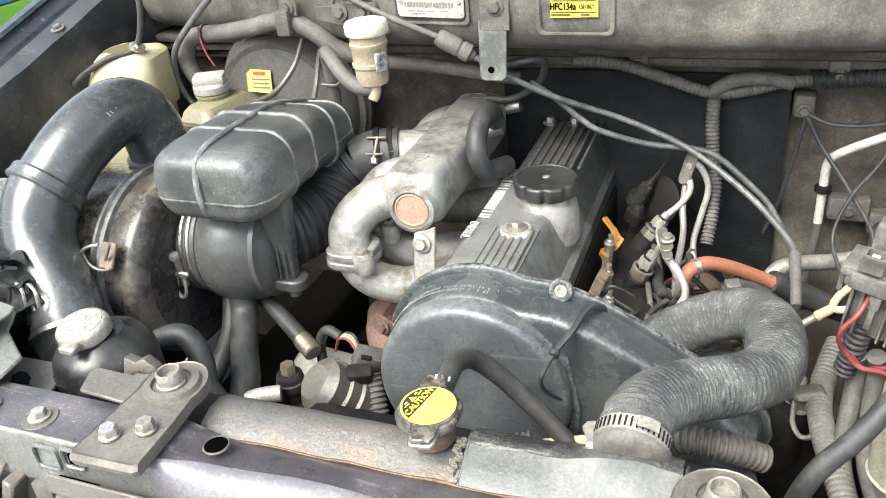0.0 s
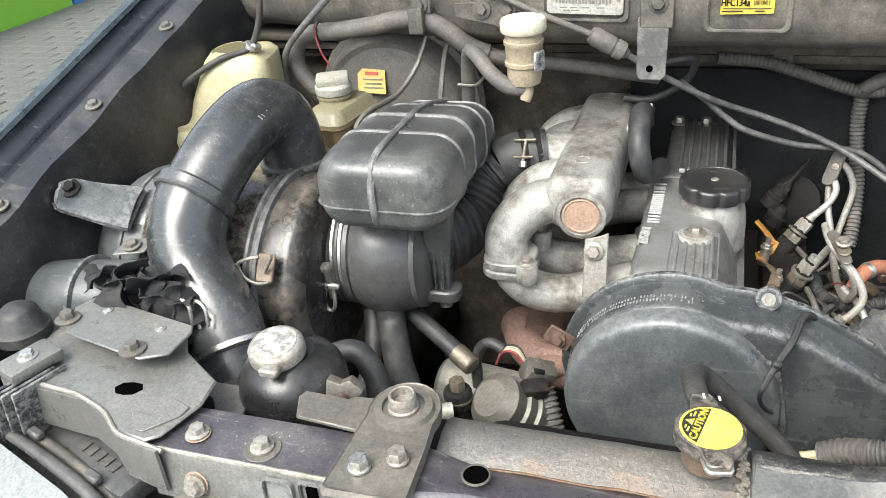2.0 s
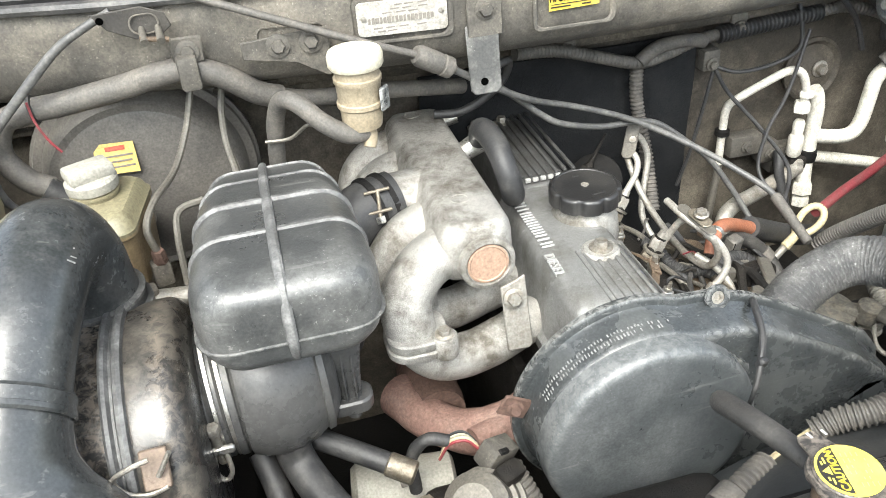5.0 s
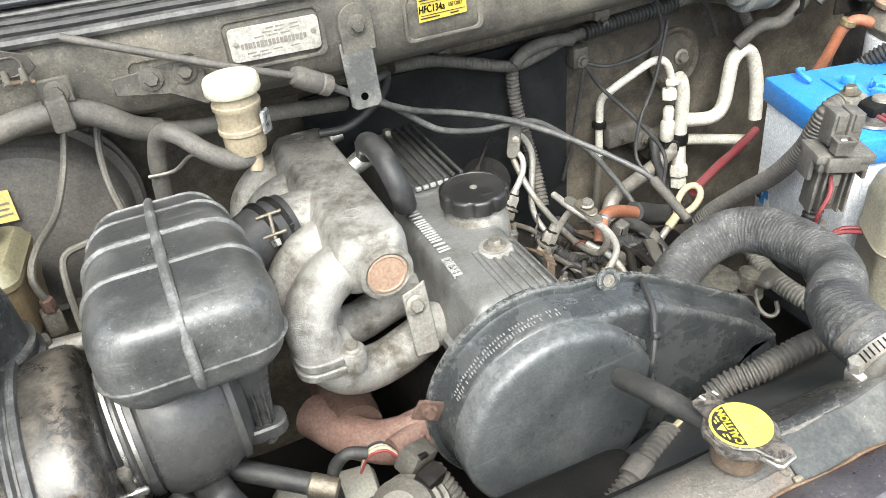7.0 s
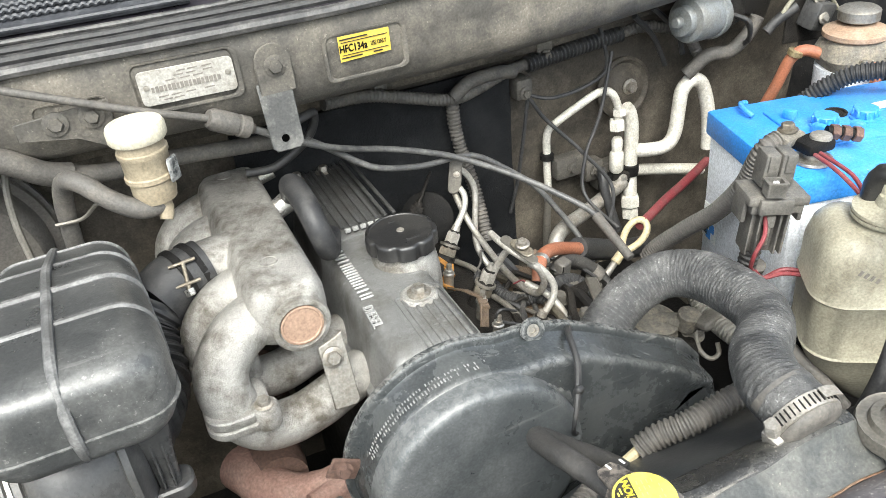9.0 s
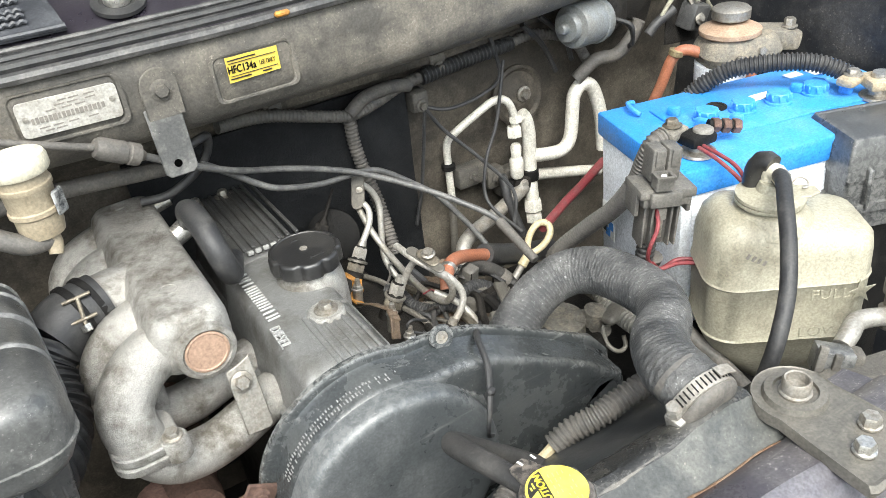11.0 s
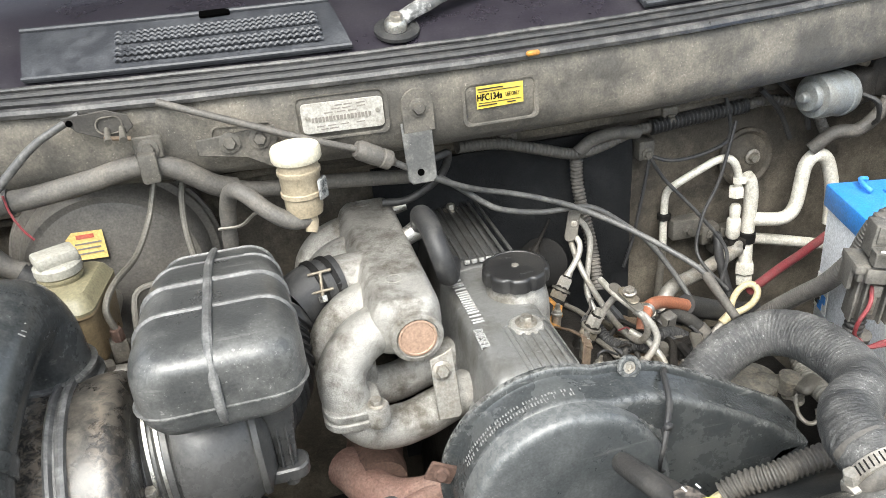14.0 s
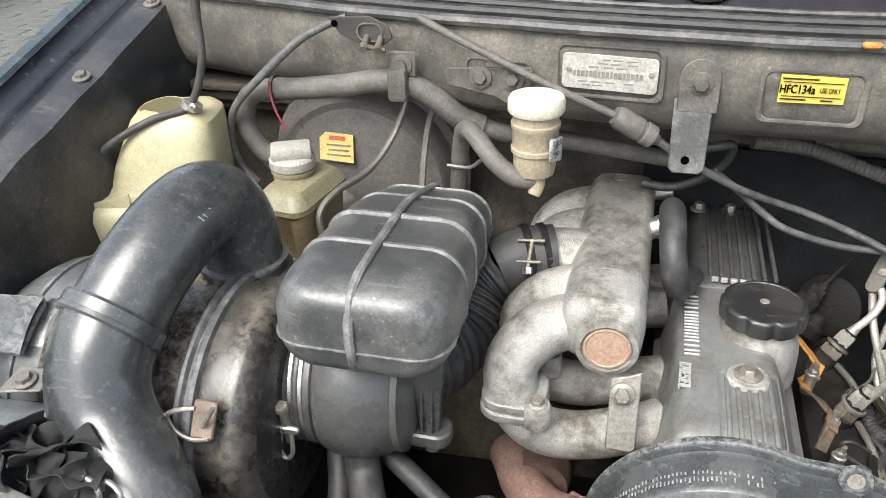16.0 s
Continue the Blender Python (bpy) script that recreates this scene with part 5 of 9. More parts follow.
def build_manifold():
    m = thing("intake_manifold", "cast aluminium intake manifold with four curved runners", "manifold", (-0.17, 0.45, 0.84))
    levels = [(0.915, 0.062, 0.262, 0.018, 0, 0), (0.925, 0.074, 0.28, 0.02, 0, 0), (0.945, 0.077, 0.286, 0.02, 0, 0), (0.962, 0.074, 0.286, 0.02, 0.001, 0), (0.972, 0.067, 0.282, 0.016, 0.002, 0), (0.978, 0.057, 0.274, 0.012, 0.003, 0), (0.9795, 0.048, 0.266, 0.01, 0.003, 0)]
    part("plenum", shaped(levels, (-0.152, 0.468, 0)), "alu", m)
    part("end_plug_rim", lathe([(0.0285, -0.02), (0.0285, 0.004), (0.027, 0.0075), (0.0225, 0.009), (0.0215, 0.006), (0, 0.006)], (-0.145, 0.326, 0.94), (0.03, -1, 0.05), 40), "alu", m)
    part("end_plug", lathe([(0.0205, 0), (0.0205, 0.0012), (0.0185, 0.0018), (0.0175, 0.0008), (0, 0.0012)], (-0.1448, 0.3197, 0.9403), (0.03, -1, 0.05), 32), "copper", m, "copper-coloured core plug")
    for i, y in enumerate((0.352, 0.405, 0.53, 0.585)):
        f = (-0.028, -0.004, 0, 0)[i]
        part("runner", tube([(-0.15, y + 0.012, 0.935), (-0.178, y + 0.004, 0.94), (-0.206, y - 0.004 + f * 0.3, 0.935), (-0.225, y - 0.01 + f * 0.6, 0.917), (-0.228, y - 0.014 + f * 0.9, 0.9), (-0.223, y - 0.014 + f, 0.88)], [0.0265, 0.026, 0.0255, 0.0255, 0.025, 0.024], 24, 0.006, wob=0.012), "alu", m)
        part("lower_runner", tube([(-0.224, y - 0.014 + f, 0.882), (-0.216, y - 0.016 + f, 0.862), (-0.196, y - 0.014 + f, 0.846), (-0.165, y - 0.008 + f, 0.84), (-0.13, y - 0.002 + f, 0.846), (-0.09, y + 0.004 + f * 0.6, 0.85)], 0.0225, 24, 0.006, wob=0.015), "alu", m)
    for y in (0.31, 0.387, 0.516, 0.571):
        for z0, g in ((0.872, 0.002), (0.8825, 0.0)):
            part("flange", shaped([(z0, 0.056 + g, 0.056 + g, 0.02, 0, 0), (z0 + 0.002, 0.059 + g, 0.059 + g, 0.021, 0, 0), (z0 + 0.0085, 0.059 + g, 0.059 + g, 0.021, 0, 0), (z0 + 0.01, 0.056 + g, 0.056 + g, 0.02, 0, 0)], (-0.222, y, 0)), "alu", m)
        part("flange_lug", lathe([(0.0125, 0), (0.0125, 0.02), (0.011, 0.022), (0, 0.022)], (-0.199, y - 0.022, 0.872)), "alu", m)
        part("flange_bolt", hexagon((-0.199, y - 0.022, 0.894), (0, -0.1, 1), 0.0115, 0.007, 0.009), "steel", m)
    stay = part("stay", slab([(-0.012, 0.022), (0.004, 0.026), (0.013, 0.03), (0.014, -0.042), (0.01, -0.046), (-0.012, -0.044)], 0.003, (-0.126, 0.301, 0.899), (1, 0.05, 0), (0, 0.28, 1), 0.001, 1), "staysteel", m, "flat steel stay")
    part("bolt", hexagon((-0.1275, 0.298, 0.910), (0.05, -1, 0.28), 0.0125, 0.006, 0.0105), "steel", stay)
    for y in (0.591, 0.381):
        part("casting_mark", lathe([(0.0092, 0), (0.0092, 0.001), (0.0078, 0.001), (0.0076, 0.0003), (0, 0.0003)], (-0.153, y, 0.9793)), "alu", m)
    part("inlet_elbow", tube([(-0.155, 0.462, 0.945), (-0.19, 0.452, 0.952), (-0.216, 0.444, 0.955)], [0.034, 0.029, 0.0275], 24), "alu", m)
    part("sensor_union", rod((-0.115, 0.605, 0.957), (-0.095, 0.605, 0.962), 0.008), "bright", m)
    # hose coupling with two clamps
    c = thing("inlet_coupling", "black rubber inlet coupling with steel T-bolt clamps", "hose coupling", (-0.24, 0.44, 0.93))
    part("sleeve", tube([(-0.262, 0.425, 0.945), (-0.24, 0.436, 0.953), (-0.208, 0.446, 0.955)], [0.031, 0.0315, 0.031], 28), "rubber", c)
    for t in (-0.222, -0.238):
        part("clamp", lathe([(0.0318, 0), (0.033, 0.001), (0.033, 0.007), (0.0318, 0.008)], (t, 0.4405 + (t + 0.23) * 0.35, 0.9537), (1, 0.38, 0.1), 36), "dark", c)
    part("t_bolt", rod((-0.229, 0.4045, 0.958), (-0.227, 0.421, 0.984), 0.0022, n=12), "nutsteel", c)
    part("t_nut", hexagon((-0.229, 0.4065, 0.961), (0.1, -0.5, -0.85), 0.009, 0.007), "bright", c)
    part("t_bar", rod((-0.243, 0.408, 0.965), (-0.216, 0.408, 0.967), 0.0018), "nutsteel", c)
    part("t_bar", rod((-0.241, 0.42, 0.982), (-0.215, 0.42, 0.984), 0.0018), "nutsteel", c)
    x = thing("exhaust_manifold", "rust-red cast iron exhaust manifold and heat shield", "exhaust manifold", (-0.17, 0.33, 0.74))
    part("branch", tube([(-0.11, 0.29, 0.765), (-0.145, 0.288, 0.755), (-0.18, 0.3, 0.748), (-0.212, 0.335, 0.742), (-0.235, 0.39, 0.735)], [0.027, 0.026, 0.023, 0.024, 0.026], 20, wob=0.05), "rustpink", x)
    part("stub", rod((-0.145, 0.28, 0.766), (-0.183, 0.268, 0.768), 0.0135, 0.0125), "rustpink", x)
    part("collector", tube([(-0.2, 0.34, 0.742), (-0.2, 0.4, 0.735), (-0.19, 0.48, 0.735), (-0.18, 0.54, 0.74)], [0.03, 0.034, 0.034, 0.03], 20, wob=0.06), "rust", x)
    part("stud", rod((-0.112, 0.272, 0.835), (-0.108, 0.256, 0.84), 0.005, n=6), "rust", x)


build_manifold()


def build_air_intake():
    a = thing("air_cleaner", "black enamelled steel air cleaner canister with chipped paint", "air cleaner", (-0.53, 0.27, 0.75))
    c = (-0.62, 0.27, 0.87)
    part("canister", lathe([(0.06, 0), (0.110, 0.0), (0.113, 0.004), (0.113, 0.146), (0.1, 0.147)], c, (1, 0, 0), 64), "liddust", a)
    part("band", lathe([(0.1135, 0.139), (0.1185, 0.14), (0.12, 0.142), (0.1195, 0.145), (0.1155, 0.147), (0.1155, 0.149), (0.1205, 0.151), (0.1215, 0.154), (0.12, 0.157), (0.1135, 0.158)], c, (1, 0, 0), 72), "ribdust", a, "double clamp band round the canister")
    part("lid_barrel", lathe([(0.1, 0.152), (0.1135, 0.153), (0.1145, 0.157), (0.115, 0.17), (0.115, 0.183)], c, (1, 0, 0), 64), "liddust", a, "dusty rim of the canister lid")
    part("lid_bowl", lathe([(0.115, 0.183), (0.1147, 0.189), (0.1125, 0.194), (0.106, 0.199), (0.092, 0.203)], c, (1, 0, 0), 64), "liddust", a, "chipped glossy black lid edge")
    part("lid_face", lathe([(0.092, 0.203), (0.07, 0.205), (0.0, 0.205)], c, (1, 0, 0), 64), "black_metal", a)
    part("end_cap", lathe([(0.0, 0), (0.06, 0.0), (0.09, 0.012), (0.105, 0.035), (0.1125, 0.05), (0.1125, 0.06), (0.115, 0.061), (0.115, 0.064), (0.1125, 0.065), (0.1125, 0.1), (0.1, 0.102)], (-0.705, 0.27, 0.87), (1, 0, 0), 48), "coverface", a, "grey plastic end cap")
    clip = part("clip", box((-0.446, 0.161, 0.937), (0.02, 0.004, 0.03), 0.0012, 1, (-35, 0, 0)), "clipbrown", a, "rusty brown clip plate")
    part("clip_wire", tube([(-0.447, 0.154, 0.954), (-0.459, 0.152, 0.952), (-0.474, 0.154, 0.942), (-0.468, 0.152, 0.928), (-0.454, 0.152, 0.922), (-0.439, 0.152, 0.926)], 0.002, 8, 0.003), "steel", clip)
    part("clip_wire", tube([(-0.474, 0.154, 0.942), (-0.494, 0.148, 0.941), (-0.514, 0.148, 0.942)], 0.002, 8, 0.003), "steel", clip)
    part("clip_wire", tube([(-0.444, 0.154, 0.936), (-0.432, 0.155, 0.956)], 0.002, 8, 0.003), "steel", clip)
    ax = (1, 0.06, 0.02)
    part("outlet_dome", lathe([(0.061, 0), (0.064, 0.003), (0.064, 0.008), (0.0605, 0.011), (0.064, 0.014), (0.064, 0.019), (0.061, 0.022), (0.0655, 0.025), (0.0655, 0.031), (0.063, 0.0325), (0.068, 0.035), (0.0725, 0.045), (0.0755, 0.06), (0.0745, 0.076), (0.069, 0.092), (0.063, 0.102), (0.0655, 0.1035), (0.0645, 0.109), (0.059, 0.1105), (0.052, 0.114), (0.042, 0.119), (0.0, 0.12)], (-0.425, 0.292, 0.889), ax, 56), "dome", a, "grey plastic outlet dome")
    for x in (-0.413, -0.4035):
        part("clamp", lathe([(0.0615, 0), (0.0655, 0.0006), (0.0655, 0.0036), (0.0615, 0.0042)], (x, 0.2925, 0.8922), ax, 56), "bright", a)
    scr = part("clamp_screw", rod((-0.411, 0.228, 0.862), (-0.411, 0.222, 0.902), 0.0042), "steel", a)
    part("screw_plate", box((-0.411, 0.222, 0.88), (0.026, 0.006, 0.008), 0.002, 1, (-10, 0, 0)), "bright", scr)
    part("screw_loop", tube([(-0.416, 0.222, 0.876), (-0.417, 0.218, 0.858), (-0.411, 0.217, 0.85), (-0.405, 0.218, 0.858), (-0.406, 0.222, 0.876)], 0.0022, 8, 0.003), "steel", scr)
    part("screw_head", hexagon((-0.411, 0.2215, 0.902), (0, -0.15, 1), 0.011, 0.007), "steel", scr)
    part("bellows", tube([(-0.335, 0.312, 0.895), (-0.318, 0.326, 0.895), (-0.305, 0.348, 0.897), (-0.292, 0.375, 0.902), (-0.28, 0.41, 0.928), (-0.262, 0.425, 0.944)], [0.046, 0.047, 0.046, 0.043, 0.038, 0.033, 0.03], 28, rib=0.011, depth=0.1), "rubber", a, "ribbed black rubber bellows hose")
    arm_rows = [(-0.692, 0.156, 0.997, 0.17, 1.008), (-0.69, 0.155, 0.99, 0.183, 1.008), (-0.686, 0.16, 0.984, 0.189, 1.006), (-0.675, 0.166, 0.977, 0.196, 1.0), (-0.66, 0.171, 0.969, 0.204, 0.994), (-0.645, 0.177, 0.961, 0.215, 0.988), (-0.63, 0.184, 0.954, 0.226, 0.982)]
    arm = part("mount_arm", sheet([[(x, y0 + (y1 - y0) * k / 6, z0 + (z1 - z0) * k / 6 + 0.005 * math.sin(math.pi * k / 6)) for k in range(7)] for x, y0, z0, y1, z1 in arm_rows], 0.007), "coverface", a, "grey plastic mounting arm")
    part("arm_lip", tube([(x, y1, z1 + 0.001) for x, y0, z0, y1, z1 in arm_rows] + [(-0.628, 0.205, 0.971), (-0.63, 0.184, 0.954)], 0.0026, 8), "cover", arm)
    part("arm_rim", tube([(x, y0, z0) for x, y0, z0, y1, z1 in arm_rows], 0.0026, 8), "cover", arm)
    part("arm_foot", box((-0.625, 0.222, 0.955), (0.02, 0.05, 0.03), 0.006, 2, (30, 0, 0)), "cover", arm)
    part("bolt", hexagon((-0.683, 0.174, 1.006), (0.25, -0.5, 1), 0.013, 0.006, 0.012), "dark", arm)
    tab = part("mount_tab", slab([(-0.02, -0.014), (0.02, -0.01), (0.024, 0.012), (-0.016, 0.014)], 0.003, (-0.608, 0.162, 0.945), (1, 0, 0.1), (0, 1, 0.25), 0.001, 1), "greypaint", a)
    part("bolt", hexagon((-0.606, 0.158, 0.95), (0, -0.2, 1), 0.012, 0.006, 0.01), "taupe", tab)
    part("outlet_neck", lathe([(0.044, -0.05), (0.044, 0.0), (0.046, 0.001), (0.046, 0.008), (0.043, 0.01), (0.043, 0.018), (0.0455, 0.02), (0.0455, 0.026), (0.041, 0.028), (0.041, 0.036), (0.0425, 0.037), (0.0425, 0.04), (0.039, 0.041)], (-0.489, 0.333, 0.944), (-0.02, 0.0, 1), 40), "plastic", a)
    d = thing("intake_duct", "glossy black plastic intake duct elbow", "duct", (-0.5, 0.2, 0.85))
    part("upper_elbow", tube([(-0.49, 0.333, 0.98), (-0.4915, 0.333, 1.0), (-0.493, 0.33, 1.021), (-0.497, 0.318, 1.043), (-0.502, 0.296, 1.053), (-0.508, 0.264, 1.049), (-0.517, 0.224, 1.031), (-0.528, 0.182, 1.0)], [0.0375, 0.038, 0.0385, 0.039, 0.039, 0.039, 0.039, 0.0395], 40), "duct", d)
    part("lower_elbow", tube([(-0.527, 0.19, 1.005), (-0.5305, 0.171, 0.987), (-0.5295, 0.154, 0.964), (-0.517, 0.139, 0.94), (-0.493, 0.122, 0.919), (-0.469, 0.103, 0.895), (-0.45, 0.08, 0.86), (-0.437, 0.058, 0.82)], [0.0412, 0.0408, 0.0402, 0.0398, 0.039, 0.0385, 0.038, 0.038], 40), "duct", d)
    dirn = V((-0.011, -0.042, -0.03)).normalized()
    part("collar", lathe([(0.038, 0), (0.0425, 0.001), (0.0432, 0.003), (0.0438, 0.0035), (0.0438, 0.0125), (0.0448, 0.013), (0.0452, 0.0165), (0.0435, 0.0185), (0.040, 0.018)], V((-0.526, 0.193, 1.008)), dirn, 44), "duct", d)
    latch = loft([[(u * g, v * g, h) for u, v in round_rect(0.028, 0.017, 0.002, 3)] for g, h in ((1.0, 0.0), (1.0, 0.004), (0.8, 0.0045), (0.66, 0.0045), (0.6, 0.0))], False)
    latch.transform(pose(-0.533, 0.1895, 1.0335, 52, -12, -8))
    part("latch", latch, "duct", d, "square moulded latch frame")
    part("latch_tongue", box((-0.5335, 0.1885, 1.0355), (0.013, 0.004, 0.004), 0.001, 1, (52, -12, -8)), "duct", d)
    part("moulded_loop", tube([(-0.5135, 0.152, 1.0125), (-0.5115, 0.166, 1.0265), (-0.509, 0.173, 1.0325), (-0.5065, 0.1725, 1.0315), (-0.507, 0.166, 1.025), (-0.5095, 0.153, 1.0115)], 0.0014, 6, 0.003), "duct", d)
    part("white_tab", slab([(0, 0), (0.008, 0), (0.004, 0.009)], 0.001, (-0.496, 0.19, 1.004), (0.6, 0.6, -0.5), (0, 0.5, 0.8), 0), "scuff", d)
    for i in range(9):
        y = 0.252 + 0.0046 * i
        part("chalk_mark", box((-0.4745 + 0.0012 * (i % 2), y, 1.0665 + 0.12 * (y - 0.252)), (0.006 - 0.0015 * (i % 3), 0.0012, 0.0008), 0, 1, (6, 48, 20 + 25 * (i % 4))), "scuff", d)
    cl = part("hose_clip", lathe([(0.0395, 0), (0.041, 0.001), (0.041, 0.006), (0.0395, 0.007)], (-0.449, 0.084, 0.884), (-0.5, 0.5, 0.7), 40), "bright", d, "wire spring hose clip")
    for dx in (-0.012, 0.006):
        part("clip_ear", tube([(-0.48 + dx, 0.072, 0.918), (-0.488 + dx, 0.078, 0.935), (-0.48 + dx, 0.076, 0.948), (-0.468 + dx, 0.072, 0.944), (-0.466 + dx, 0.068, 0.926)], 0.0021, 8, 0.003), "bright", cl)
    part("lower_boot", tube([(-0.455, 0.05, 0.868), (-0.44, 0.04, 0.84), (-0.435, 0.03, 0.80)], [0.042, 0.05, 0.055], 28), "rubber", d)
    s = thing("snorkel", "grey plastic air snorkel tube at the fender", "air snorkel", (-0.63, 0.11, 0.86))
    part("tube", tube([(-0.56, 0.12, 0.905), (-0.6, 0.118, 0.905), (-0.65, 0.114, 0.905), (-0.7, 0.11, 0.9)], [0.044, 0.044, 0.043, 0.041], 32), "coverface", s)
    part("flange", lathe([(0.044, 0), (0.048, 0.002), (0.048, 0.006), (0.044, 0.008)], (-0.64, 0.115, 0.905), (1, 0.05, 0), 36), "coverface", s)
    # rag
    fold_rng = random.Random(41)
    folds = []
    for i in range(12):
        th = 2 * math.pi * i / 12 + fold_rng.uniform(-0.3, 0.3)
        ring_r = (0.004, 0.02, 0.036)[i % 3]
        c = V((-0.54 + 1.3 * ring_r * math.cos(th), 0.085 + 0.8 * ring_r * math.sin(th), 0.945 - 0.4 * ring_r + fold_rng.uniform(-0.004, 0.006)))
        u = V((math.cos(th + 1.2), math.sin(th + 1.2), fold_rng.uniform(-0.5, 0.5))).normalized()
        out = V((math.cos(th) * 0.7, math.sin(th) * 0.7 - 0.35, 0.85)).normalized()
        w = out.cross(u).normalized()
        ph, size = fold_rng.uniform(0, 6), fold_rng.uniform(0.026, 0.042)
        rows = []
        for g in range(21):
            s1 = -1 + g / 10
            row = []
            for h in range(17):
                t1 = -1 + h / 8
                lift = 0.36 * math.sin(2.2 * s1 + 1.0 * t1 + ph) + 0.3 * t1 * t1 * math.sin(1.5 * s1 + ph * 2) + 0.16 * abs(math.sin(3.1 * s1 - 2.0 * t1 + ph)) + 0.22 * noise.noise(V((s1 * 1.8, t1 * 1.8, i)))
                edge = 1 + 0.2 * noise.noise(V((s1 * 2.5, t1 * 2.5, i + 9)))
                row.append(c + size * (u * (s1 * edge) + w * (0.75 * t1 * edge) + out * lift))
            rows.append(row)
        folds.append(sheet(rows, 0.0011))
    rag = thing("crumpled_rag", "crumpled black cloth rag tucked beside the duct", "rag", (-0.538, 0.083, 0.91))
    for fold in folds:
        part("fold", fold, "cloth", rag)
    return a, d


air_cleaner, intake_duct = build_air_intake()


def build_resonator():
    r = thing("air_resonator", "dusty black plastic resonator box with white scuffed ribs", "resonator", (-0.331, 0.33, 0.92))

    def middle(y):
        return 1.0045 - 0.03 * max(0.0, y - 0.35) / 0.11

    def wide(y):
        return 0.146 - 0.028 * max(0.0, y - 0.25) / 0.21

    def ring(y, k, g=0.0):
        return [(-0.331 + u * k, y, middle(y) + v * k) for u, v in round_rect(wide(y) + g, 0.082 + g, 0.03, 7)]

    prof = [(0.2005, 0.6), (0.2025, 0.74), (0.207, 0.85), (0.215, 0.93), (0.228, 0.98), (0.245, 1.0), (0.30, 1.0), (0.36, 1.0), (0.40, 0.995), (0.43, 0.98), (0.446, 0.955), (0.456, 0.91), (0.462, 0.84), (0.465, 0.7)]
    part("body", loft([ring(y, k) for y, k in prof]), "plastic", r, angle=50)
    for y in (0.279, 0.33, 0.39):
        part("rib", loft([ring(y - 0.004, 0.99), ring(y - 0.0016, 1.0, 0.003), ring(y + 0.0016, 1.0, 0.003), ring(y + 0.004, 0.99)]), "ribdust", r, "chalky white rib")
    part("rib", loft([ring(0.438, 0.955), ring(0.4395, 0.965, 0.004), ring(0.4425, 0.955, 0.004), ring(0.444, 0.945)]), "plastic", r)
    line = [(0.222, middle(0.22) - 0.0385), (0.2065, 0.975), (0.2025, 0.985), (0.2, 1.0), (0.2005, 1.015), (0.2035, 1.026), (0.209, 1.037)]
    line += [(y, middle(y) + 0.041 * k) for y, k in prof[4:]]
    part("centre_rib", tube([(-0.333, y, z) for y, z in line], 0.0042, 10, 0.006, squash=1.2), "ribdust", r)
    seam = loft([[(-0.331 + u * wide(0.3325 + v) / 0.134, 0.3325 + v, z - 0.012 * max(0.0, v - 0.03) / 0.1) for u, v in round_rect(0.135 + g, 0.266 + g, 0.03)] for g, z in ((-0.003, 0.9905), (0.0012, 0.9915), (0.0012, 0.9928), (-0.003, 0.9938))])
    part("seam", seam, "plastic", r)
    leg = part("leg", loft([[(-0.294 + u * k, 0.276 + v * k + dy, z - 0.002) for u, v in round_rect(0.026, 0.02, 0.004, 3)] for k, z, dy in ((0.7, 0.858, 0.0), (0.75, 0.87, 0.0), (0.95, 0.9, 0.0), (1.5, 0.972, -0.004))]), "dome", r)
    part("flute", box((-0.2985, 0.2655, 0.898), (0.003, 0.004, 0.07), 0.001, 1, (-3, 0, 0)), "dome", leg)
    part("flute", box((-0.2895, 0.2655, 0.898), (0.003, 0.004, 0.07), 0.001, 1, (-3, 0, 0)), "dome", leg)
    part("foot", shaped([(0.850, 0.052, 0.03, 0.012, 0, 0), (0.852, 0.054, 0.032, 0.013, 0, 0), (0.862, 0.054, 0.032, 0.013, 0, 0), (0.864, 0.05, 0.028, 0.012, 0, 0)], (-0.301, 0.277, -0.004)), "dome", r)
    part("foot_pin", rod((-0.293, 0.276, 0.834), (-0.293, 0.276, 0.848), 0.007), "dome", r)


build_resonator()


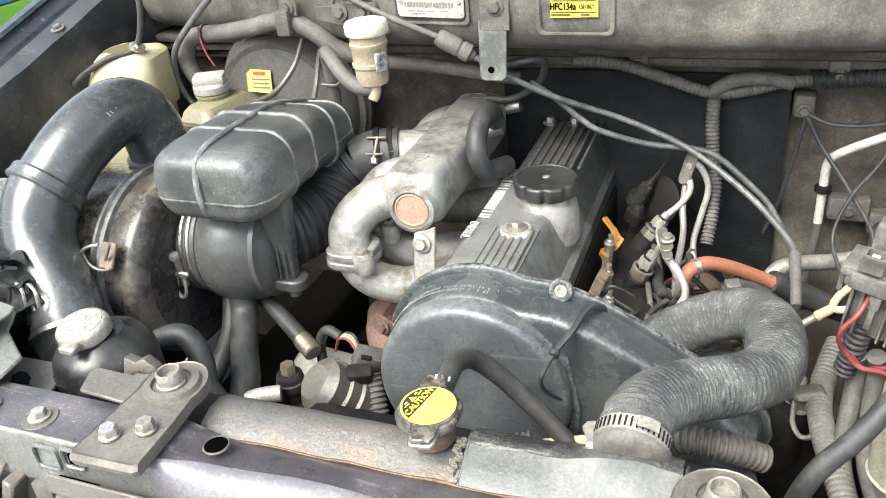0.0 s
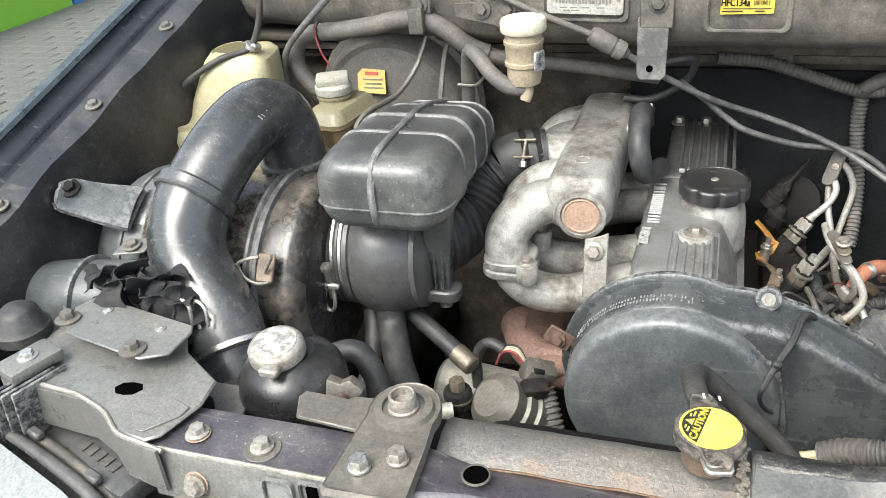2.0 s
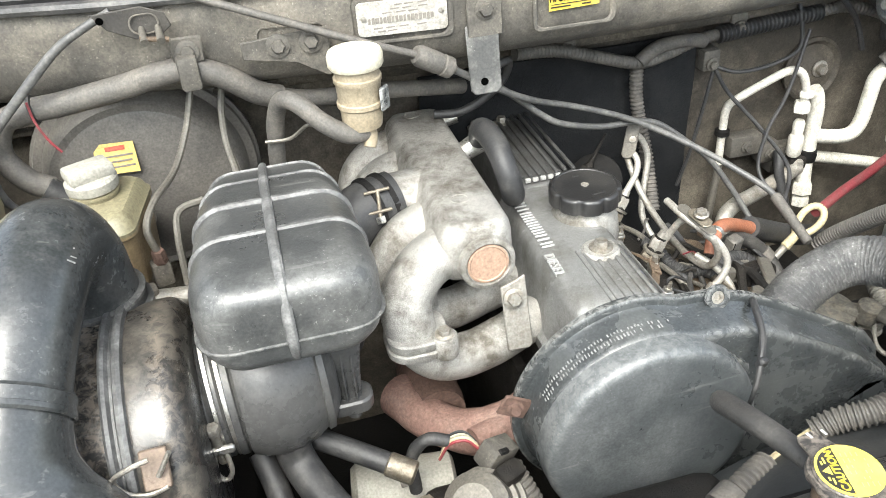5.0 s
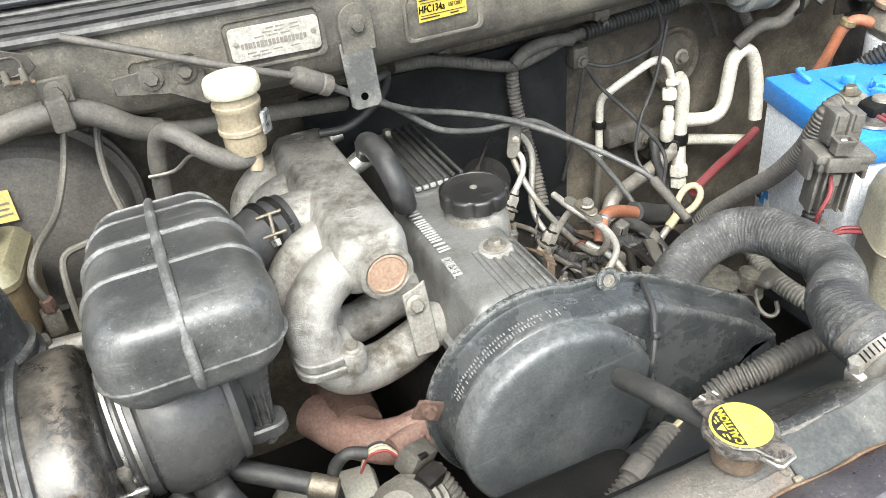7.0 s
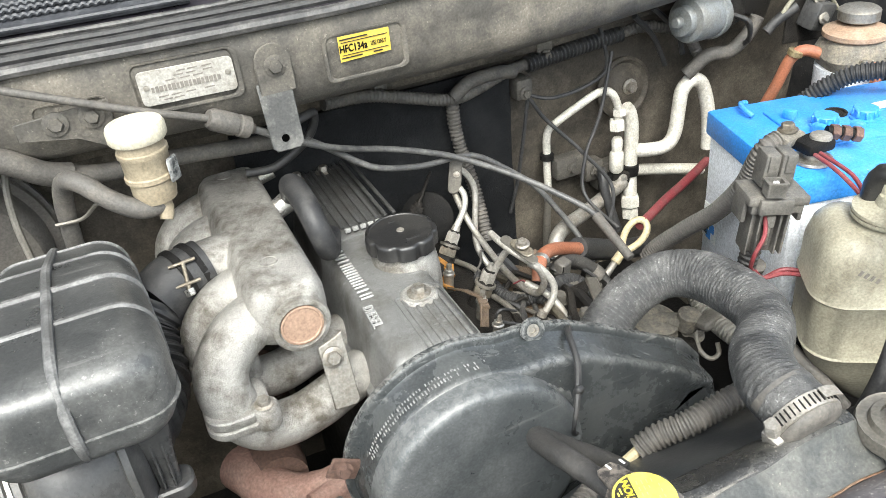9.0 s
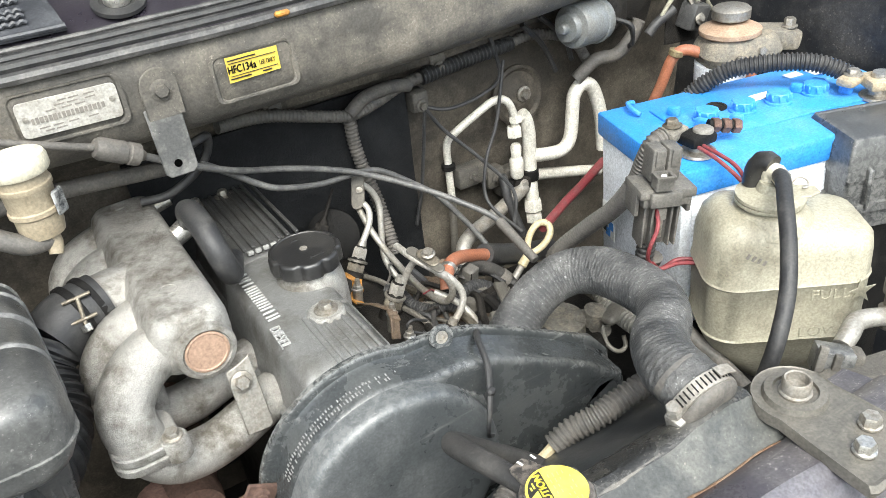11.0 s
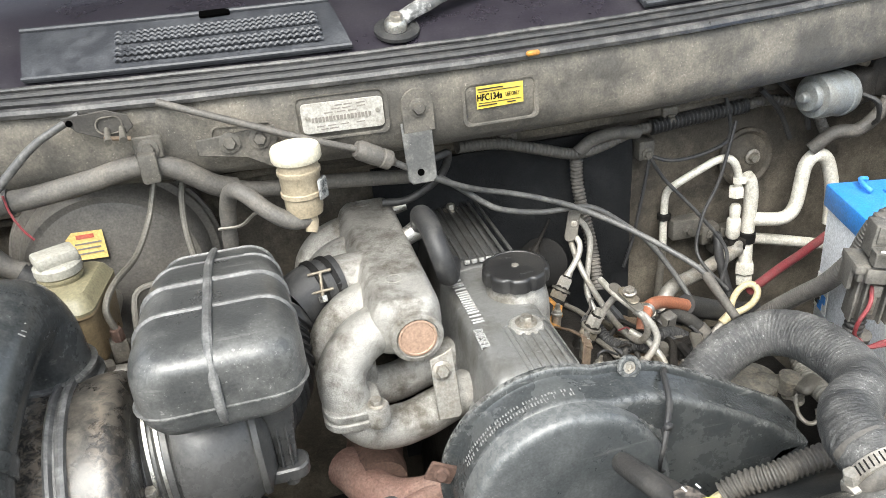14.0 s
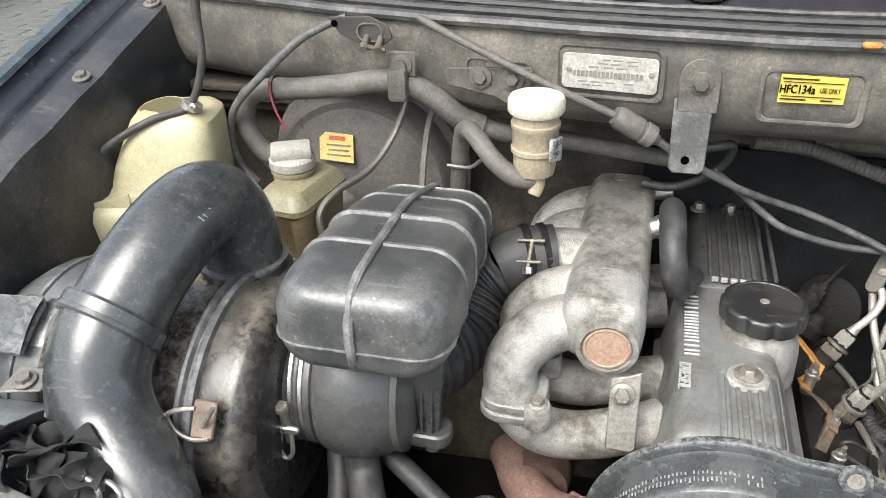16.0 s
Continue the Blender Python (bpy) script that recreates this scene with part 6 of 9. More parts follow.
def build_left_fluids():
    w = thing("washer_tank", "yellowed translucent plastic washer fluid tank", "tank", (-0.64, 0.45, 0.85))
    lv = [(0.85, 0.145, 0.11, 0.02, -0.014, 0), (0.93, 0.166, 0.12, 0.025, -0.02, 0), (0.972, 0.172, 0.124, 0.03, -0.022, -0.002), (0.981, 0.166, 0.118, 0.03, -0.019, 0.0), (0.986, 0.154, 0.112, 0.03, -0.012, 0.003), (0.9875, 0.132, 0.096, 0.028, 0.003, 0.013), (0.994, 0.122, 0.094, 0.026, 0.009, 0.016), (1.02, 0.11, 0.092, 0.026, 0.015, 0.019), (1.045, 0.099, 0.088, 0.026, 0.021, 0.022), (1.062, 0.091, 0.082, 0.024, 0.024, 0.024), (1.068, 0.08, 0.072, 0.022, 0.024, 0.024), (1.0695, 0.066, 0.056, 0.02, 0.024, 0.024)]
    bm = shaped(lv, (-0.65, 0.455, 0), (0, 0, 12), 8)
    for v in bm.verts:
        v.co += V((1, 1, 0.3)) * (0.003 * noise.noise(v.co * 22))
    part("body", bm, "cream", w)
    part("filler_hole", lathe([(0.0262, -0.003), (0.027, 0.0015), (0.025, 0.0028), (0.0235, 0.001), (0.0235, -0.0005)], (-0.645, 0.476, 1.0685), (-0.05, -0.12, 1), 36), "cream", w)
    part("hole_shadow", lathe([(0.0236, 0), (0.0236, 0.0006), (0, 0.0007)], (-0.645, 0.476, 1.0708), (-0.05, -0.12, 1), 36), "amberdark", w, "dark open filler hole")
    lug = part("bolt_well", lathe([(0.019, -0.03), (0.0185, 0.004), (0.017, 0.0075), (0.0145, 0.007), (0.0125, -0.004), (0, -0.005)], (-0.716, 0.4, 0.983), (-0.12, -0.3, 1), 28), "cream", w)
    part("lug_bolt", hexagon((-0.716, 0.4015, 0.9785), (-0.12, -0.3, 1), 0.011, 0.007, 0.009), "rust", lug)
    part("lug_web", sheet([[(-0.734, 0.404, 0.985), (-0.741, 0.42, 0.98), (-0.744, 0.44, 0.968)], [(-0.734, 0.404, 0.94), (-0.741, 0.42, 0.94), (-0.744, 0.44, 0.94)]], 0.003), "cream", w)
    part("lug_web", sheet([[(-0.702, 0.391, 0.988), (-0.68, 0.396, 0.993), (-0.655, 0.402, 1.0)], [(-0.702, 0.391, 0.94), (-0.68, 0.394, 0.94), (-0.655, 0.4, 0.94)]], 0.003), "cream", w)
    h = thing("washer_hose", "grey rubber washer hose with a metal clip", "hose", (-0.6, 0.466, 1.07))
    part("hose", tube([(-0.575, 0.52, 1.55), (-0.577, 0.48, 1.28), (-0.58, 0.47, 1.179), (-0.582, 0.468, 1.127), (-0.605, 0.466, 1.078), (-0.639, 0.44, 1.068), (-0.68, 0.425, 1.045), (-0.707, 0.425, 1.02), (-0.712, 0.43, 0.985)], [0.0085, 0.0085, 0.0085, 0.0085, 0.006, 0.0042, 0.0042, 0.0042, 0.0042], 12), "hosedark", h)
    part("clip", lathe([(0.0085, 0), (0.011, 0.001), (0.011, 0.007), (0.0085, 0.008)], (-0.6, 0.4665, 1.082), (-0.4, -0.1, -0.9), 20), "bright", h)
    part("clip_ear", box((-0.594, 0.456, 1.08), (0.008, 0.006, 0.01), 0.002, 1), "bright", h)
    bb = thing("brake_booster", "dusty black brake booster drum on the firewall", "brake booster", (-0.46, 0.6, 0.82))
    part("front_shell", lathe([(0.0, 0), (0.05, 0.0), (0.06, 0.003), (0.09, 0.006), (0.1, 0.01), (0.108, 0.018), (0.112, 0.03), (0.114, 0.045)], (-0.462, 0.572, 0.95), (0, 1, 0.05), 72), "boost", bb)
    part("rim", lathe([(0.114, 0.04), (0.1225, 0.042), (0.124, 0.046), (0.1225, 0.05), (0.127, 0.052), (0.127, 0.058), (0.118, 0.062), (0.1, 0.095), (0, 0.095)], (-0.462, 0.572, 0.95), (0, 1, 0.05), 72), "boost", bb)
    part("ring_bead", lathe([(0.1, 0.008), (0.103, 0.0075), (0.106, 0.011), (0.1, 0.0125)], (-0.462, 0.572, 0.95), (0, 1, 0.05), 72), "boost", bb)
    lab = part("label", slab([(-0.02, -0.017), (0.022, -0.017), (0.022, 0.017), (-0.012, 0.017), (-0.02, 0.009)], 0.0006, (-0.484, 0.5655, 1.0), (1, 0, -0.05), (0, 0.16, 1), 0), "amber", bb, "orange-yellow warning label")
    part("print_block", box((-0.482, 0.5662, 1.011), (0.02, 0.0006, 0.005), 0, 1, (-9, 0, 0)), "redprint", lab)
    for i in range(3):
        part("print_line", box((-0.48, 0.5645 - 0.0009 * i, 1.003 - 0.006 * i), (0.03 - 0.004 * (i % 2), 0.0006, 0.0018), 0, 1, (-9, 0, 0)), "engraved", lab)
    m = thing("brake_master_cylinder", "brake master cylinder with fluid reservoir and ribbed cap", "brake cylinder", (-0.48, 0.45, 0.9))
    part("cylinder", rod((-0.478, 0.56, 0.93), (-0.478, 0.39, 0.92), 0.019, 0.017, 24, 0.002), "staysteel", m)
    res = part("reservoir", shaped([(0.93, 0.05, 0.085, 0.012, 0, 0), (0.988, 0.056, 0.1, 0.014, 0, 0), (0.9905, 0.0605, 0.105, 0.015, 0, 0), (0.9935, 0.0605, 0.105, 0.015, 0, 0)], (-0.481, 0.455, 0), (0, 0, -8)), "brakefluid", m, "amber fluid in a yellowed reservoir")
    part("upper_half", shaped([(0.9936, 0.0607, 0.1052, 0.015, 0, 0), (0.9965, 0.0607, 0.1052, 0.015, 0, 0), (0.998, 0.057, 0.101, 0.014, 0, 0), (1.006, 0.052, 0.094, 0.014, 0, 0), (1.0115, 0.042, 0.08, 0.012, 0, 0)], (-0.481, 0.455, 0), (0, 0, -8)), "stainedtank", res)
    part("neck", lathe([(0.022, 0), (0.022, 0.006), (0.0235, 0.007), (0.0235, 0.01), (0.021, 0.011), (0.021, 0.018)], (-0.492, 0.464, 1.008), n=32), "stainedtank", res)
    cap = part("cap", lathe([(0.024, 0), (0.0245, 0.002), (0.0245, 0.009), (0.022, 0.012), (0, 0.013)], (-0.492, 0.464, 1.02), n=32), "greycap", res)
    part("cap_wing", box((-0.492, 0.464, 1.037), (0.043, 0.03, 0.014), 0.004, 2, (0, 0, 25)), "greycap", cap)
    for x, y, z in ((-0.447, 0.423, 0.937), (-0.462, 0.405, 0.92)):
        part("port", box((x, y, z), (0.018, 0.018, 0.026), 0.003, 2, (0, 0, 15)), "dusty", m)
    part("end_fitting", rod((-0.478, 0.405, 0.918), (-0.42, 0.4, 0.918), 0.011, 0.01, 16, 0.002), "staysteel", m)
    part("line_nut", hexagon((-0.445, 0.42, 0.95), (0, -0.1, 1), 0.012, 0.014), "rust", m)
    for pts in ([(-0.445, 0.42, 0.96), (-0.45, 0.425, 0.985), (-0.44, 0.45, 1.0), (-0.42, 0.5, 1.005), (-0.403, 0.535, 1.03), (-0.392, 0.55, 1.06), (-0.385, 0.56, 1.085)],
                [(-0.425, 0.41, 0.925), (-0.425, 0.43, 0.965), (-0.42, 0.45, 0.985), (-0.395, 0.455, 0.99)],
                [(-0.36, 0.5, 0.99), (-0.365, 0.53, 1.015), (-0.362, 0.545, 1.05), (-0.352, 0.56, 1.08)]):
        part("brake_line", tube(pts, 0.0038, 8), "taupe", m)
    cr = thing("clutch_reservoir", "brown stained clutch fluid reservoir with cream cap", "reservoir", (-0.23, 0.436, 1.045))
    part("body", lathe([(0.010, 0), (0.0185, 0.004), (0.02, 0.012), (0.02, 0.024), (0.0225, 0.026), (0.0225, 0.03), (0.021, 0.031), (0.0215, 0.048), (0.023, 0.05), (0.023, 0.054), (0.0215, 0.055), (0.021, 0.066), (0, 0.066)], (-0.23, 0.436, 1.045), n=36), "fluidpot", cr)
    part("cap", lathe([(0.025, 0), (0.0262, 0.002), (0.0262, 0.011), (0.0245, 0.0145), (0.02, 0.0155), (0.0195, 0.0145), (0, 0.0148)], (-0.23, 0.436, 1.109), n=44), "creamcap", cr)
    part("side_plate", box((-0.209, 0.421, 1.079), (0.015, 0.004, 0.024), 0.002, 1, (0, 0, 48)), "cover", cr, "small dark clip plate")
    part("spout", tube([(-0.228, 0.432, 1.05), (-0.226, 0.428, 1.038), (-0.228, 0.424, 1.03)], [0.009, 0.008, 0.006], 14), "fluidpot", cr)
    part("hose", tube([(-0.228, 0.43, 1.043), (-0.246, 0.425, 1.046), (-0.268, 0.43, 1.06), (-0.288, 0.442, 1.078), (-0.302, 0.458, 1.078), (-0.31, 0.475, 1.055), (-0.315, 0.485, 1.02), (-0.318, 0.49, 0.98)], 0.0088, 14, wob=0.1), "hosegrey", cr, "cracked grey rubber hose")
    part("wire_tie", tube([(-0.325, 0.475, 1.03), (-0.3, 0.47, 1.032), (-0.28, 0.455, 1.05), (-0.262, 0.44, 1.045)], 0.002, 6), "taupe", cr)
    part("bracket", slab([(-0.33, 1.125), (-0.245, 1.13), (-0.245, 1.105), (-0.235, 1.085), (-0.25, 1.08), (-0.28, 1.098), (-0.33, 1.108)], 0.003, (0, 0.5, 0), (1, 0, 0), (0, 0, 1), 0.001, 1), "dusty", cr)
    part("bracket_arm", box((-0.238, 0.475, 1.093), (0.02, 0.06, 0.004), 0.001, 1), "dusty", cr)
    for x in (-0.295, -0.263):
        part("bolt", hexagon((x, 0.496, 1.118), (0, -1, 0.1), 0.0125, 0.006, 0.0115), "dusty", cr)
    ps = thing("power_steering_reservoir", "black metal power steering reservoir with worn cap", "reservoir", (-0.355, 0.03, 0.82))
    part("body", lathe([(0.044, 0), (0.048, 0.01), (0.05, 0.05), (0.05, 0.078), (0.047, 0.092), (0.04, 0.102), (0.029, 0.108), (0.024, 0.112), (0, 0.112)], (-0.36, 0.042, 0.82), n=44), "glossblack", ps)
    cap = part("cap", lathe([(0.023, 0), (0.0252, 0.002), (0.0252, 0.011), (0.023, 0.0145), (0.0205, 0.0155), (0, 0.0155)], (-0.364, 0.033, 0.933), (0, -0.12, 1), 44), "staysteel", ps, "worn metal cap")
    part("worn_face", lathe([(0.0198, 0), (0.0194, 0.0008), (0, 0.001)], (-0.364, 0.0312, 0.9482), (0, -0.12, 1), 44), "wornwhite", cap)
    part("lip", box((-0.356, 0.004, 0.939), (0.018, 0.012, 0.008), 0.002, 1), "staysteel", cap)
    part("bracket", slab([(-0.46, 0.03), (-0.455, -0.005), (-0.425, -0.035), (-0.395, -0.045), (-0.385, -0.02), (-0.395, 0.03)], 0.004, (0, 0, 0.889), (1, 0, 0), (0, 1, 0), 0.001, 1), "boost", ps)
    part("bracket_leg", box((-0.425, 0.0, 0.85), (0.04, 0.04, 0.08), 0.008, 2, (0, 0, 20)), "dark", ps)
    for x, y in ((-0.425, -0.005), (-0.405, -0.02)):
        part("bolt", hexagon((x, y, 0.893), (0, -0.2, 1), 0.015, 0.009), "dark", ps)
    sp = thing("support_stay", "grey folded sheet steel stay behind the radiator support", "stay", (-0.28, 0.0, 0.9))
    part("plate", slab([(-0.313, -0.035), (-0.255, -0.04), (-0.25, 0.0), (-0.276, -0.002), (-0.279, -0.006), (-0.319, -0.004), (-0.322, -0.012)], 0.004, (0, 0, 0.9275), (1, 0, 0), (0, 1, 0), 0.001, 1), "taupe", sp)
    part("clip", slab([(-0.018, -0.016), (0.016, -0.018), (0.012, -0.004), (0.017, 0.003), (0.004, 0.013), (-0.004, 0.009), (-0.016, 0.014)], 0.014, (-0.3, 0.032, 0.908), (1, 0.2, 0), (0, 0.3, 1), 0.002, 2), "taupe", sp, "rough cast clip")
    part("clip_bolt", hexagon((-0.298, 0.016, 0.91), (0, -1, 0.3), 0.009, 0.005), "rust", sp)
    lo = thing("steering_hoses", "grey and black rubber hoses below the air cleaner", "hose", (-0.32, 0.18, 0.7))
    part("wide_hose", tube([(-0.355, 0.255, 0.86), (-0.352, 0.248, 0.82), (-0.33, 0.205, 0.8), (-0.305, 0.165, 0.79), (-0.29, 0.13, 0.78)], 0.0165, 20), "rubber", lo, "wide black sleeve")
    part("black_hose", tube([(-0.40, 0.09, 0.82), (-0.375, 0.11, 0.86), (-0.34, 0.125, 0.872), (-0.318, 0.12, 0.85), (-0.305, 0.105, 0.82), (-0.27, 0.1, 0.79), (-0.22, 0.1, 0.78)], 0.0125, 16), "rubber", lo)
    part("thin_hose", tube([(-0.385, 0.27, 0.82), (-0.375, 0.24, 0.79), (-0.37, 0.2, 0.77), (-0.375, 0.17, 0.75)], 0.0115, 14), "rubber", lo)
    part("cross_hose", tube([(-0.345, 0.28, 0.82), (-0.31, 0.262, 0.808), (-0.28, 0.245, 0.798), (-0.262, 0.234, 0.792)], 0.0105, 14), "rubber", lo)
    part("union", rod((-0.274, 0.241, 0.796), (-0.25, 0.227, 0.788), 0.0118, 0.0118, 12, 0.002), "nutsteel", lo)
    part("pipe", tube([(-0.29, 0.13, 0.785), (-0.27, 0.14, 0.79), (-0.25, 0.15, 0.79)], 0.0095, 14), "pipe", lo)
    pu = thing("steering_pump", "oily cast steering pump with a pressure switch", "pump", (-0.2, 0.18, 0.7))
    part("body", lathe([(0.025, 0), (0.036, 0.006), (0.037, 0.02), (0.033, 0.022), (0.034, 0.036), (0.030, 0.038), (0.031, 0.055), (0.02, 0.065), (0, 0.066)], (-0.185, 0.195, 0.755), (-0.35, -0.4, 0.6), 32), "taupe", pu)
    part("base", box((-0.2, 0.19, 0.73), (0.1, 0.09, 0.07), 0.018, 3), "under", pu)
    part("lug", box((-0.172, 0.19, 0.80), (0.03, 0.02, 0.02), 0.006, 2, (20, 10, 30)), "under", pu)
    sw = part("switch", lathe([(0.0135, -0.03), (0.0135, 0.012), (0.0155, 0.014), (0.0155, 0.03), (0.0145, 0.033), (0.012, 0.035), (0, 0.035)], (-0.251, 0.173, 0.766), (0, 0, 1), 28), "under", pu)
    part("collar", lathe([(0.0162, 0), (0.0162, 0.0025), (0.0145, 0.0028)], (-0.251, 0.173, 0.789), n=28), "taupe", sw)
    part("nut", hexagon((-0.251, 0.173, 0.801), (0, 0, 1), 0.0155, 0.012), "nutsteel", sw)
    cn = thing("sensor_connector", "grey plug connector with coloured wires and corrugated sleeve", "connector", (-0.17, 0.21, 0.78))
    part("plug", box((-0.174, 0.219, 0.798), (0.034, 0.022, 0.026), 0.003, 2, (15, 25, 30)), "dusty", cn)
    part("latch", box((-0.172, 0.209, 0.806), (0.014, 0.006, 0.012), 0.0015, 1, (15, 25, 30)), "dark", cn)
    part("sleeve", tube([(-0.165, 0.205, 0.79), (-0.152, 0.185, 0.76), (-0.14, 0.165, 0.72), (-0.13, 0.15, 0.68)], 0.0125, 14, rib=0.006), "hosegrey", cn)
    for i, c in enumerate(("redwire", "beige", "beigegrey", "rubber")):
        part("wire", tube([(-0.19, 0.222 + 0.003 * i, 0.806), (-0.2, 0.226 + 0.004 * i, 0.816), (-0.215, 0.23 + 0.003 * i, 0.812), (-0.225, 0.235, 0.79)], 0.0015, 6, 0.004), c, cn)
    part("taped_lead", tube([(-0.215, 0.235, 0.812), (-0.235, 0.24, 0.815), (-0.25, 0.245, 0.79), (-0.25, 0.24, 0.75)], 0.0062, 12, wob=0.15), "rubber", cn)
    of = thing("oil_filter", "white oil filter can with printed label", "filter", (-0.28, 0.29, 0.68))
    part("can", lathe([(0.03, 0), (0.036, 0.004), (0.036, 0.1), (0.03, 0.106), (0, 0.108)], (-0.205, 0.272, 0.705), (-1, 0.1, 0.05), 36), "greycap", of)
    for i in range(5):
        part("print_bar", box((-0.25 - 0.009 * (i % 3), 0.272 - 0.012 * (i // 3), 0.7425 - 0.002 * (i // 3)), (0.006, 0.008, 0.0006), 0, 1, (10, 3, 5)), "engraved", of)
    pul = thing("crank_pulley", "dark belt pulley below the timing cover", "pulley", (-0.22, 0.15, 0.6))
    part("wheel", lathe([(0.03, 0), (0.075, 0.0), (0.08, 0.004), (0.074, 0.012), (0.08, 0.02), (0.075, 0.024), (0, 0.024)], (-0.24, 0.13, 0.69), (0, 1, 0), 40), "dark", pul)


build_left_fluids()


def build_battery():
    b = thing("battery", "car battery with bright blue lid and white ribbed case", "battery", (0.52, 0.3, 0.74))
    base = pose(0.370, 0.249, 0.0125, 0, 0, -14)

    def at(u, v, z):
        return base @ V((u, v, z))

    def bx(c, s, bev, seg=2, rot=(0, 0, 0)):
        bm = box(c, s, bev, seg, rot)
        bm.transform(base)
        return bm

    part("case", bx((0.175, 0.1, 0.83), (0.345, 0.19, 0.19), 0.005), "white", b)
    for i in range(18):
        part("case_rib", bx((0.02 + 0.018 * i, 0.0035, 0.822), (0.009, 0.004, 0.155), 0.0015), "white", b)
    part("lid", bx((0.175, 0.1, 0.9318), (0.353, 0.2, 0.0315), 0.004), "blue", b)
    part("raised_panel", bx((0.17, 0.112, 0.9485), (0.235, 0.105, 0.004), 0.0015), "blue", b)
    for i, u in enumerate((0.095, 0.124, 0.145, 0.195, 0.247)):
        if i == 1:
            continue
        v = 0.104
        cap = part("vent_cap", lathe([(0.0165, 0), (0.0165, 0.003), (0.0135, 0.004), (0.0135, 0.013), (0.0125, 0.014), (0, 0.0145)], at(u, v, 0.95), n=28), "blue", b, "blue fluted vent cap")
        for k in range(9):
            a = radians(40 * k)
            part("flute", box(at(u + 0.0135 * math.cos(a), v + 0.0135 * math.sin(a), 0.9588), (0.0035, 0.0035, 0.0085), 0.001, 1), "blue", cap)
    part("cap_hole", lathe([(0.013, 0), (0.013, 0.0022), (0.010, 0.0022), (0.0095, 0.0006), (0, 0.0006)], at(0.124, 0.128, 0.9505), n=28), "under", b, "dark indicator eye")
    for u, v in ((0.07, 0.135), (0.078, 0.088), (0.232, 0.118), (0.276, 0.085), (0.118, 0.078), (0.262, 0.118)):
        part("handle_lug", bx((u, v, 0.956), (0.010, 0.016, 0.012), 0.003, 2, (0, 0, 30)), "blue", b)
    part("handle_bar", tube([at(0.035, 0.155, 0.952), at(0.03, 0.165, 0.956), at(0.034, 0.185, 0.956), at(0.045, 0.19, 0.953)], 0.003, 8), "blue", b)
    for u, v, w, d in ((0.185, 0.128, 0.04, 0.016), (0.262, 0.165, 0.022, 0.014), (0.3, 0.16, 0.034, 0.018)):
        part("sticker", bx((u, v, 0.9512), (w, d, 0.0006), 0, 1, (0, 0, 4)), "whitelabel", b, "torn white sticker")
    part("side_stripe", bx((0.25, -0.0007, 0.88), (0.1, 0.0006, 0.002), 0), "blue", b)
    part("side_stripe", bx((0.27, -0.0007, 0.866), (0.08, 0.0006, 0.002), 0), "blue", b)
    lab = part("side_label", bx((-0.0026, 0.165, 0.805), (0.0008, 0.034, 0.05), 0), "whitelabel", b, "white pictogram label")
    for v, z, m in ((0.158, 0.818, "blue"), (0.158, 0.80, "blue"), (0.174, 0.812, "yellow"), (0.174, 0.792, "ink"), (0.166, 0.788, "blue")):
        part("pictogram", bx((-0.0032, v, z), (0.0006, 0.012, 0.012), 0), m, lab)
    for (u, v), name in (((0.04, 0.036), "post"), ((0.3, 0.06), "post")):
        part(name, lathe([(0.021, 0), (0.02, 0.003), (0.011, 0.004), (0.0095, 0.018), (0, 0.018)], at(u, v, 0.949), n=28), "steel", b)
    n = thing("negative_terminal", "corroded battery clamp with brass bolts and wires", "battery clamp", tuple(at(0.04, 0.036, 0.955)))
    part("clamp", bx((0.04, 0.04, 0.966), (0.036, 0.03, 0.013), 0.004, 2, (0, 0, 12)), "dark", n)
    part("clamp_cap", lathe([(0.0125, 0), (0.0125, 0.003), (0.011, 0.009), (0.0095, 0.01), (0, 0.01)], at(0.048, 0.04, 0.966), n=20), "staysteel", n)
    part("jaw", bx((0.02, 0.056, 0.971), (0.032, 0.024, 0.012), 0.004, 2, (10, 0, 25)), "sand", n)
    part("bolt", hexagon(at(0.02, 0.058, 0.978), (0, 0.1, 1), 0.013, 0.008, 0.011), "nutsteel", n)
    part("link_bolt", rod(at(0.062, 0.052, 0.972), at(0.092, 0.046, 0.966), 0.0058, n=12), "dark", n)
    for f in (0.066, 0.078, 0.09):
        part("side_nut", rod(at(f, 0.0515 - 0.2 * (f - 0.062), 0.9715 - 0.2 * (f - 0.062)), at(f + 0.008, 0.05 - 0.2 * (f - 0.062), 0.97 - 0.2 * (f - 0.062)), 0.0085, n=6), "rust", n)
    q = thing("positive_terminal", "tan battery clamp with plated bolts", "battery clamp", tuple(at(0.3, 0.06, 0.955)))
    part("clamp", bx((0.3, 0.062, 0.968), (0.034, 0.04, 0.013), 0.004, 2, (0, 0, -15)), "sandbrass", q)
    part("clamp_ear", bx((0.275, 0.078, 0.97), (0.034, 0.022, 0.011), 0.004, 2, (0, 0, 20)), "sandbrass", q)
    part("bolt", hexagon(at(0.279, 0.08, 0.975), (0, 0, 1), 0.013, 0.007, 0.011), "steel", q)
    part("post_top", lathe([(0.0115, 0), (0.0105, 0.012), (0, 0.012)], at(0.302, 0.06, 0.968)), "bright", q)
    part("tail", bx((0.33, 0.052, 0.968), (0.034, 0.02, 0.013), 0.004, 2, (0, 0, -20)), "brass", q)
    part("tail_nut", rod(at(0.318, 0.035, 0.968), at(0.33, 0.033, 0.968), 0.008, n=6), "brass", q)
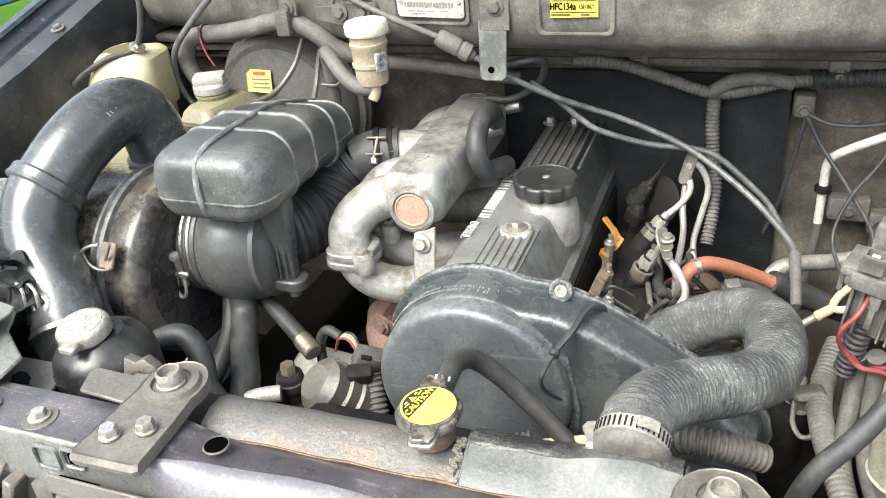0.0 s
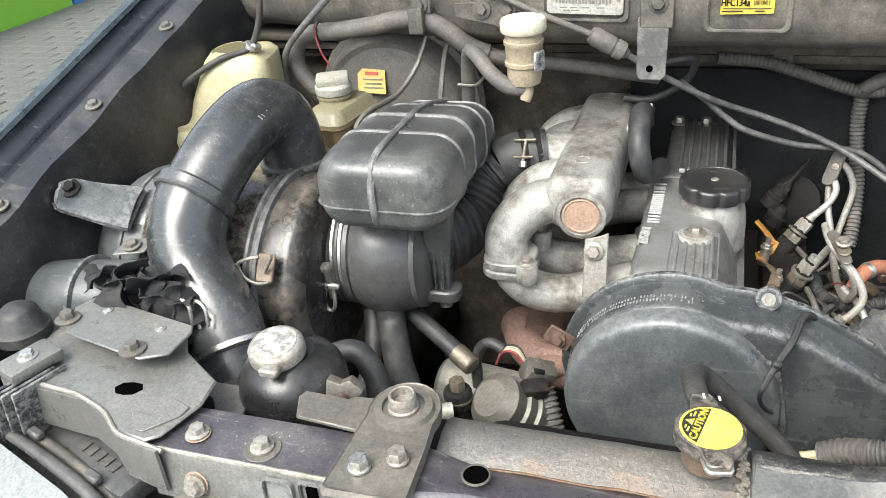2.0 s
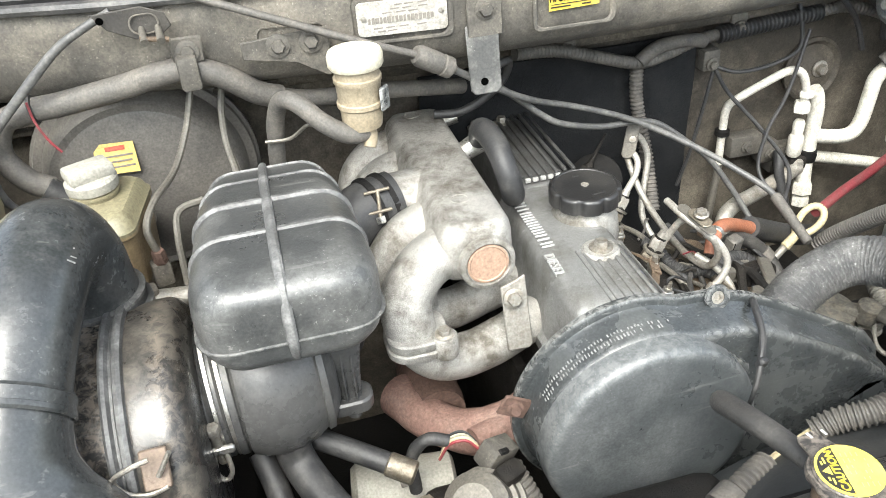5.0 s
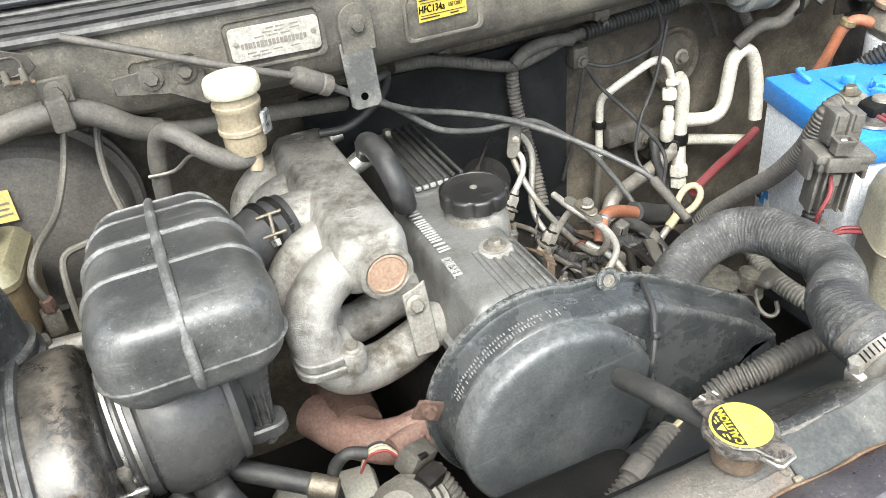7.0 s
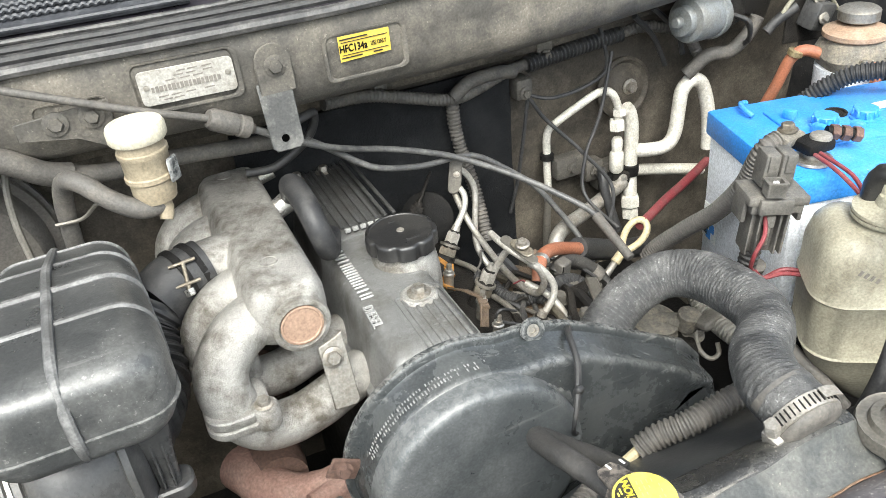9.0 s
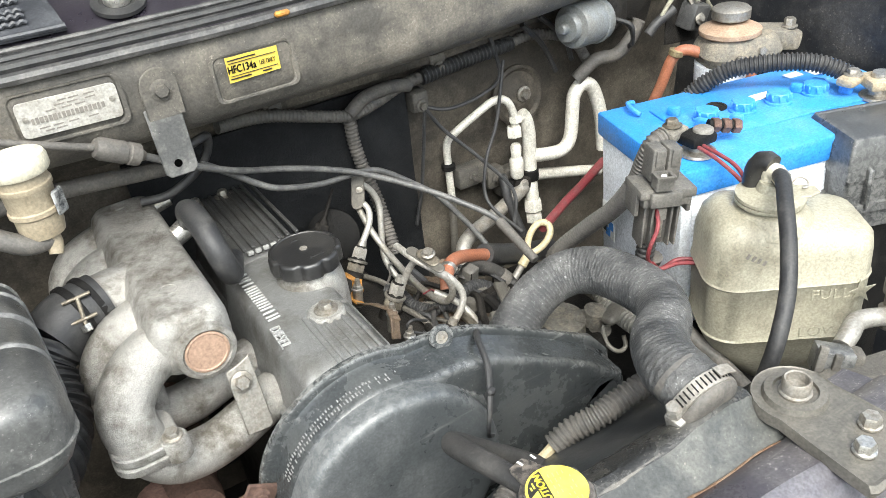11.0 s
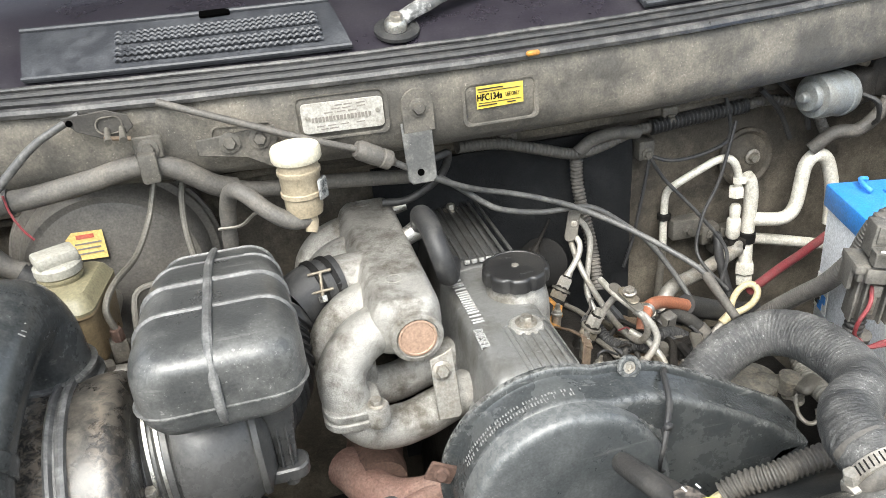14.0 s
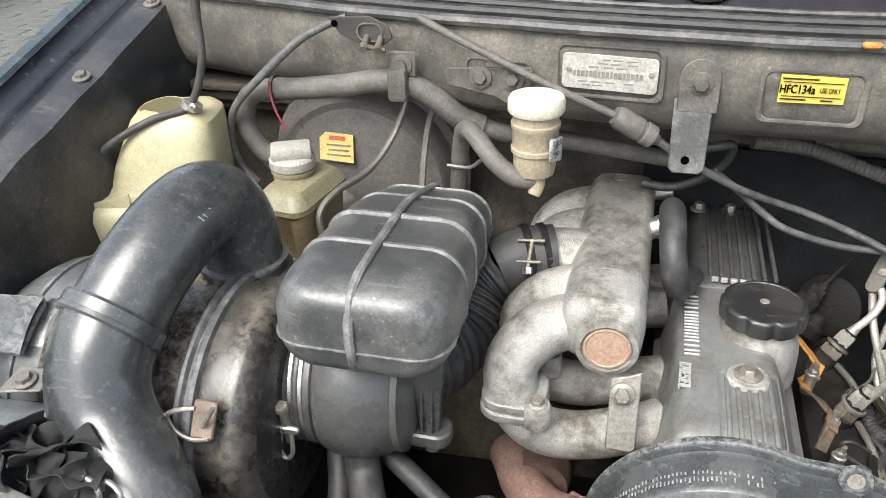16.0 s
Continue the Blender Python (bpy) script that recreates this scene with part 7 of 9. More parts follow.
    h = thing("battery_cable_sleeve", "black corrugated sleeve over the battery cable", "cable sleeve", (0.6, 0.4, 0.95))
    part("sleeve", tube([(0.532, 0.424, 0.93), (0.55, 0.403, 0.961), (0.564, 0.388, 0.977), (0.581, 0.369, 0.99), (0.612, 0.333, 0.998), (0.643, 0.299, 0.997), (0.665, 0.273, 0.985), (0.673, 0.265, 0.977)], 0.0116, 16, rib=0.0052), "rubber", h)
    e = thing("earth_cable", "black corrugated earth cable beside the battery", "cable sleeve", (0.36, 0.3, 0.85))
    part("sleeve", tube([(0.392, 0.3, 0.982), (0.377, 0.302, 0.976), (0.373, 0.31, 0.955), (0.373, 0.325, 0.92), (0.376, 0.365, 0.867), (0.377, 0.41, 0.823), (0.372, 0.46, 0.771), (0.363, 0.48, 0.743)], 0.0115, 16, rib=0.0048, depth=0.14), "hosegrey", e)
    for a, c in ((0.0, "redwire"), (0.007, "dullred")):
        part("lead", tube([(0.405 + a, 0.262, 0.976), (0.404 + a * 1.2, 0.239, 0.973), (0.403 + a * 1.5, 0.217, 0.967), (0.402 + a * 0.6, 0.196, 0.958), (0.402, 0.185, 0.945)], 0.0023, 8), c, e)
    k = thing("fuse_link_block", "dusty grey fusible link block on the battery clamp", "fuse holder", (0.325, 0.237, 0.9))
    hold = pose(0.326, 0.24, 0.968, 0, 6, -20)

    def kb(name, c, sz, bev, m="fusegrey", seg=2, label=""):
        bm = box(c, sz, bev, seg)
        bm.transform(hold)
        return part(name, bm, m, k, label)

    for dx in (-0.0085, 0.0085):
        kb("cover", (dx, 0.002, 0.026), (0.0155, 0.024, 0.036), 0.0025)
        kb("cover_ridge", (dx, -0.0105, 0.034), (0.009, 0.003, 0.018), 0.001)
    cup = loft([[(u * g, w * g, h) for u, w in round_rect(0.019, 0.015, 0.002, 3)] for g, h in ((1, -0.012), (1, 0.0), (1.1, 0.001), (1.1, 0.003), (0.72, 0.003), (0.7, -0.006))])
    cup.transform(hold @ Matrix.Translation((-0.008, -0.022, 0.02)))
    part("cup", cup, "fusegrey", k, "open square fuse cup")
    kb("fuse", (-0.008, -0.022, 0.0195), (0.006, 0.003, 0.006), 0.0008, "whitelabel", 1)
    kb("flange", (0, -0.003, 0.0), (0.062, 0.042, 0.01), 0.002)
    kb("flange_step", (0, -0.004, -0.009), (0.052, 0.036, 0.012), 0.002)
    kb("front_lip", (-0.004, -0.026, -0.004), (0.034, 0.006, 0.016), 0.0015)
    for dx in (-0.029, 0.029):
        kb("side_lug", (dx, -0.002, -0.012), (0.005, 0.026, 0.03), 0.0015)
    kb("lower_body", (0, 0.004, -0.04), (0.036, 0.02, 0.056), 0.003)
    for dx in (-0.018, -0.009, 0.012, 0.019):
        kb("side_rib", (dx, -0.008, -0.042), (0.0028, 0.012, 0.05), 0.0008, seg=1)
    kb("terminal_nut", (0.001, -0.01, -0.028), (0.01, 0.01, 0.014), 0.002, "staysteel")
    kb("terminal_barrel", (0.001, -0.01, -0.046), (0.006, 0.006, 0.022), 0.0015, "steel")
    part("sleeve", tube([(0.318, 0.245, 0.91), (0.314, 0.246, 0.885), (0.31, 0.25, 0.85)], 0.0105, 12, rib=0.006), "rubber", k)
    for i in range(2):
        part("taped_lead", tube([(0.318 + 0.016 * i, 0.25, 0.87), (0.322 + 0.016 * i, 0.262, 0.84), (0.318 + 0.017 * i, 0.235, 0.815), (0.312 + 0.02 * i, 0.194, 0.798), (0.318 + 0.022 * i, 0.16, 0.78), (0.335 + 0.02 * i, 0.13, 0.75)], 0.0085, 12), "hosegrey", k, "dusty taped lead")
    part("red_wire", tube([(0.316, 0.232, 0.945), (0.308, 0.222, 0.931), (0.2976, 0.2209, 0.9142), (0.298, 0.225, 0.898), (0.3048, 0.2295, 0.8857), (0.3178, 0.2274, 0.872), (0.3361, 0.217, 0.877), (0.356, 0.203, 0.873), (0.372, 0.196, 0.852)], 0.0023, 8), "redwire", k)
    part("dark_wire", tube([(0.311, 0.231, 0.881), (0.322, 0.23, 0.869), (0.339, 0.221, 0.879), (0.358, 0.208, 0.874), (0.374, 0.2, 0.85)], 0.0024, 8), "dullred", k)
    t = thing("battery_tray", "dark steel battery tray", "tray", (0.52, 0.3, 0.7))
    part("plate", bx((0.175, 0.1, 0.728), (0.38, 0.22, 0.012), 0.003), "dark", t)
    part("post", bx((0.175, 0.1, 0.6), (0.1, 0.1, 0.25), 0.01), "dark", t)
    # coolant overflow tank
    c = thing("coolant_tank", "yellowed plastic coolant overflow tank with dirt stains", "tank", (0.42, 0.15, 0.76))
    lv = [(0.735, 0.07, 0.04, 0.015, 0.01, 0), (0.75, 0.1, 0.06, 0.024, 0.008, 0), (0.772, 0.132, 0.08, 0.03, 0.005, 0), (0.792, 0.153, 0.096, 0.034, 0.002, 0), (0.8125, 0.165, 0.104, 0.032, 0, 0), (0.8145, 0.168, 0.107, 0.033, 0, 0), (0.8165, 0.165, 0.104, 0.032, 0, 0), (0.8785, 0.167, 0.106, 0.032, 0, 0), (0.8805, 0.170, 0.109, 0.033, 0, 0), (0.8825, 0.167, 0.106, 0.032, 0, 0), (0.914, 0.164, 0.104, 0.03, 0, 0), (0.929, 0.157, 0.098, 0.028, 0.002, 0), (0.938, 0.142, 0.086, 0.026, 0.003, 0), (0.942, 0.12, 0.068, 0.022, 0.003, 0)]
    bm = shaped(lv, (0, 0, 0))
    for v in bm.verts:
        if v.co.z > 0.9:
            v.co.z += 0.012 * (v.co.z - 0.9) / 0.04 * min(max(-v.co.x / 0.07, -0.6), 1.0)
        v.co.y += 0.002 * noise.noise(V((v.co.x * 25, v.co.z * 25, 4)))
    turn = pose(0.414, 0.153, 0, 0, 0, -32)
    bm.transform(turn)
    part("body", bm, "coolant", c)
    part("shoulder", lathe([(0.046, -0.008), (0.043, 0.0), (0.036, 0.008), (0.031, 0.011), (0.0, 0.011)], (0.396, 0.158, 0.942), n=36), "coolant", c)
    part("neck", lathe([(0.029, 0), (0.029, 0.006), (0.034, 0.0075), (0.034, 0.0105), (0.027, 0.0115)], (0.396, 0.158, 0.95), n=36), "coolant", c)
    part("cap", lathe([(0.03, 0), (0.034, 0.001), (0.034, 0.004), (0.026, 0.006), (0.015, 0.009), (0.0125, 0.018), (0, 0.019)], (0.396, 0.158, 0.96), (0.04, -0.04, 1), 40), "coolant", c)
    part("cap_lug", slab([(0.0, -0.012), (0.034, -0.013), (0.046, -0.006), (0.046, 0.006), (0.034, 0.012), (0.0, 0.012)], 0.003, (0.398, 0.158, 0.961), (0.85, -0.52, 0), (0.52, 0.85, 0), 0.001, 1), "coolant", c)
    part("hose_union", tube([(0.397, 0.162, 0.976), (0.397, 0.16, 0.99), (0.396, 0.15, 0.987), (0.396, 0.143, 0.981)], [0.0085, 0.009, 0.009, 0.0085], 14), "creamcap", c)
    part("boot", tube([(0.396, 0.178, 0.968), (0.396, 0.176, 0.985), (0.397, 0.169, 0.996), (0.397, 0.159, 0.995)], [0.0125, 0.0125, 0.0118, 0.010], 20), "oilcap", c, "black rubber elbow")
    part("wire_loop", tube([(0.42, 0.155, 0.965), (0.428, 0.152, 0.973), (0.434, 0.146, 0.97), (0.43, 0.141, 0.966), (0.424, 0.143, 0.966)], 0.0011, 6, 0.003), "steel", c)
    over = [(0.397, 0.152, 0.987), (0.38, 0.134, 0.994), (0.349, 0.105, 0.989), (0.324, 0.079, 0.97), (0.3, 0.057, 0.942), (0.274, 0.042, 0.913), (0.262, 0.042, 0.875), (0.256, 0.05, 0.835)]
    part("hose", tube(over, 0.0076, 14), "rubber", c, "black rubber overflow hose")
    part("hose_collar", lathe([(0.0084, 0), (0.0092, 0.001), (0.0092, 0.007), (0.0084, 0.008)], over[0], (0.05, -0.75, -0.6), 20), "rubber", c)
    d = turn.to_3x3()
    for word, z, u in (("FULL", 0.868, 0.036), ("LOW", 0.822, 0.03)):
        p = turn @ V((u, -0.0525, z))
        part("moulded_word", text_mesh(word, 0.017, p, d @ V((1, 0, 0)), (0, 0, 1), 0.0011, 1.1), "coolant", c)
    part("moulded_arrow", slab([(-0.014, 0), (-0.004, 0.005), (-0.003, 0.016), (0.003, 0.006), (0.014, 0.008), (0.005, -0.001), (0.009, -0.012), (0.0, -0.005), (-0.009, -0.009), (-0.005, -0.002)], 0.0012, turn @ V((0.066, -0.0515, 0.868)), d @ V((1, 0, 0)), (0, 0, 1), 0.0004, 1), "coolant", c)
    for q in range(4):
        part("print_bar", box(turn @ V((-0.05 + 0.0055 * q, -0.0525, 0.922 - 0.003 * q)), (0.003, 0.0008, 0.006), 0, 1, (0, 30, -32)), "engraved", c)
    # fuse box
    f = thing("fuse_box", "black plastic fuse box with ribbed sides beside the battery", "fuse box", (0.62, 0.17, 0.85))
    part("lid", shaped([(0.925, 0.15, 0.1, 0.004, 0, 0), (0.958, 0.146, 0.096, 0.004, 0, 0), (0.969, 0.136, 0.086, 0.004, 0, 0), (0.972, 0.134, 0.084, 0.004, 0, 0), (0.9725, 0.126, 0.076, 0.004, 0, 0), (0.9705, 0.124, 0.074, 0.004, 0, 0)], (0.626, 0.186, -0.006), (0, 0, -22)), "plastic", f)
    part("box", shaped([(0.86, 0.14, 0.095, 0.008, 0, 0), (0.925, 0.145, 0.098, 0.008, 0, 0)], (0.626, 0.186, -0.006), (0, 0, -22)), "plastic", f)
    part("skirt", shaped([(0.885, 0.16, 0.108, 0.008, 0, 0), (0.895, 0.16, 0.108, 0.008, 0, 0)], (0.626, 0.186, -0.006), (0, 0, -22)), "plastic", f)
    for u in (-0.05, -0.02, 0.01):
        p = V((0.626, 0.186, 0.909)) + pose(0, 0, 0, 0, 0, -22).to_3x3() @ V((u, -0.052, 0))
        part("rib", box(p, (0.006, 0.01, 0.05), 0.002, 1, (0, 0, -22)), "plastic", f)
    p = V((0.626, 0.186, 0.892)) + pose(0, 0, 0, 0, 0, -22).to_3x3() @ V((0.012, -0.05, 0))
    part("label", box(p, (0.018, 0.012, 0.012), 0.001, 1, (0, 0, -22)), "yellow", f)
    part("post", box((0.626, 0.186, 0.675), (0.06, 0.05, 0.37), 0.006), "dark", f)
    # lamp plug beside the tank
    r = thing("lamp_plug", "dusty dark grey lamp connector plug with a pale elbow pipe", "connector", (0.335, 0.025, 0.84))
    tilt = pose(0.335, 0.027, 0.867, -10, 10, -42)

    def pb(name, c, sz, bev, m="dusty", label=""):
        bm = box(c, sz, bev, 2)
        bm.transform(tilt)
        return part(name, bm, m, r, label)

    pb("plug", (0, 0, 0), (0.034, 0.024, 0.026), 0.003, "plastic")
    pb("latch", (-0.014, -0.013, 0.004), (0.008, 0.006, 0.03), 0.0015, "fusegrey")
    pb("latch", (0.0, -0.013, 0.002), (0.007, 0.006, 0.022), 0.0015)
    pb("socket", (0.02, 0.002, 0.002), (0.012, 0.02, 0.022), 0.003)
    part("pipe", tube([(0.352, 0.03, 0.872), (0.368, 0.034, 0.877), (0.386, 0.04, 0.878), (0.406, 0.034, 0.877), (0.425, 0.03, 0.87)], [0.009, 0.0095, 0.0095, 0.009, 0.009], 14), "staysteel", r, "pale elbow pipe")
    part("fitting", lathe([(0.013, 0), (0.015, 0.003), (0.015, 0.02), (0.011, 0.023), (0.011, 0.034), (0.0135, 0.036), (0.0135, 0.05), (0.008, 0.054), (0, 0.054)], (0.43, 0.03, 0.856), (0.15, 0.1, 1), 20), "dusty", r)
    p = thing("lamp_bracket", "flat dusty grey steel bracket behind the radiator mount", "bracket", (0.35, -0.015, 0.87))
    part("plate", slab([(0.262, -0.02), (0.29, 0.016), (0.318, 0.023), (0.42, -0.004), (0.45, -0.03), (0.43, -0.045), (0.30, -0.03)], 0.004, (0, 0, 0.8635), (1, 0, 0), (0, 1, 0), 0.001, 1), "dusty", p)
    part("edge", sheet([[(x, y, z) for x, y in ((0.29, 0.017), (0.318, 0.0245), (0.42, -0.003))] for z in (0.866, 0.85, 0.82)], 0.003), "dusty", p)


build_battery()


def build_cooling():
    h = thing("radiator_hose", "thick S-shaped braided rubber radiator hose", "hose", (0.22, 0.2, 0.8))
    path = [(0.102, 0.235, 0.81), (0.121, 0.253, 0.835), (0.175, 0.272, 0.868), (0.215, 0.267, 0.889), (0.239, 0.239, 0.9), (0.246, 0.197, 0.905), (0.24, 0.152, 0.91), (0.215, 0.118, 0.919), (0.18, 0.088, 0.929), (0.157, 0.054, 0.938), (0.1505, 0.026, 0.9405), (0.15, 0.008, 0.935)]
    part("hose", tube(path, [0.025, 0.025, 0.025, 0.0245, 0.0245, 0.0255, 0.0255, 0.0245, 0.0245, 0.025, 0.0255, 0.0258], 90, rib=0.0046, depth=0.017, weave=0.011), "hose", h)
    cc, ax = V((0.1503, 0.0195, 0.9395)), V((-0.05, -1, -0.3))
    cl = part("worm_clamp", lathe([(0.0262, 0), (0.0276, 0.0008), (0.0276, 0.0125), (0.0262, 0.0132)], cc, ax, 44), "staysteel", h, "stainless worm-drive hose clamp")
    part("clamp_housing", box((0.1268, 0.0135, 0.924), (0.013, 0.017, 0.027), 0.003, 2, (6, -20, 5)), "staysteel", cl)
    part("clamp_screw", hexagon((0.1228, 0.0135, 0.9365), (-0.3, 0, 1), 0.0115, 0.01), "staysteel", cl)
    part("screw_end", rod((0.131, 0.0135, 0.912), (0.133, 0.0135, 0.904), 0.0035), "staysteel", cl)
    part("clamp_tail", sheet([[(0.1545 + 0.0075 * k, 0.0115 - dy - 0.0006 * k, 0.9665 - 0.26 * (dy - 0.006) + 0.0006 * k - 0.0011 * k * k) for dy in (0.002, 0.0105)] for k in range(3)], 0.0009), "staysteel", cl)
    for i in range(42):
        bm = box((0.0276, 0, 0.0066), (0.0012, 0.0012, 0.0082), 0)
        bm.transform(axis_pose(cc, ax) @ pose(0, 0, 0, 0, 0, 8.57 * i + 3 * noise.noise(V((i, 0, 0)))))
        part("clamp_slot", bm, "dark", cl)
    part("thermostat_housing", box((0.115, 0.27, 0.80), (0.07, 0.06, 0.06), 0.015, 3), "staysteel", h)
    # alternator and brackets under the hose
    a = thing("pump_bracket", "dusty brown cast bracket with nuts under the hose", "bracket", (0.22, 0.28, 0.76))
    part("disc", lathe([(0.027, 0), (0.03, 0.004), (0.03, 0.009), (0.024, 0.011), (0.024, 0.016), (0.029, 0.018), (0.029, 0.023), (0.018, 0.026), (0, 0.027)], (0.238, 0.304, 0.778), (0.05, -0.1, 1), 32), "sand", a)
    part("disc_foot", box((0.242, 0.292, 0.768), (0.05, 0.03, 0.022), 0.005, 2, (0, 5, -30)), "brownoil", a)
    part("arm", box((0.262, 0.285, 0.801), (0.056, 0.018, 0.014), 0.006, 3, (0, -4, -40)), "sand", a)
    part("arm_end", box((0.285, 0.264, 0.806), (0.032, 0.02, 0.012), 0.006, 3, (0, -8, 15)), "taupe", a)
    part("arm_hub", lathe([(0.012, -0.014), (0.013, -0.012), (0.013, 0.006), (0.009, 0.009), (0, 0.009)], (0.27, 0.279, 0.805), (0.1, -0.2, 1), 20), "sand", a)
    part("nut", hexagon((0.279, 0.28, 0.778), (0.1, -0.3, 1), 0.018, 0.016, 0.0135), "staysteel", a)
    part("clip", tube([(0.275, 0.272, 0.79), (0.274, 0.262, 0.77), (0.282, 0.252, 0.76), (0.292, 0.25, 0.764), (0.294, 0.256, 0.775)], 0.0028, 8, 0.004), "staysteel", a)
    part("body", lathe([(0.05, 0), (0.055, 0.01), (0.055, 0.08), (0.05, 0.09), (0, 0.09)], (0.235, 0.3, 0.69), (0.1, 0.1, 1), 32), "under", a)
    w = thing("shroud_wiring", "taped and corrugated wiring across the fan shroud", "wiring", (0.1, 0.12, 0.8))
    part("corrugated_sleeve", tube([(0.245, 0.13, 0.835), (0.215, 0.12, 0.85), (0.188, 0.119, 0.852), (0.163, 0.122, 0.845), (0.141, 0.124, 0.839), (0.118, 0.134, 0.827), (0.1, 0.138, 0.815)], 0.0125, 16, rib=0.0055), "hosegrey", w)
    part("bare_wires", tube([(0.103, 0.138, 0.817), (0.07, 0.13, 0.812), (0.04, 0.12, 0.81)], 0.005, 8), "beige", w)
    part("corrugated_sleeve", tube([(0.043, 0.121, 0.811), (0.02, 0.112, 0.808), (-0.01, 0.1, 0.8), (-0.05, 0.088, 0.788), (-0.1, 0.075, 0.775)], 0.013, 16, rib=0.0055), "hosegrey", w)
    part("joint_sleeve", rod((0.004, 0.106, 0.804), (-0.014, 0.099, 0.799), 0.0155), "hosegrey", w)
    part("drain_hose", tube([(-0.003, 0.026, 0.93), (-0.0095, 0.06, 0.925), (-0.0145, 0.094, 0.9165), (-0.011, 0.124, 0.9), (0.0045, 0.137, 0.879), (0.03, 0.14, 0.852), (0.064, 0.135, 0.822), (0.1, 0.12, 0.79)], [0.008, 0.009, 0.0095, 0.0095, 0.009, 0.009, 0.009, 0.009], 14), "hosedark", w, "dusty black rubber hose from the radiator cap")
    k = thing("side_sleeves", "pale corrugated wiring sleeves beside the radiator hose", "wiring", (0.3, 0.18, 0.7))
    part("sleeve", tube([(0.312, 0.335, 0.82), (0.304, 0.31, 0.81), (0.298, 0.285, 0.802), (0.295, 0.25, 0.8), (0.299, 0.21, 0.798), (0.308, 0.175, 0.79), (0.318, 0.14, 0.775), (0.328, 0.11, 0.75)], 0.0118, 16, rib=0.005), "palesleeve", k, "pale corrugated sleeve")
    part("sleeve", tube([(0.27, 0.125, 0.775), (0.24, 0.1, 0.775), (0.2, 0.085, 0.78), (0.16, 0.08, 0.79)], 0.0125, 14, rib=0.0055), "hosegrey", k)


build_cooling()


def build_injection():
    n = thing("injector_set", "four diesel injectors with glow plugs and bus bar", "injectors", (0.07, 0.4, 0.8))
    for x, y, z, ax in ((0.093, 0.543, 0.812, (0.55, 0.25, 0.75)), (0.095, 0.445, 0.81, (0.4, -0.05, 0.9)), (0.122, 0.372, 0.775, (0.4, 0.0, 0.9))):
        o, ax = V((x, y, z)), V(ax).normalized()
        inj = part("injector", lathe([(0.013, -0.03), (0.013, -0.006), (0.0105, -0.004), (0.0105, 0.012), (0.0078, 0.016), (0.0078, 0.03)], o, ax, 16), "under", n)
        part("nut", hexagon(o - ax * 0.004, ax, 0.0215, 0.011), "nutsteel", inj)
        part("washer", lathe([(0.0135, 0), (0.0135, 0.003), (0.008, 0.004)], o + ax * 0.008, ax, 18), "taupe", inj)
        part("line_nut", hexagon(o + ax * 0.013, ax, 0.0172, 0.015), "staysteel", inj)
        part("line_sleeve", rod(o + ax * 0.027, o + ax * 0.037, 0.0062, 0.0052, 12), "staysteel", inj)
    for x, y, z in ((0.056, 0.452, 0.842), (0.066, 0.385, 0.84), (0.072, 0.36, 0.82)):
        g = part("glow_plug", lathe([(0.006, -0.02), (0.006, 0.004), (0.0032, 0.005), (0.0032, 0.016), (0, 0.017)], (x, y, z), (0.12, 0, 1), 12), "steel", n)
        part("nut", hexagon((x, y, z + 0.003), (0.12, 0, 1), 0.0095, 0.006, 0.007), "bright", g)
    bar = [(0.046, 0.484, 0.862), (0.057, 0.478, 0.852), (0.065, 0.47, 0.844), (0.06, 0.46, 0.838), (0.051, 0.455, 0.832), (0.052, 0.44, 0.834), (0.06, 0.415, 0.843), (0.066, 0.385, 0.85), (0.063, 0.37, 0.848), (0.056, 0.358, 0.832)]
    for i, (a, b) in enumerate(zip(bar, bar[1:])):
        a, b = V(a), V(b)
        d = (b - a).normalized()
        w = d.cross(V((0.5, 0.1, 0.85))).normalized()
        e = (b - a).length / 2 + 0.003
        part("bus_bar", slab([(-e, -0.0064), (e, -0.0064), (e, 0.0064), (-e, 0.0064)], 0.0026, (a + b) / 2, d, w, 0.0006, 1), "orange" if i < 5 else "brownoil", n, "orange painted bus bar" if i < 5 else "oily brown bus bar")
    p = thing("injection_pump", "oily brown fuel injection pump", "fuel pump", (0.16, 0.36, 0.7))
    part("body", box((0.175, 0.37, 0.735), (0.1, 0.14, 0.1), 0.02, 3), "brownoil", p)
    part("head", lathe([(0.035, 0), (0.035, 0.03), (0.028, 0.034), (0.024, 0.05), (0, 0.052)], (0.165, 0.46, 0.755), (0, 1, 0.1), 24), "brownoil", p)
    part("lever", box((0.215, 0.38, 0.8), (0.016, 0.06, 0.006), 0.002, 1, (0, 10, -20)), "taupe", p)
    for x, y, z in ((0.15, 0.33, 0.79), (0.18, 0.35, 0.795), (0.175, 0.40, 0.79), (0.205, 0.42, 0.785), (0.233, 0.41, 0.775)):
        part("nut", hexagon((x, y, z), (0.1, -0.1, 1), 0.015, 0.012, 0.012), "taupe", p)
    part("bracket", box((0.21, 0.4, 0.785), (0.05, 0.02, 0.03), 0.004, 2, (0, 20, 30)), "under", p)
    part("cover_block", box((0.195, 0.34, 0.785), (0.03, 0.04, 0.03), 0.005, 2, (0, 0, 20)), "under", p)
    l = thing("injector_lines", "pale steel injector lines with clamp", "fuel lines", (0.13, 0.42, 0.8))
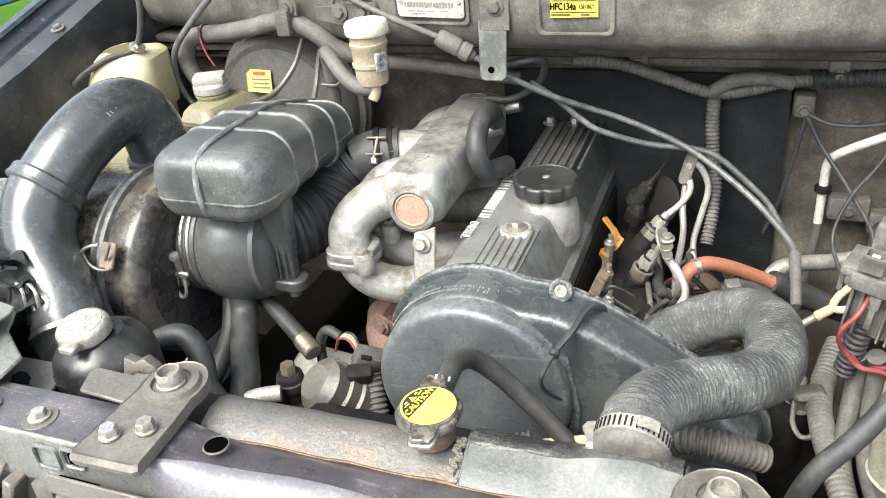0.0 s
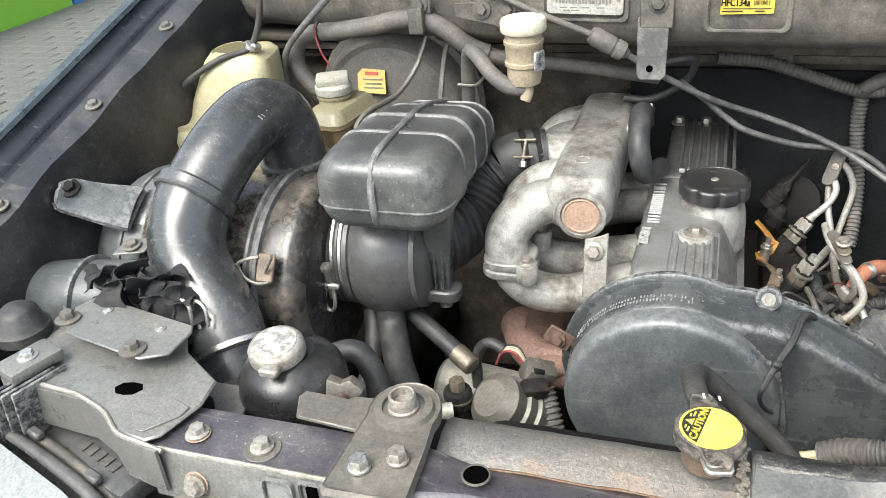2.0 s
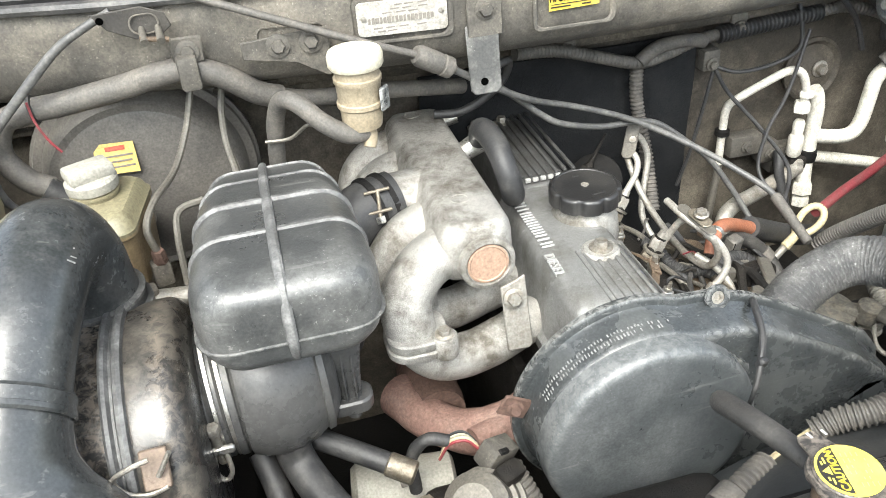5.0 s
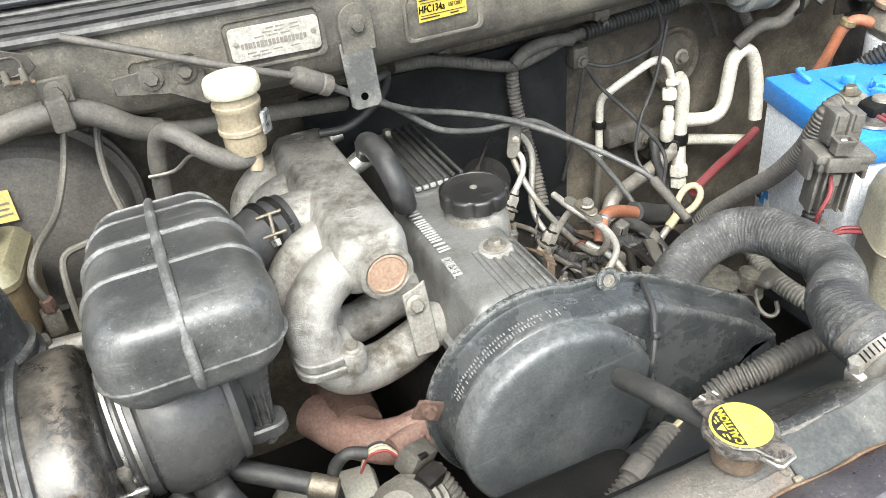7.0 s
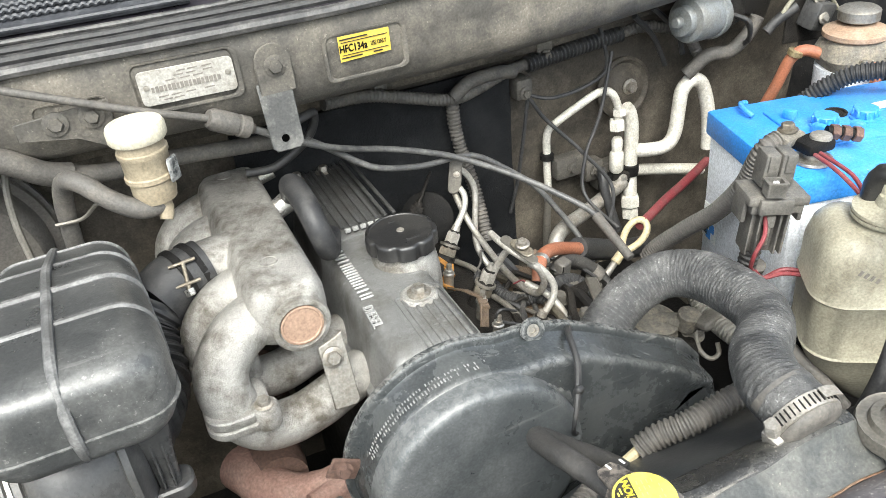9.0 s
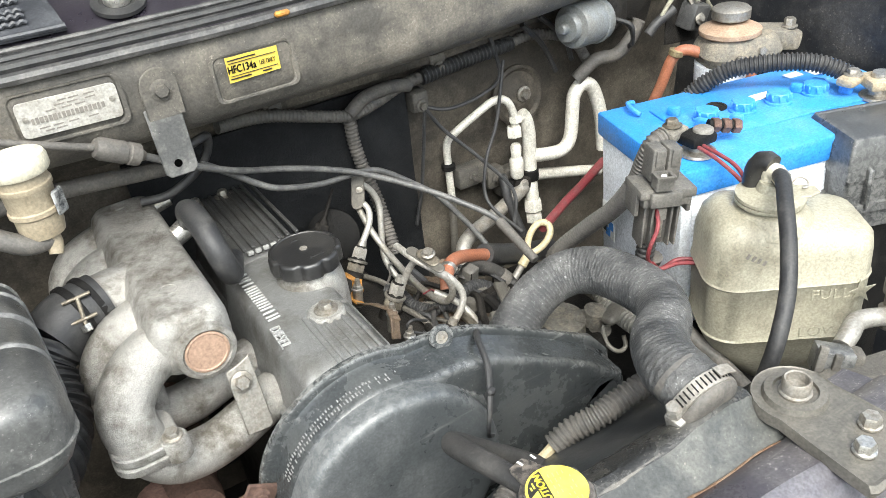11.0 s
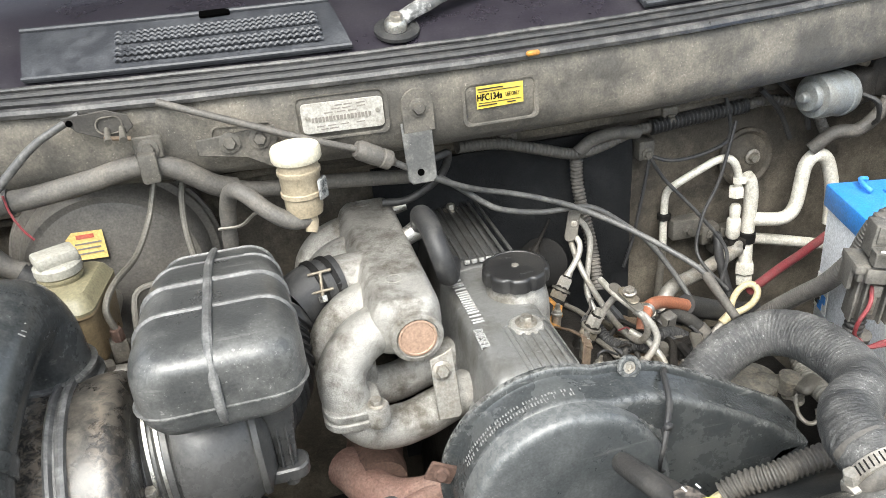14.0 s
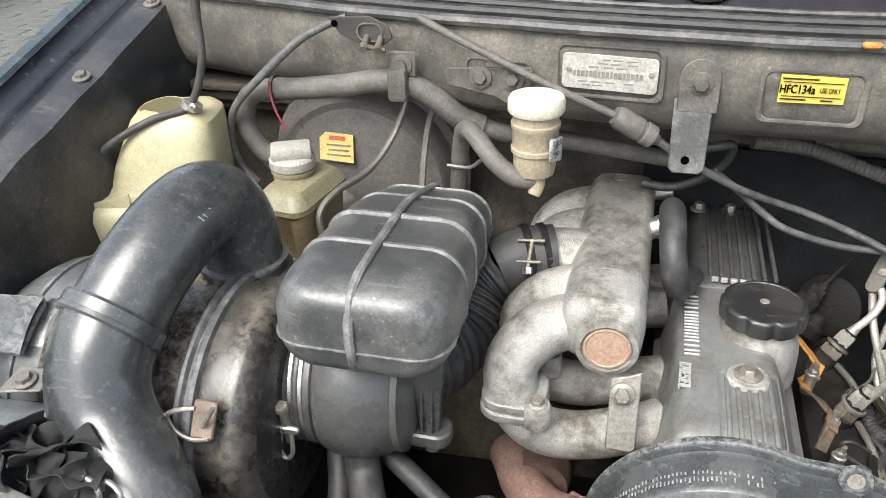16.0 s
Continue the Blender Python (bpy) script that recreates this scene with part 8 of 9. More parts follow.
    lines = (([(0.106, 0.551, 0.833), (0.117, 0.556, 0.841), (0.131, 0.565, 0.853), (0.138, 0.573, 0.863), (0.139, 0.58, 0.871), (0.135, 0.588, 0.877)], "pipe"),
             ([(0.14, 0.59, 0.9), (0.149, 0.592, 0.892), (0.157, 0.592, 0.878), (0.161, 0.59, 0.859), (0.154, 0.582, 0.824), (0.148, 0.572, 0.792), (0.152, 0.555, 0.769), (0.16, 0.53, 0.755), (0.165, 0.5, 0.75)], "pipe"),
             ([(0.135, 0.588, 0.876), (0.132, 0.595, 0.871), (0.132, 0.565, 0.846), (0.137, 0.53, 0.822), (0.137, 0.46, 0.811), (0.141, 0.415, 0.811), (0.144, 0.395, 0.818), (0.147, 0.385, 0.838), (0.141, 0.385, 0.858), (0.132, 0.393, 0.866)], "staysteel"),
             ([(0.116, 0.455, 0.879), (0.119, 0.42, 0.877), (0.132, 0.395, 0.868), (0.145, 0.385, 0.856), (0.155, 0.378, 0.836), (0.151, 0.374, 0.82), (0.138, 0.374, 0.802)], "pipe"),
             ([(0.109, 0.442, 0.83), (0.114, 0.437, 0.845), (0.12, 0.43, 0.862), (0.124, 0.42, 0.872), (0.13, 0.4, 0.876)], "pipe"),
             ([(0.141, 0.42, 0.818), (0.154, 0.4, 0.812), (0.164, 0.385, 0.799), (0.169, 0.375, 0.784), (0.168, 0.37, 0.765)], "pipe"))
    for pts, m in lines:
        part("line", tube(pts, 0.0043, 10), m, l)
    d = V((0.016, -0.06, -0.011)).normalized()
    w = d.cross(V((-0.2, -0.3, 1))).normalized()
    part("clamp", slab(arc(0.026, 0, 0.006, -90, 90, 6) + arc(-0.02, 0, 0.006, 90, 270, 6), 0.003, (0.126, 0.408, 0.881), d, w, 0.001, 1), "taupe", l, "worn steel line clamp")
    part("clamp_plate", slab(arc(0.012, 0, 0.007, -90, 90, 6) + arc(-0.007, 0, 0.007, 90, 270, 6), 0.0022, (0.128, 0.404, 0.8845), d, w, 0.001, 1), "nutsteel", l)
    part("clamp_bolt", hexagon((0.13, 0.402, 0.887), (-0.1, -0.2, 1), 0.0115, 0.006, 0.0085), "steel", l)
    up = part("upper_clamp", slab(arc(0, 0.012, 0.009, 0, 180, 8) + arc(0, -0.018, 0.009, 180, 360, 8), 0.004, (0.136, 0.592, 0.894), (0.85, -0.5, 0.1), (0.25, 0.2, 0.95), 0.001, 1), "taupe", l)
    part("clamp_rivet", lathe([(0.0045, 0), (0.0045, 0.001), (0.002, 0.0015), (0, 0.001)], (0.1352, 0.5865, 0.895), (-0.5, -0.85, 0.3), 14), "steel", up)
    s = thing("engine_sensors", "dark engine sender units with leads behind the filler cap", "sensor", (0.06, 0.53, 0.84))
    ax = V((0.42, 0.13, 0.62)).normalized()
    o = V((0.068, 0.6, 0.835))
    b = part("sender", lathe([(0.014, -0.01), (0.014, 0.004), (0.0105, 0.006), (0.0105, 0.016), (0.0075, 0.02), (0.0055, 0.03), (0.0026, 0.034), (0.0018, 0.075), (0, 0.076)], o, ax, 16), "under", s)
    part("collar", hexagon(o + ax * 0.003, ax, 0.024, 0.008), "under", b)
    part("upper_collar", hexagon(o + ax * 0.017, ax, 0.017, 0.009), "under", b)
    c = part("sender", lathe([(0.014, 0), (0.014, 0.012), (0.0095, 0.014), (0.0095, 0.02), (0.005, 0.026), (0, 0.027)], (0.068, 0.56, 0.822), (0.4, 0.05, 0.9), 16), "dark", s)
    part("collar", hexagon((0.07, 0.56, 0.833), (0.4, 0.05, 0.9), 0.021, 0.006), "under", c)
    part("pulley_disc", lathe([(0.034, 0), (0.036, 0.003), (0.036, 0.008), (0.03, 0.01), (0.01, 0.011), (0, 0.011)], (0.098, 0.612, 0.83), (-0.5, -0.8, 0.35), 32), "dark", s, "black round cover")
    rng = random.Random(7)
    m = thing("pump_wiring", "tangle of dusty engine wires round the injection pump", "wiring", (0.17, 0.4, 0.8))
    ends = [(0.10, 0.30, 0.79), (0.13, 0.27, 0.79), (0.12, 0.42, 0.79), (0.15, 0.5, 0.785), (0.2, 0.44, 0.79), (0.22, 0.38, 0.785), (0.24, 0.34, 0.775), (0.17, 0.3, 0.79)]
    for i in range(34):
        a, b = rng.sample(ends, 2)
        a, b = V(a) + V((rng.uniform(-0.015, 0.015), rng.uniform(-0.02, 0.02), rng.uniform(-0.01, 0))), V(b) + V((rng.uniform(-0.015, 0.015), rng.uniform(-0.02, 0.02), rng.uniform(-0.01, 0)))
        mid = (a + b) / 2 + V((rng.uniform(-0.03, 0.03), rng.uniform(-0.03, 0.03), rng.uniform(0.0, 0.022)))
        part("wire", tube([a, a.lerp(mid, 0.5) + V((0.006, -0.004, 0.01)), mid, b.lerp(mid, 0.5) + V((-0.006, 0.008, 0.004)), b], rng.choice((0.002, 0.0026, 0.0034, 0.005)), 7), rng.choice(("rubber", "rubber", "hosedark", "taupe", "under", "nutsteel")), m)
    for i in range(30):
        p0 = V((rng.uniform(0.075, 0.24), rng.uniform(0.27, 0.55), rng.uniform(0.755, 0.79)))
        d = V((rng.uniform(-0.04, 0.04), rng.uniform(-0.05, 0.05), rng.uniform(-0.02, 0.012)))
        part("wire", tube([p0 - d, p0 - d * 0.3 + V((0, 0, 0.01)), p0 + d * 0.4 + V((0.006, 0, 0.006)), p0 + d], rng.choice((0.0018, 0.0026, 0.0036, 0.006)), 7), rng.choice(("rubber", "under", "hosegrey", "dark")), m)
    for i in range(14):
        p0 = V((rng.uniform(0.085, 0.24), rng.uniform(0.3, 0.5), rng.uniform(0.765, 0.79)))
        part("fitting", hexagon(p0, (rng.uniform(-0.6, 0.6), rng.uniform(-0.6, 0.4), 1), rng.uniform(0.009, 0.014), rng.uniform(0.008, 0.014), rng.uniform(0.006, 0.011)), rng.choice(("nutsteel", "steel", "taupe", "brownoil")), m)
    part("woven_sleeve", tube([(0.1, 0.475, 0.812), (0.114, 0.46, 0.806), (0.119, 0.44, 0.798), (0.133, 0.42, 0.796), (0.15, 0.41, 0.8), (0.165, 0.405, 0.79)], 0.0075, 14, rib=0.004), "rubber", m, "black woven sleeve")
    part("woven_sleeve", tube([(0.165, 0.415, 0.79), (0.178, 0.42, 0.8), (0.203, 0.425, 0.797), (0.222, 0.42, 0.785), (0.23, 0.41, 0.765)], 0.0085, 14, rib=0.004), "rubber", m, "black woven sleeve")
    part("taped_loom", tube([(0.195, 0.445, 0.8), (0.21, 0.45, 0.808), (0.24, 0.46, 0.79), (0.262, 0.455, 0.77), (0.272, 0.44, 0.75), (0.27, 0.41, 0.73)], [0.008, 0.0085, 0.0095, 0.009, 0.01, 0.01], 14), "hosedark", m, "taped loom")
    part("loom_collar", rod((0.258, 0.456, 0.772), (0.266, 0.45, 0.762), 0.0125, 0.0125, 14, 0.001), "hosegrey", m)
    part("plug", box((0.204, 0.44, 0.806), (0.018, 0.016, 0.022), 0.002, 1, (10, 0, 20)), "fusegrey", m)
    part("plug_slot", box((0.201, 0.4315, 0.809), (0.005, 0.003, 0.011), 0.0006, 1, (10, 0, 20)), "hole", m)
    part("loop_wire", tube([(0.1, 0.37, 0.825), (0.079, 0.36, 0.842), (0.071, 0.36, 0.838), (0.077, 0.36, 0.826), (0.1, 0.355, 0.815)], 0.0018, 6, 0.003), "rubber", m)
    part("cross_pipe", tube([(0.106, 0.44, 0.8), (0.112, 0.41, 0.8), (0.12, 0.38, 0.79), (0.13, 0.35, 0.78)], 0.0036, 8), "taupe", m)
    part("cross_pipe", tube([(0.1, 0.535, 0.8), (0.108, 0.5, 0.806), (0.116, 0.475, 0.8), (0.12, 0.455, 0.79)], 0.0036, 8), "taupe", m)
    part("pink_wire", tube([(0.13, 0.43, 0.815), (0.137, 0.42, 0.824), (0.142, 0.42, 0.816), (0.148, 0.425, 0.8)], 0.001, 6, 0.003), "dullred", m)
    o = thing("fuel_hose", "orange rubber fuel hose with black sleeve", "hose", (0.22, 0.46, 0.8))
    part("hose", tube([(0.148, 0.4, 0.83), (0.155, 0.41, 0.843), (0.171, 0.425, 0.846), (0.198, 0.445, 0.833), (0.232, 0.465, 0.811), (0.252, 0.473, 0.799)], 0.0084, 14), "orangehose", o)
    part("sleeve", tube([(0.247, 0.472, 0.802), (0.267, 0.48, 0.79), (0.32, 0.49, 0.764), (0.375, 0.5, 0.745)], 0.0145, 16), "rubber", o)
    part("clip", lathe([(0.0088, 0), (0.0097, 0.001), (0.0097, 0.006), (0.0088, 0.007)], (0.16, 0.4155, 0.8445), (0.8, 0.7, 0.2), 20), "bright", o)


build_injection()


def build_firewall_items():
    y0 = 0.489
    pl = thing("data_plate", "worn aluminium data plate riveted to the cowl", "data plate", (-0.17, 0.497, 1.11))
    part("plate", slab(round_rect(0.09, 0.034, 0.005, 4), 0.0012, (-0.1705, 0.4958, 1.129), (1, -0.085, -0.01), (0, 0.0, 1), 0.0003, 1), "plate", pl)
    for x in (-0.209, -0.132):
        part("rivet", lathe([(0.0028, 0), (0.0026, 0.0012), (0, 0.0015)], (x, 0.4944 - 0.085 * (x + 0.1705), 1.1305), (0, -1, 0), 16), "steel", pl)
    for i in range(17):
        part("stamped_bar", box((-0.2035 + 0.0039 * i, 0.4942 - 0.085 * (0.0039 * i - 0.033), 1.1275), (0.0022 + 0.0006 * (i % 3), 0.0008, 0.0052 + 0.0008 * (i % 2)), 0, 1), "engraved", pl)
    for z, x0, counts in ((1.1415, -0.178, (4, 6, 5)), (1.1378, -0.182, (5, 7, 6)), (1.1342, -0.19, (6, 5, 8)), (1.1198, -0.2, (5, 6, 8, 5)), (1.1165, -0.196, (4, 5))):
        x = x0
        for c in counts:
            part("print_bar", box((x + 0.001 * c, 0.4942 - 0.085 * (x + 0.1705), z), (0.002 * c, 0.0008, 0.0013), 0, 1), "engraved", pl)
            x += 0.002 * c + 0.0018
    st = thing("refrigerant_sticker", "yellow refrigerant sticker with black print on the cowl", "sticker", (0.007, 0.487, 1.11))
    part("sheet", slab([(-0.0275, -0.0125), (0.0275, -0.0115), (0.0275, 0.0125), (-0.0275, 0.0135)], 0.0006, (0.007, 0.4865, 1.1265), (1, 0, 0), (0, 0.0, 1), 0), "stickeryellow", st)
    part("wording", bmesh_join(*[text_mesh("HFC134a", 0.0108, (-0.0055 + d, 0.4848, 1.1268 + d), (1, 0, 0), (0, 0, 1), 0.0001, 0.72) for d in (0.0, 0.0003, -0.0003)]), "ink", st)
    part("wording", bmesh_join(*[text_mesh("USE ONLY", 0.0066, (0.0215 + d, 0.4848, 1.1268), (1, 0, 0), (0, 0, 1), 0.0001, 0.55) for d in (0.0, 0.0002)]), "ink", st)
    for z, w, x in ((1.1365, 0.03, -0.004), (1.1177, 0.022, -0.008), (1.1177, 0.01, 0.02)):
        part("print_line", box((x, 0.4852, z), (w, 0.0006, 0.0012), 0, 1), "ink", st)
    for z in (1.1335, 1.1205):
        part("border_line", box((0.007, 0.4852, z), (0.05, 0.0006, 0.0006), 0, 1), "ink", st)
    part("orange_tab", box((0.045, 0.478, 1.1705), (0.016, 0.006, 0.006), 0.002, 1), "orange", st)
    s = thing("steel_strap", "dark steel strap bolted to the cowl", "strap", (-0.09, 0.495, 1.04))
    part("upper", slab(arc(0, 0.004, 0.0185, 0, 180, 10) + [(-0.0185, -0.028), (0.0185, -0.028)], 0.003, (-0.088, 0.492, 1.126), (1, 0, 0), (0, 0.05, 1), 0.001, 1), "dusty", s)
    part("lower", slab([(-0.0175, 0.032), (0.0175, 0.032), (0.017, -0.034), (0.012, -0.039), (-0.012, -0.039), (-0.0165, -0.034)], 0.003, (-0.0915, 0.488, 1.078), (1, 0, 0), (0, 0.15, 1), 0.001, 1), "greyiron", s)
    part("bolt", hexagon((-0.087, 0.489, 1.126), (0, -1, 0.05), 0.013, 0.006, 0.011), "dusty", s)
    part("hole", lathe([(0.004, 0), (0.004, 0.0008), (0, 0.001)], (-0.093, 0.481, 1.053), (0, -1, 0.15), 16), "hole", s)
    c = thing("throttle_cables", "grey throttle cables with rubber boot and ferrules", "cable", (0.05, 0.55, 0.95))
    part("boot", lathe([(0.006, 0), (0.009, 0.001), (0.0115, 0.006), (0.0115, 0.03), (0.0102, 0.031), (0.0102, 0.034), (0.0115, 0.035), (0.0115, 0.045), (0.007, 0.047), (0.005, 0.052)], (-0.163, 0.489, 1.091), (0.04, 0.009, -0.025), 24), "hosegrey", c)
    part("inlet_cable", tube([(-0.36, 0.512, 1.169), (-0.31, 0.494, 1.152), (-0.22, 0.484, 1.115), (-0.161, 0.489, 1.09)], 0.004, 10), "hosegrey", c)
    part("upper_cable", tube([(-0.119, 0.499, 1.063), (-0.085, 0.505, 1.04), (-0.04, 0.53, 1.008), (0.0, 0.56, 0.982), (0.038, 0.575, 0.965), (0.087, 0.575, 0.947), (0.137, 0.57, 0.925), (0.195, 0.54, 0.896), (0.237, 0.506, 0.872), (0.268, 0.461, 0.85), (0.272, 0.392, 0.822)], 0.004, 10), "cablegrey", c)
    part("lower_cable", tube([(-0.06, 0.535, 1.02), (-0.034, 0.55, 0.996), (0.0, 0.555, 0.966), (0.026, 0.557, 0.95), (0.083, 0.575, 0.928), (0.142, 0.583, 0.921), (0.171, 0.583, 0.911), (0.209, 0.575, 0.882), (0.238, 0.565, 0.856), (0.265, 0.545, 0.815), (0.281, 0.52, 0.781), (0.286, 0.49, 0.756)], 0.004, 10), "cablegrey", c)
    part("ferrule", rod((0.268, 0.461, 0.85), (0.272, 0.392, 0.822), 0.0068, 0.0058, 16, 0.001), "hosegrey", c)
    part("looped_lead", tube([(-0.09, 0.52, 1.045), (-0.06, 0.53, 1.05), (-0.045, 0.545, 1.045), (-0.05, 0.555, 1.02), (-0.07, 0.56, 1.0), (-0.1, 0.565, 0.985), (-0.13, 0.57, 0.985)], 0.005, 10), "rubber", c)
    v = thing("vacuum_hose", "fat grey vacuum hose clipped along the cowl", "hose", (-0.4, 0.53, 1.0))
    part("hose", tube([(-0.545, 0.535, 0.992), (-0.565, 0.535, 1.005), (-0.582, 0.538, 1.035), (-0.572, 0.54, 1.066), (-0.545, 0.539, 1.076), (-0.512, 0.537, 1.079), (-0.449, 0.528, 1.09), (-0.415, 0.52, 1.099), (-0.383, 0.517, 1.101), (-0.352, 0.518, 1.088), (-0.323, 0.524, 1.064), (-0.3, 0.53, 1.053)], 0.0122, 18), "hosegrey", v)
    part("rear_hose", tube([(-0.323, 0.526, 1.062), (-0.276, 0.537, 1.044), (-0.198, 0.555, 1.032), (-0.125, 0.57, 1.018), (-0.09, 0.585, 1.008)], [0.0105, 0.0095, 0.009, 0.009, 0.009], 14), "hosegrey", v, "grey rubber rear hose")
    part("end_sleeve", rod((-0.552, 0.532, 0.994), (-0.53, 0.53, 0.975), 0.0145, 0.0135, 18, 0.001), "rubber", v)
    clip = part("clip", box((-0.383, 0.509, 1.103), (0.02, 0.03, 0.034), 0.004, 2, (0, 0, 5)), "dusty", v)
    part("clip_tab", box((-0.38, 0.512, 1.122), (0.03, 0.004, 0.026), 0.0015, 1), "dusty", clip)
    part("bolt", hexagon((-0.38, 0.509, 1.121), (0, -1, 0.1), 0.0125, 0.006, 0.011), "dusty", clip)
    part("red_tie", tube([(-0.539, 0.526, 1.09), (-0.537, 0.523, 1.07), (-0.53, 0.521, 1.05), (-0.522, 0.521, 1.036)], 0.0014, 6), "redwire", v)
    part("tie_ring", lathe([(0.0128, 0), (0.0145, 0.0005), (0.0145, 0.004), (0.0128, 0.0045)], (-0.541, 0.539, 1.077), (1, 0, 0.1), 20), "rubber", v)
    b = thing("bonnet_cable", "dark bonnet release cable looped from the cowl", "cable", (-0.55, 0.52, 1.0))
    part("cable", tube([(-0.44, 0.522, 1.165), (-0.47, 0.521, 1.152), (-0.498, 0.52, 1.136), (-0.54, 0.515, 1.1), (-0.578, 0.515, 1.062), (-0.592, 0.52, 1.026), (-0.59, 0.525, 0.99), (-0.57, 0.525, 0.965)], [0.004, 0.0042, 0.0048, 0.0046, 0.0045, 0.0045, 0.0045], 10), "cablegrey", b)
    br = part("bracket", slab([(-0.058, 0.014), (-0.012, 0.017), (0.008, 0.009), (0.012, -0.004), (0.0, -0.013), (-0.022, -0.013), (-0.046, -0.002)], 0.002, (-0.4, 0.512, 1.152), (1, -0.05, 0), (0, 0, 1), 0.0008, 1), "cowlgrey", b, "dusty dark plate with an oval hole")
    part("oval_rim", loft([[(-0.412 + u * g, 0.5095 - h, 1.153 + w * g) for u, w in round_rect(0.026, 0.018, 0.0085, 5)] for g, h in ((1.08, 0.0), (1.04, 0.0012), (0.95, 0.0012), (0.92, 0.0))], False), "dusty", br)
    part("hole", lathe([(0.0035, 0), (0.0035, 0.0006), (0, 0.0008)], (-0.45, 0.5115, 1.16), (0, -1, 0), 16), "hole", br)
    for x in (-0.41, -0.395):
        part("peg", rod((x - 0.006, 0.515, 1.15), (x - 0.004, 0.492, 1.14), 0.0026, 0.004, 12), "taupe", br)
    part("peg_bar", rod((-0.418, 0.497, 1.143), (-0.392, 0.497, 1.139), 0.0026), "brownoil", br)
    h = thing("firewall_harness", "dusty wiring harness clipped along the firewall", "wiring harness", (0.25, 0.63, 0.95))
    part("trunk", tube([(-0.02, 0.6, 1.03), (0.04, 0.615, 1.02), (0.1, 0.62, 1.0), (0.156, 0.625, 0.982), (0.2, 0.632, 0.985), (0.247, 0.632, 0.998), (0.314, 0.635, 1.0), (0.4, 0.635, 1.005), (0.46, 0.63, 1.01), (0.52, 0.62, 0.99), (0.55, 0.62, 0.95)], 0.0082, 14, rib=0.0055, depth=0.12), "hosegrey", h)
    part("sleeve", tube([(0.27, 0.63, 1.0), (0.34, 0.632, 1.004), (0.42, 0.632, 1.008)], 0.0115, 14, rib=0.006), "rubber", h)
    part("conduit", tube([(0.158, 0.632, 0.975), (0.158, 0.63, 0.94), (0.162, 0.622, 0.9), (0.168, 0.61, 0.86), (0.168, 0.59, 0.82), (0.165, 0.57, 0.79)], 0.0092, 16, rib=0.0055), "hosegrey", h, "corrugated grey conduit")
    part("upper_loop", tube([(0.156, 0.622, 0.985), (0.18, 0.622, 1.0), (0.22, 0.625, 1.002), (0.25, 0.63, 0.995)], 0.009, 12), "hosegrey", h)
    for x, z in ((0.06, 1.02), (0.3, 1.01), (0.266, 0.965)):
        k = part("clip", box((x, 0.645, z), (0.026, 0.03, 0.03), 0.005, 2), "dusty", h)
        part("bolt", hexagon((x, 0.628, z - 0.004), (0, -1, 0), 0.011, 0.006, 0.009), "dusty", k)
    for pts, r in (([(0.265, 0.628, 0.96), (0.3, 0.62, 0.948), (0.35, 0.62, 0.95), (0.39, 0.622, 0.965), (0.39, 0.625, 1.0), (0.385, 0.632, 1.03)], 0.003), ([(0.27, 0.63, 0.955), (0.262, 0.632, 0.9), (0.25, 0.635, 0.83), (0.235, 0.635, 0.78)], 0.0028), ([(0.27, 0.628, 0.955), (0.29, 0.62, 0.92), (0.33, 0.59, 0.87), (0.36, 0.56, 0.82), (0.33, 0.52, 0.79)], 0.0028), ([(0.385, 0.6, 1.0), (0.36, 0.59, 0.92), (0.33, 0.58, 0.87), (0.315, 0.56, 0.82), (0.33, 0.5, 0.79)], 0.0026), ([(0.42, 0.6, 1.04), (0.46, 0.61, 1.0), (0.49, 0.62, 0.95)], 0.004), ([(0.45, 0.6, 1.045), (0.5, 0.61, 1.0), (0.52, 0.62, 0.96)], 0.004)):
        part("wire", tube(pts, r, 8), "rubber", h)
    a = thing("aircon_pipes", "white aluminium air-conditioning pipes at the firewall", "pipes", (0.4, 0.62, 0.75))
    part("thin_pipe", tube([(0.302, 0.64, 0.80), (0.302, 0.64, 0.85), (0.303, 0.638, 0.888), (0.312, 0.628, 0.905), (0.34, 0.615, 0.927), (0.368, 0.608, 0.942), (0.388, 0.606, 0.938), (0.4, 0.606, 0.915), (0.402, 0.607, 0.89)], 0.0058, 12), "pipewhite", a)
    part("lower_thin_pipe", tube([(0.303, 0.64, 0.80), (0.3, 0.64, 0.76), (0.295, 0.638, 0.70)], 0.0058, 12), "taupe", a)
    part("thick_pipe", tube([(0.418, 0.612, 0.905), (0.425, 0.612, 0.895), (0.43, 0.613, 0.87), (0.43, 0.614, 0.83), (0.428, 0.612, 0.79), (0.425, 0.604, 0.75)], 0.0105, 18), "pipewhite", a)
    part("branch_pipe", tube([(0.434, 0.614, 0.832), (0.46, 0.613, 0.826), (0.484, 0.612, 0.823), (0.5, 0.612, 0.828), (0.509, 0.612, 0.846), (0.513, 0.612, 0.881), (0.517, 0.612, 0.906), (0.532, 0.612, 0.919), (0.551, 0.612, 0.91), (0.563, 0.611, 0.88), (0.569, 0.61, 0.844), (0.57, 0.608, 0.8)], 0.0105, 18), "pipewhite", a)
    part("cross_pipe", tube([(0.43, 0.622, 0.795), (0.464, 0.628, 0.785), (0.52, 0.63, 0.768), (0.58, 0.63, 0.75)], 0.009, 14), "pipewhite", a)
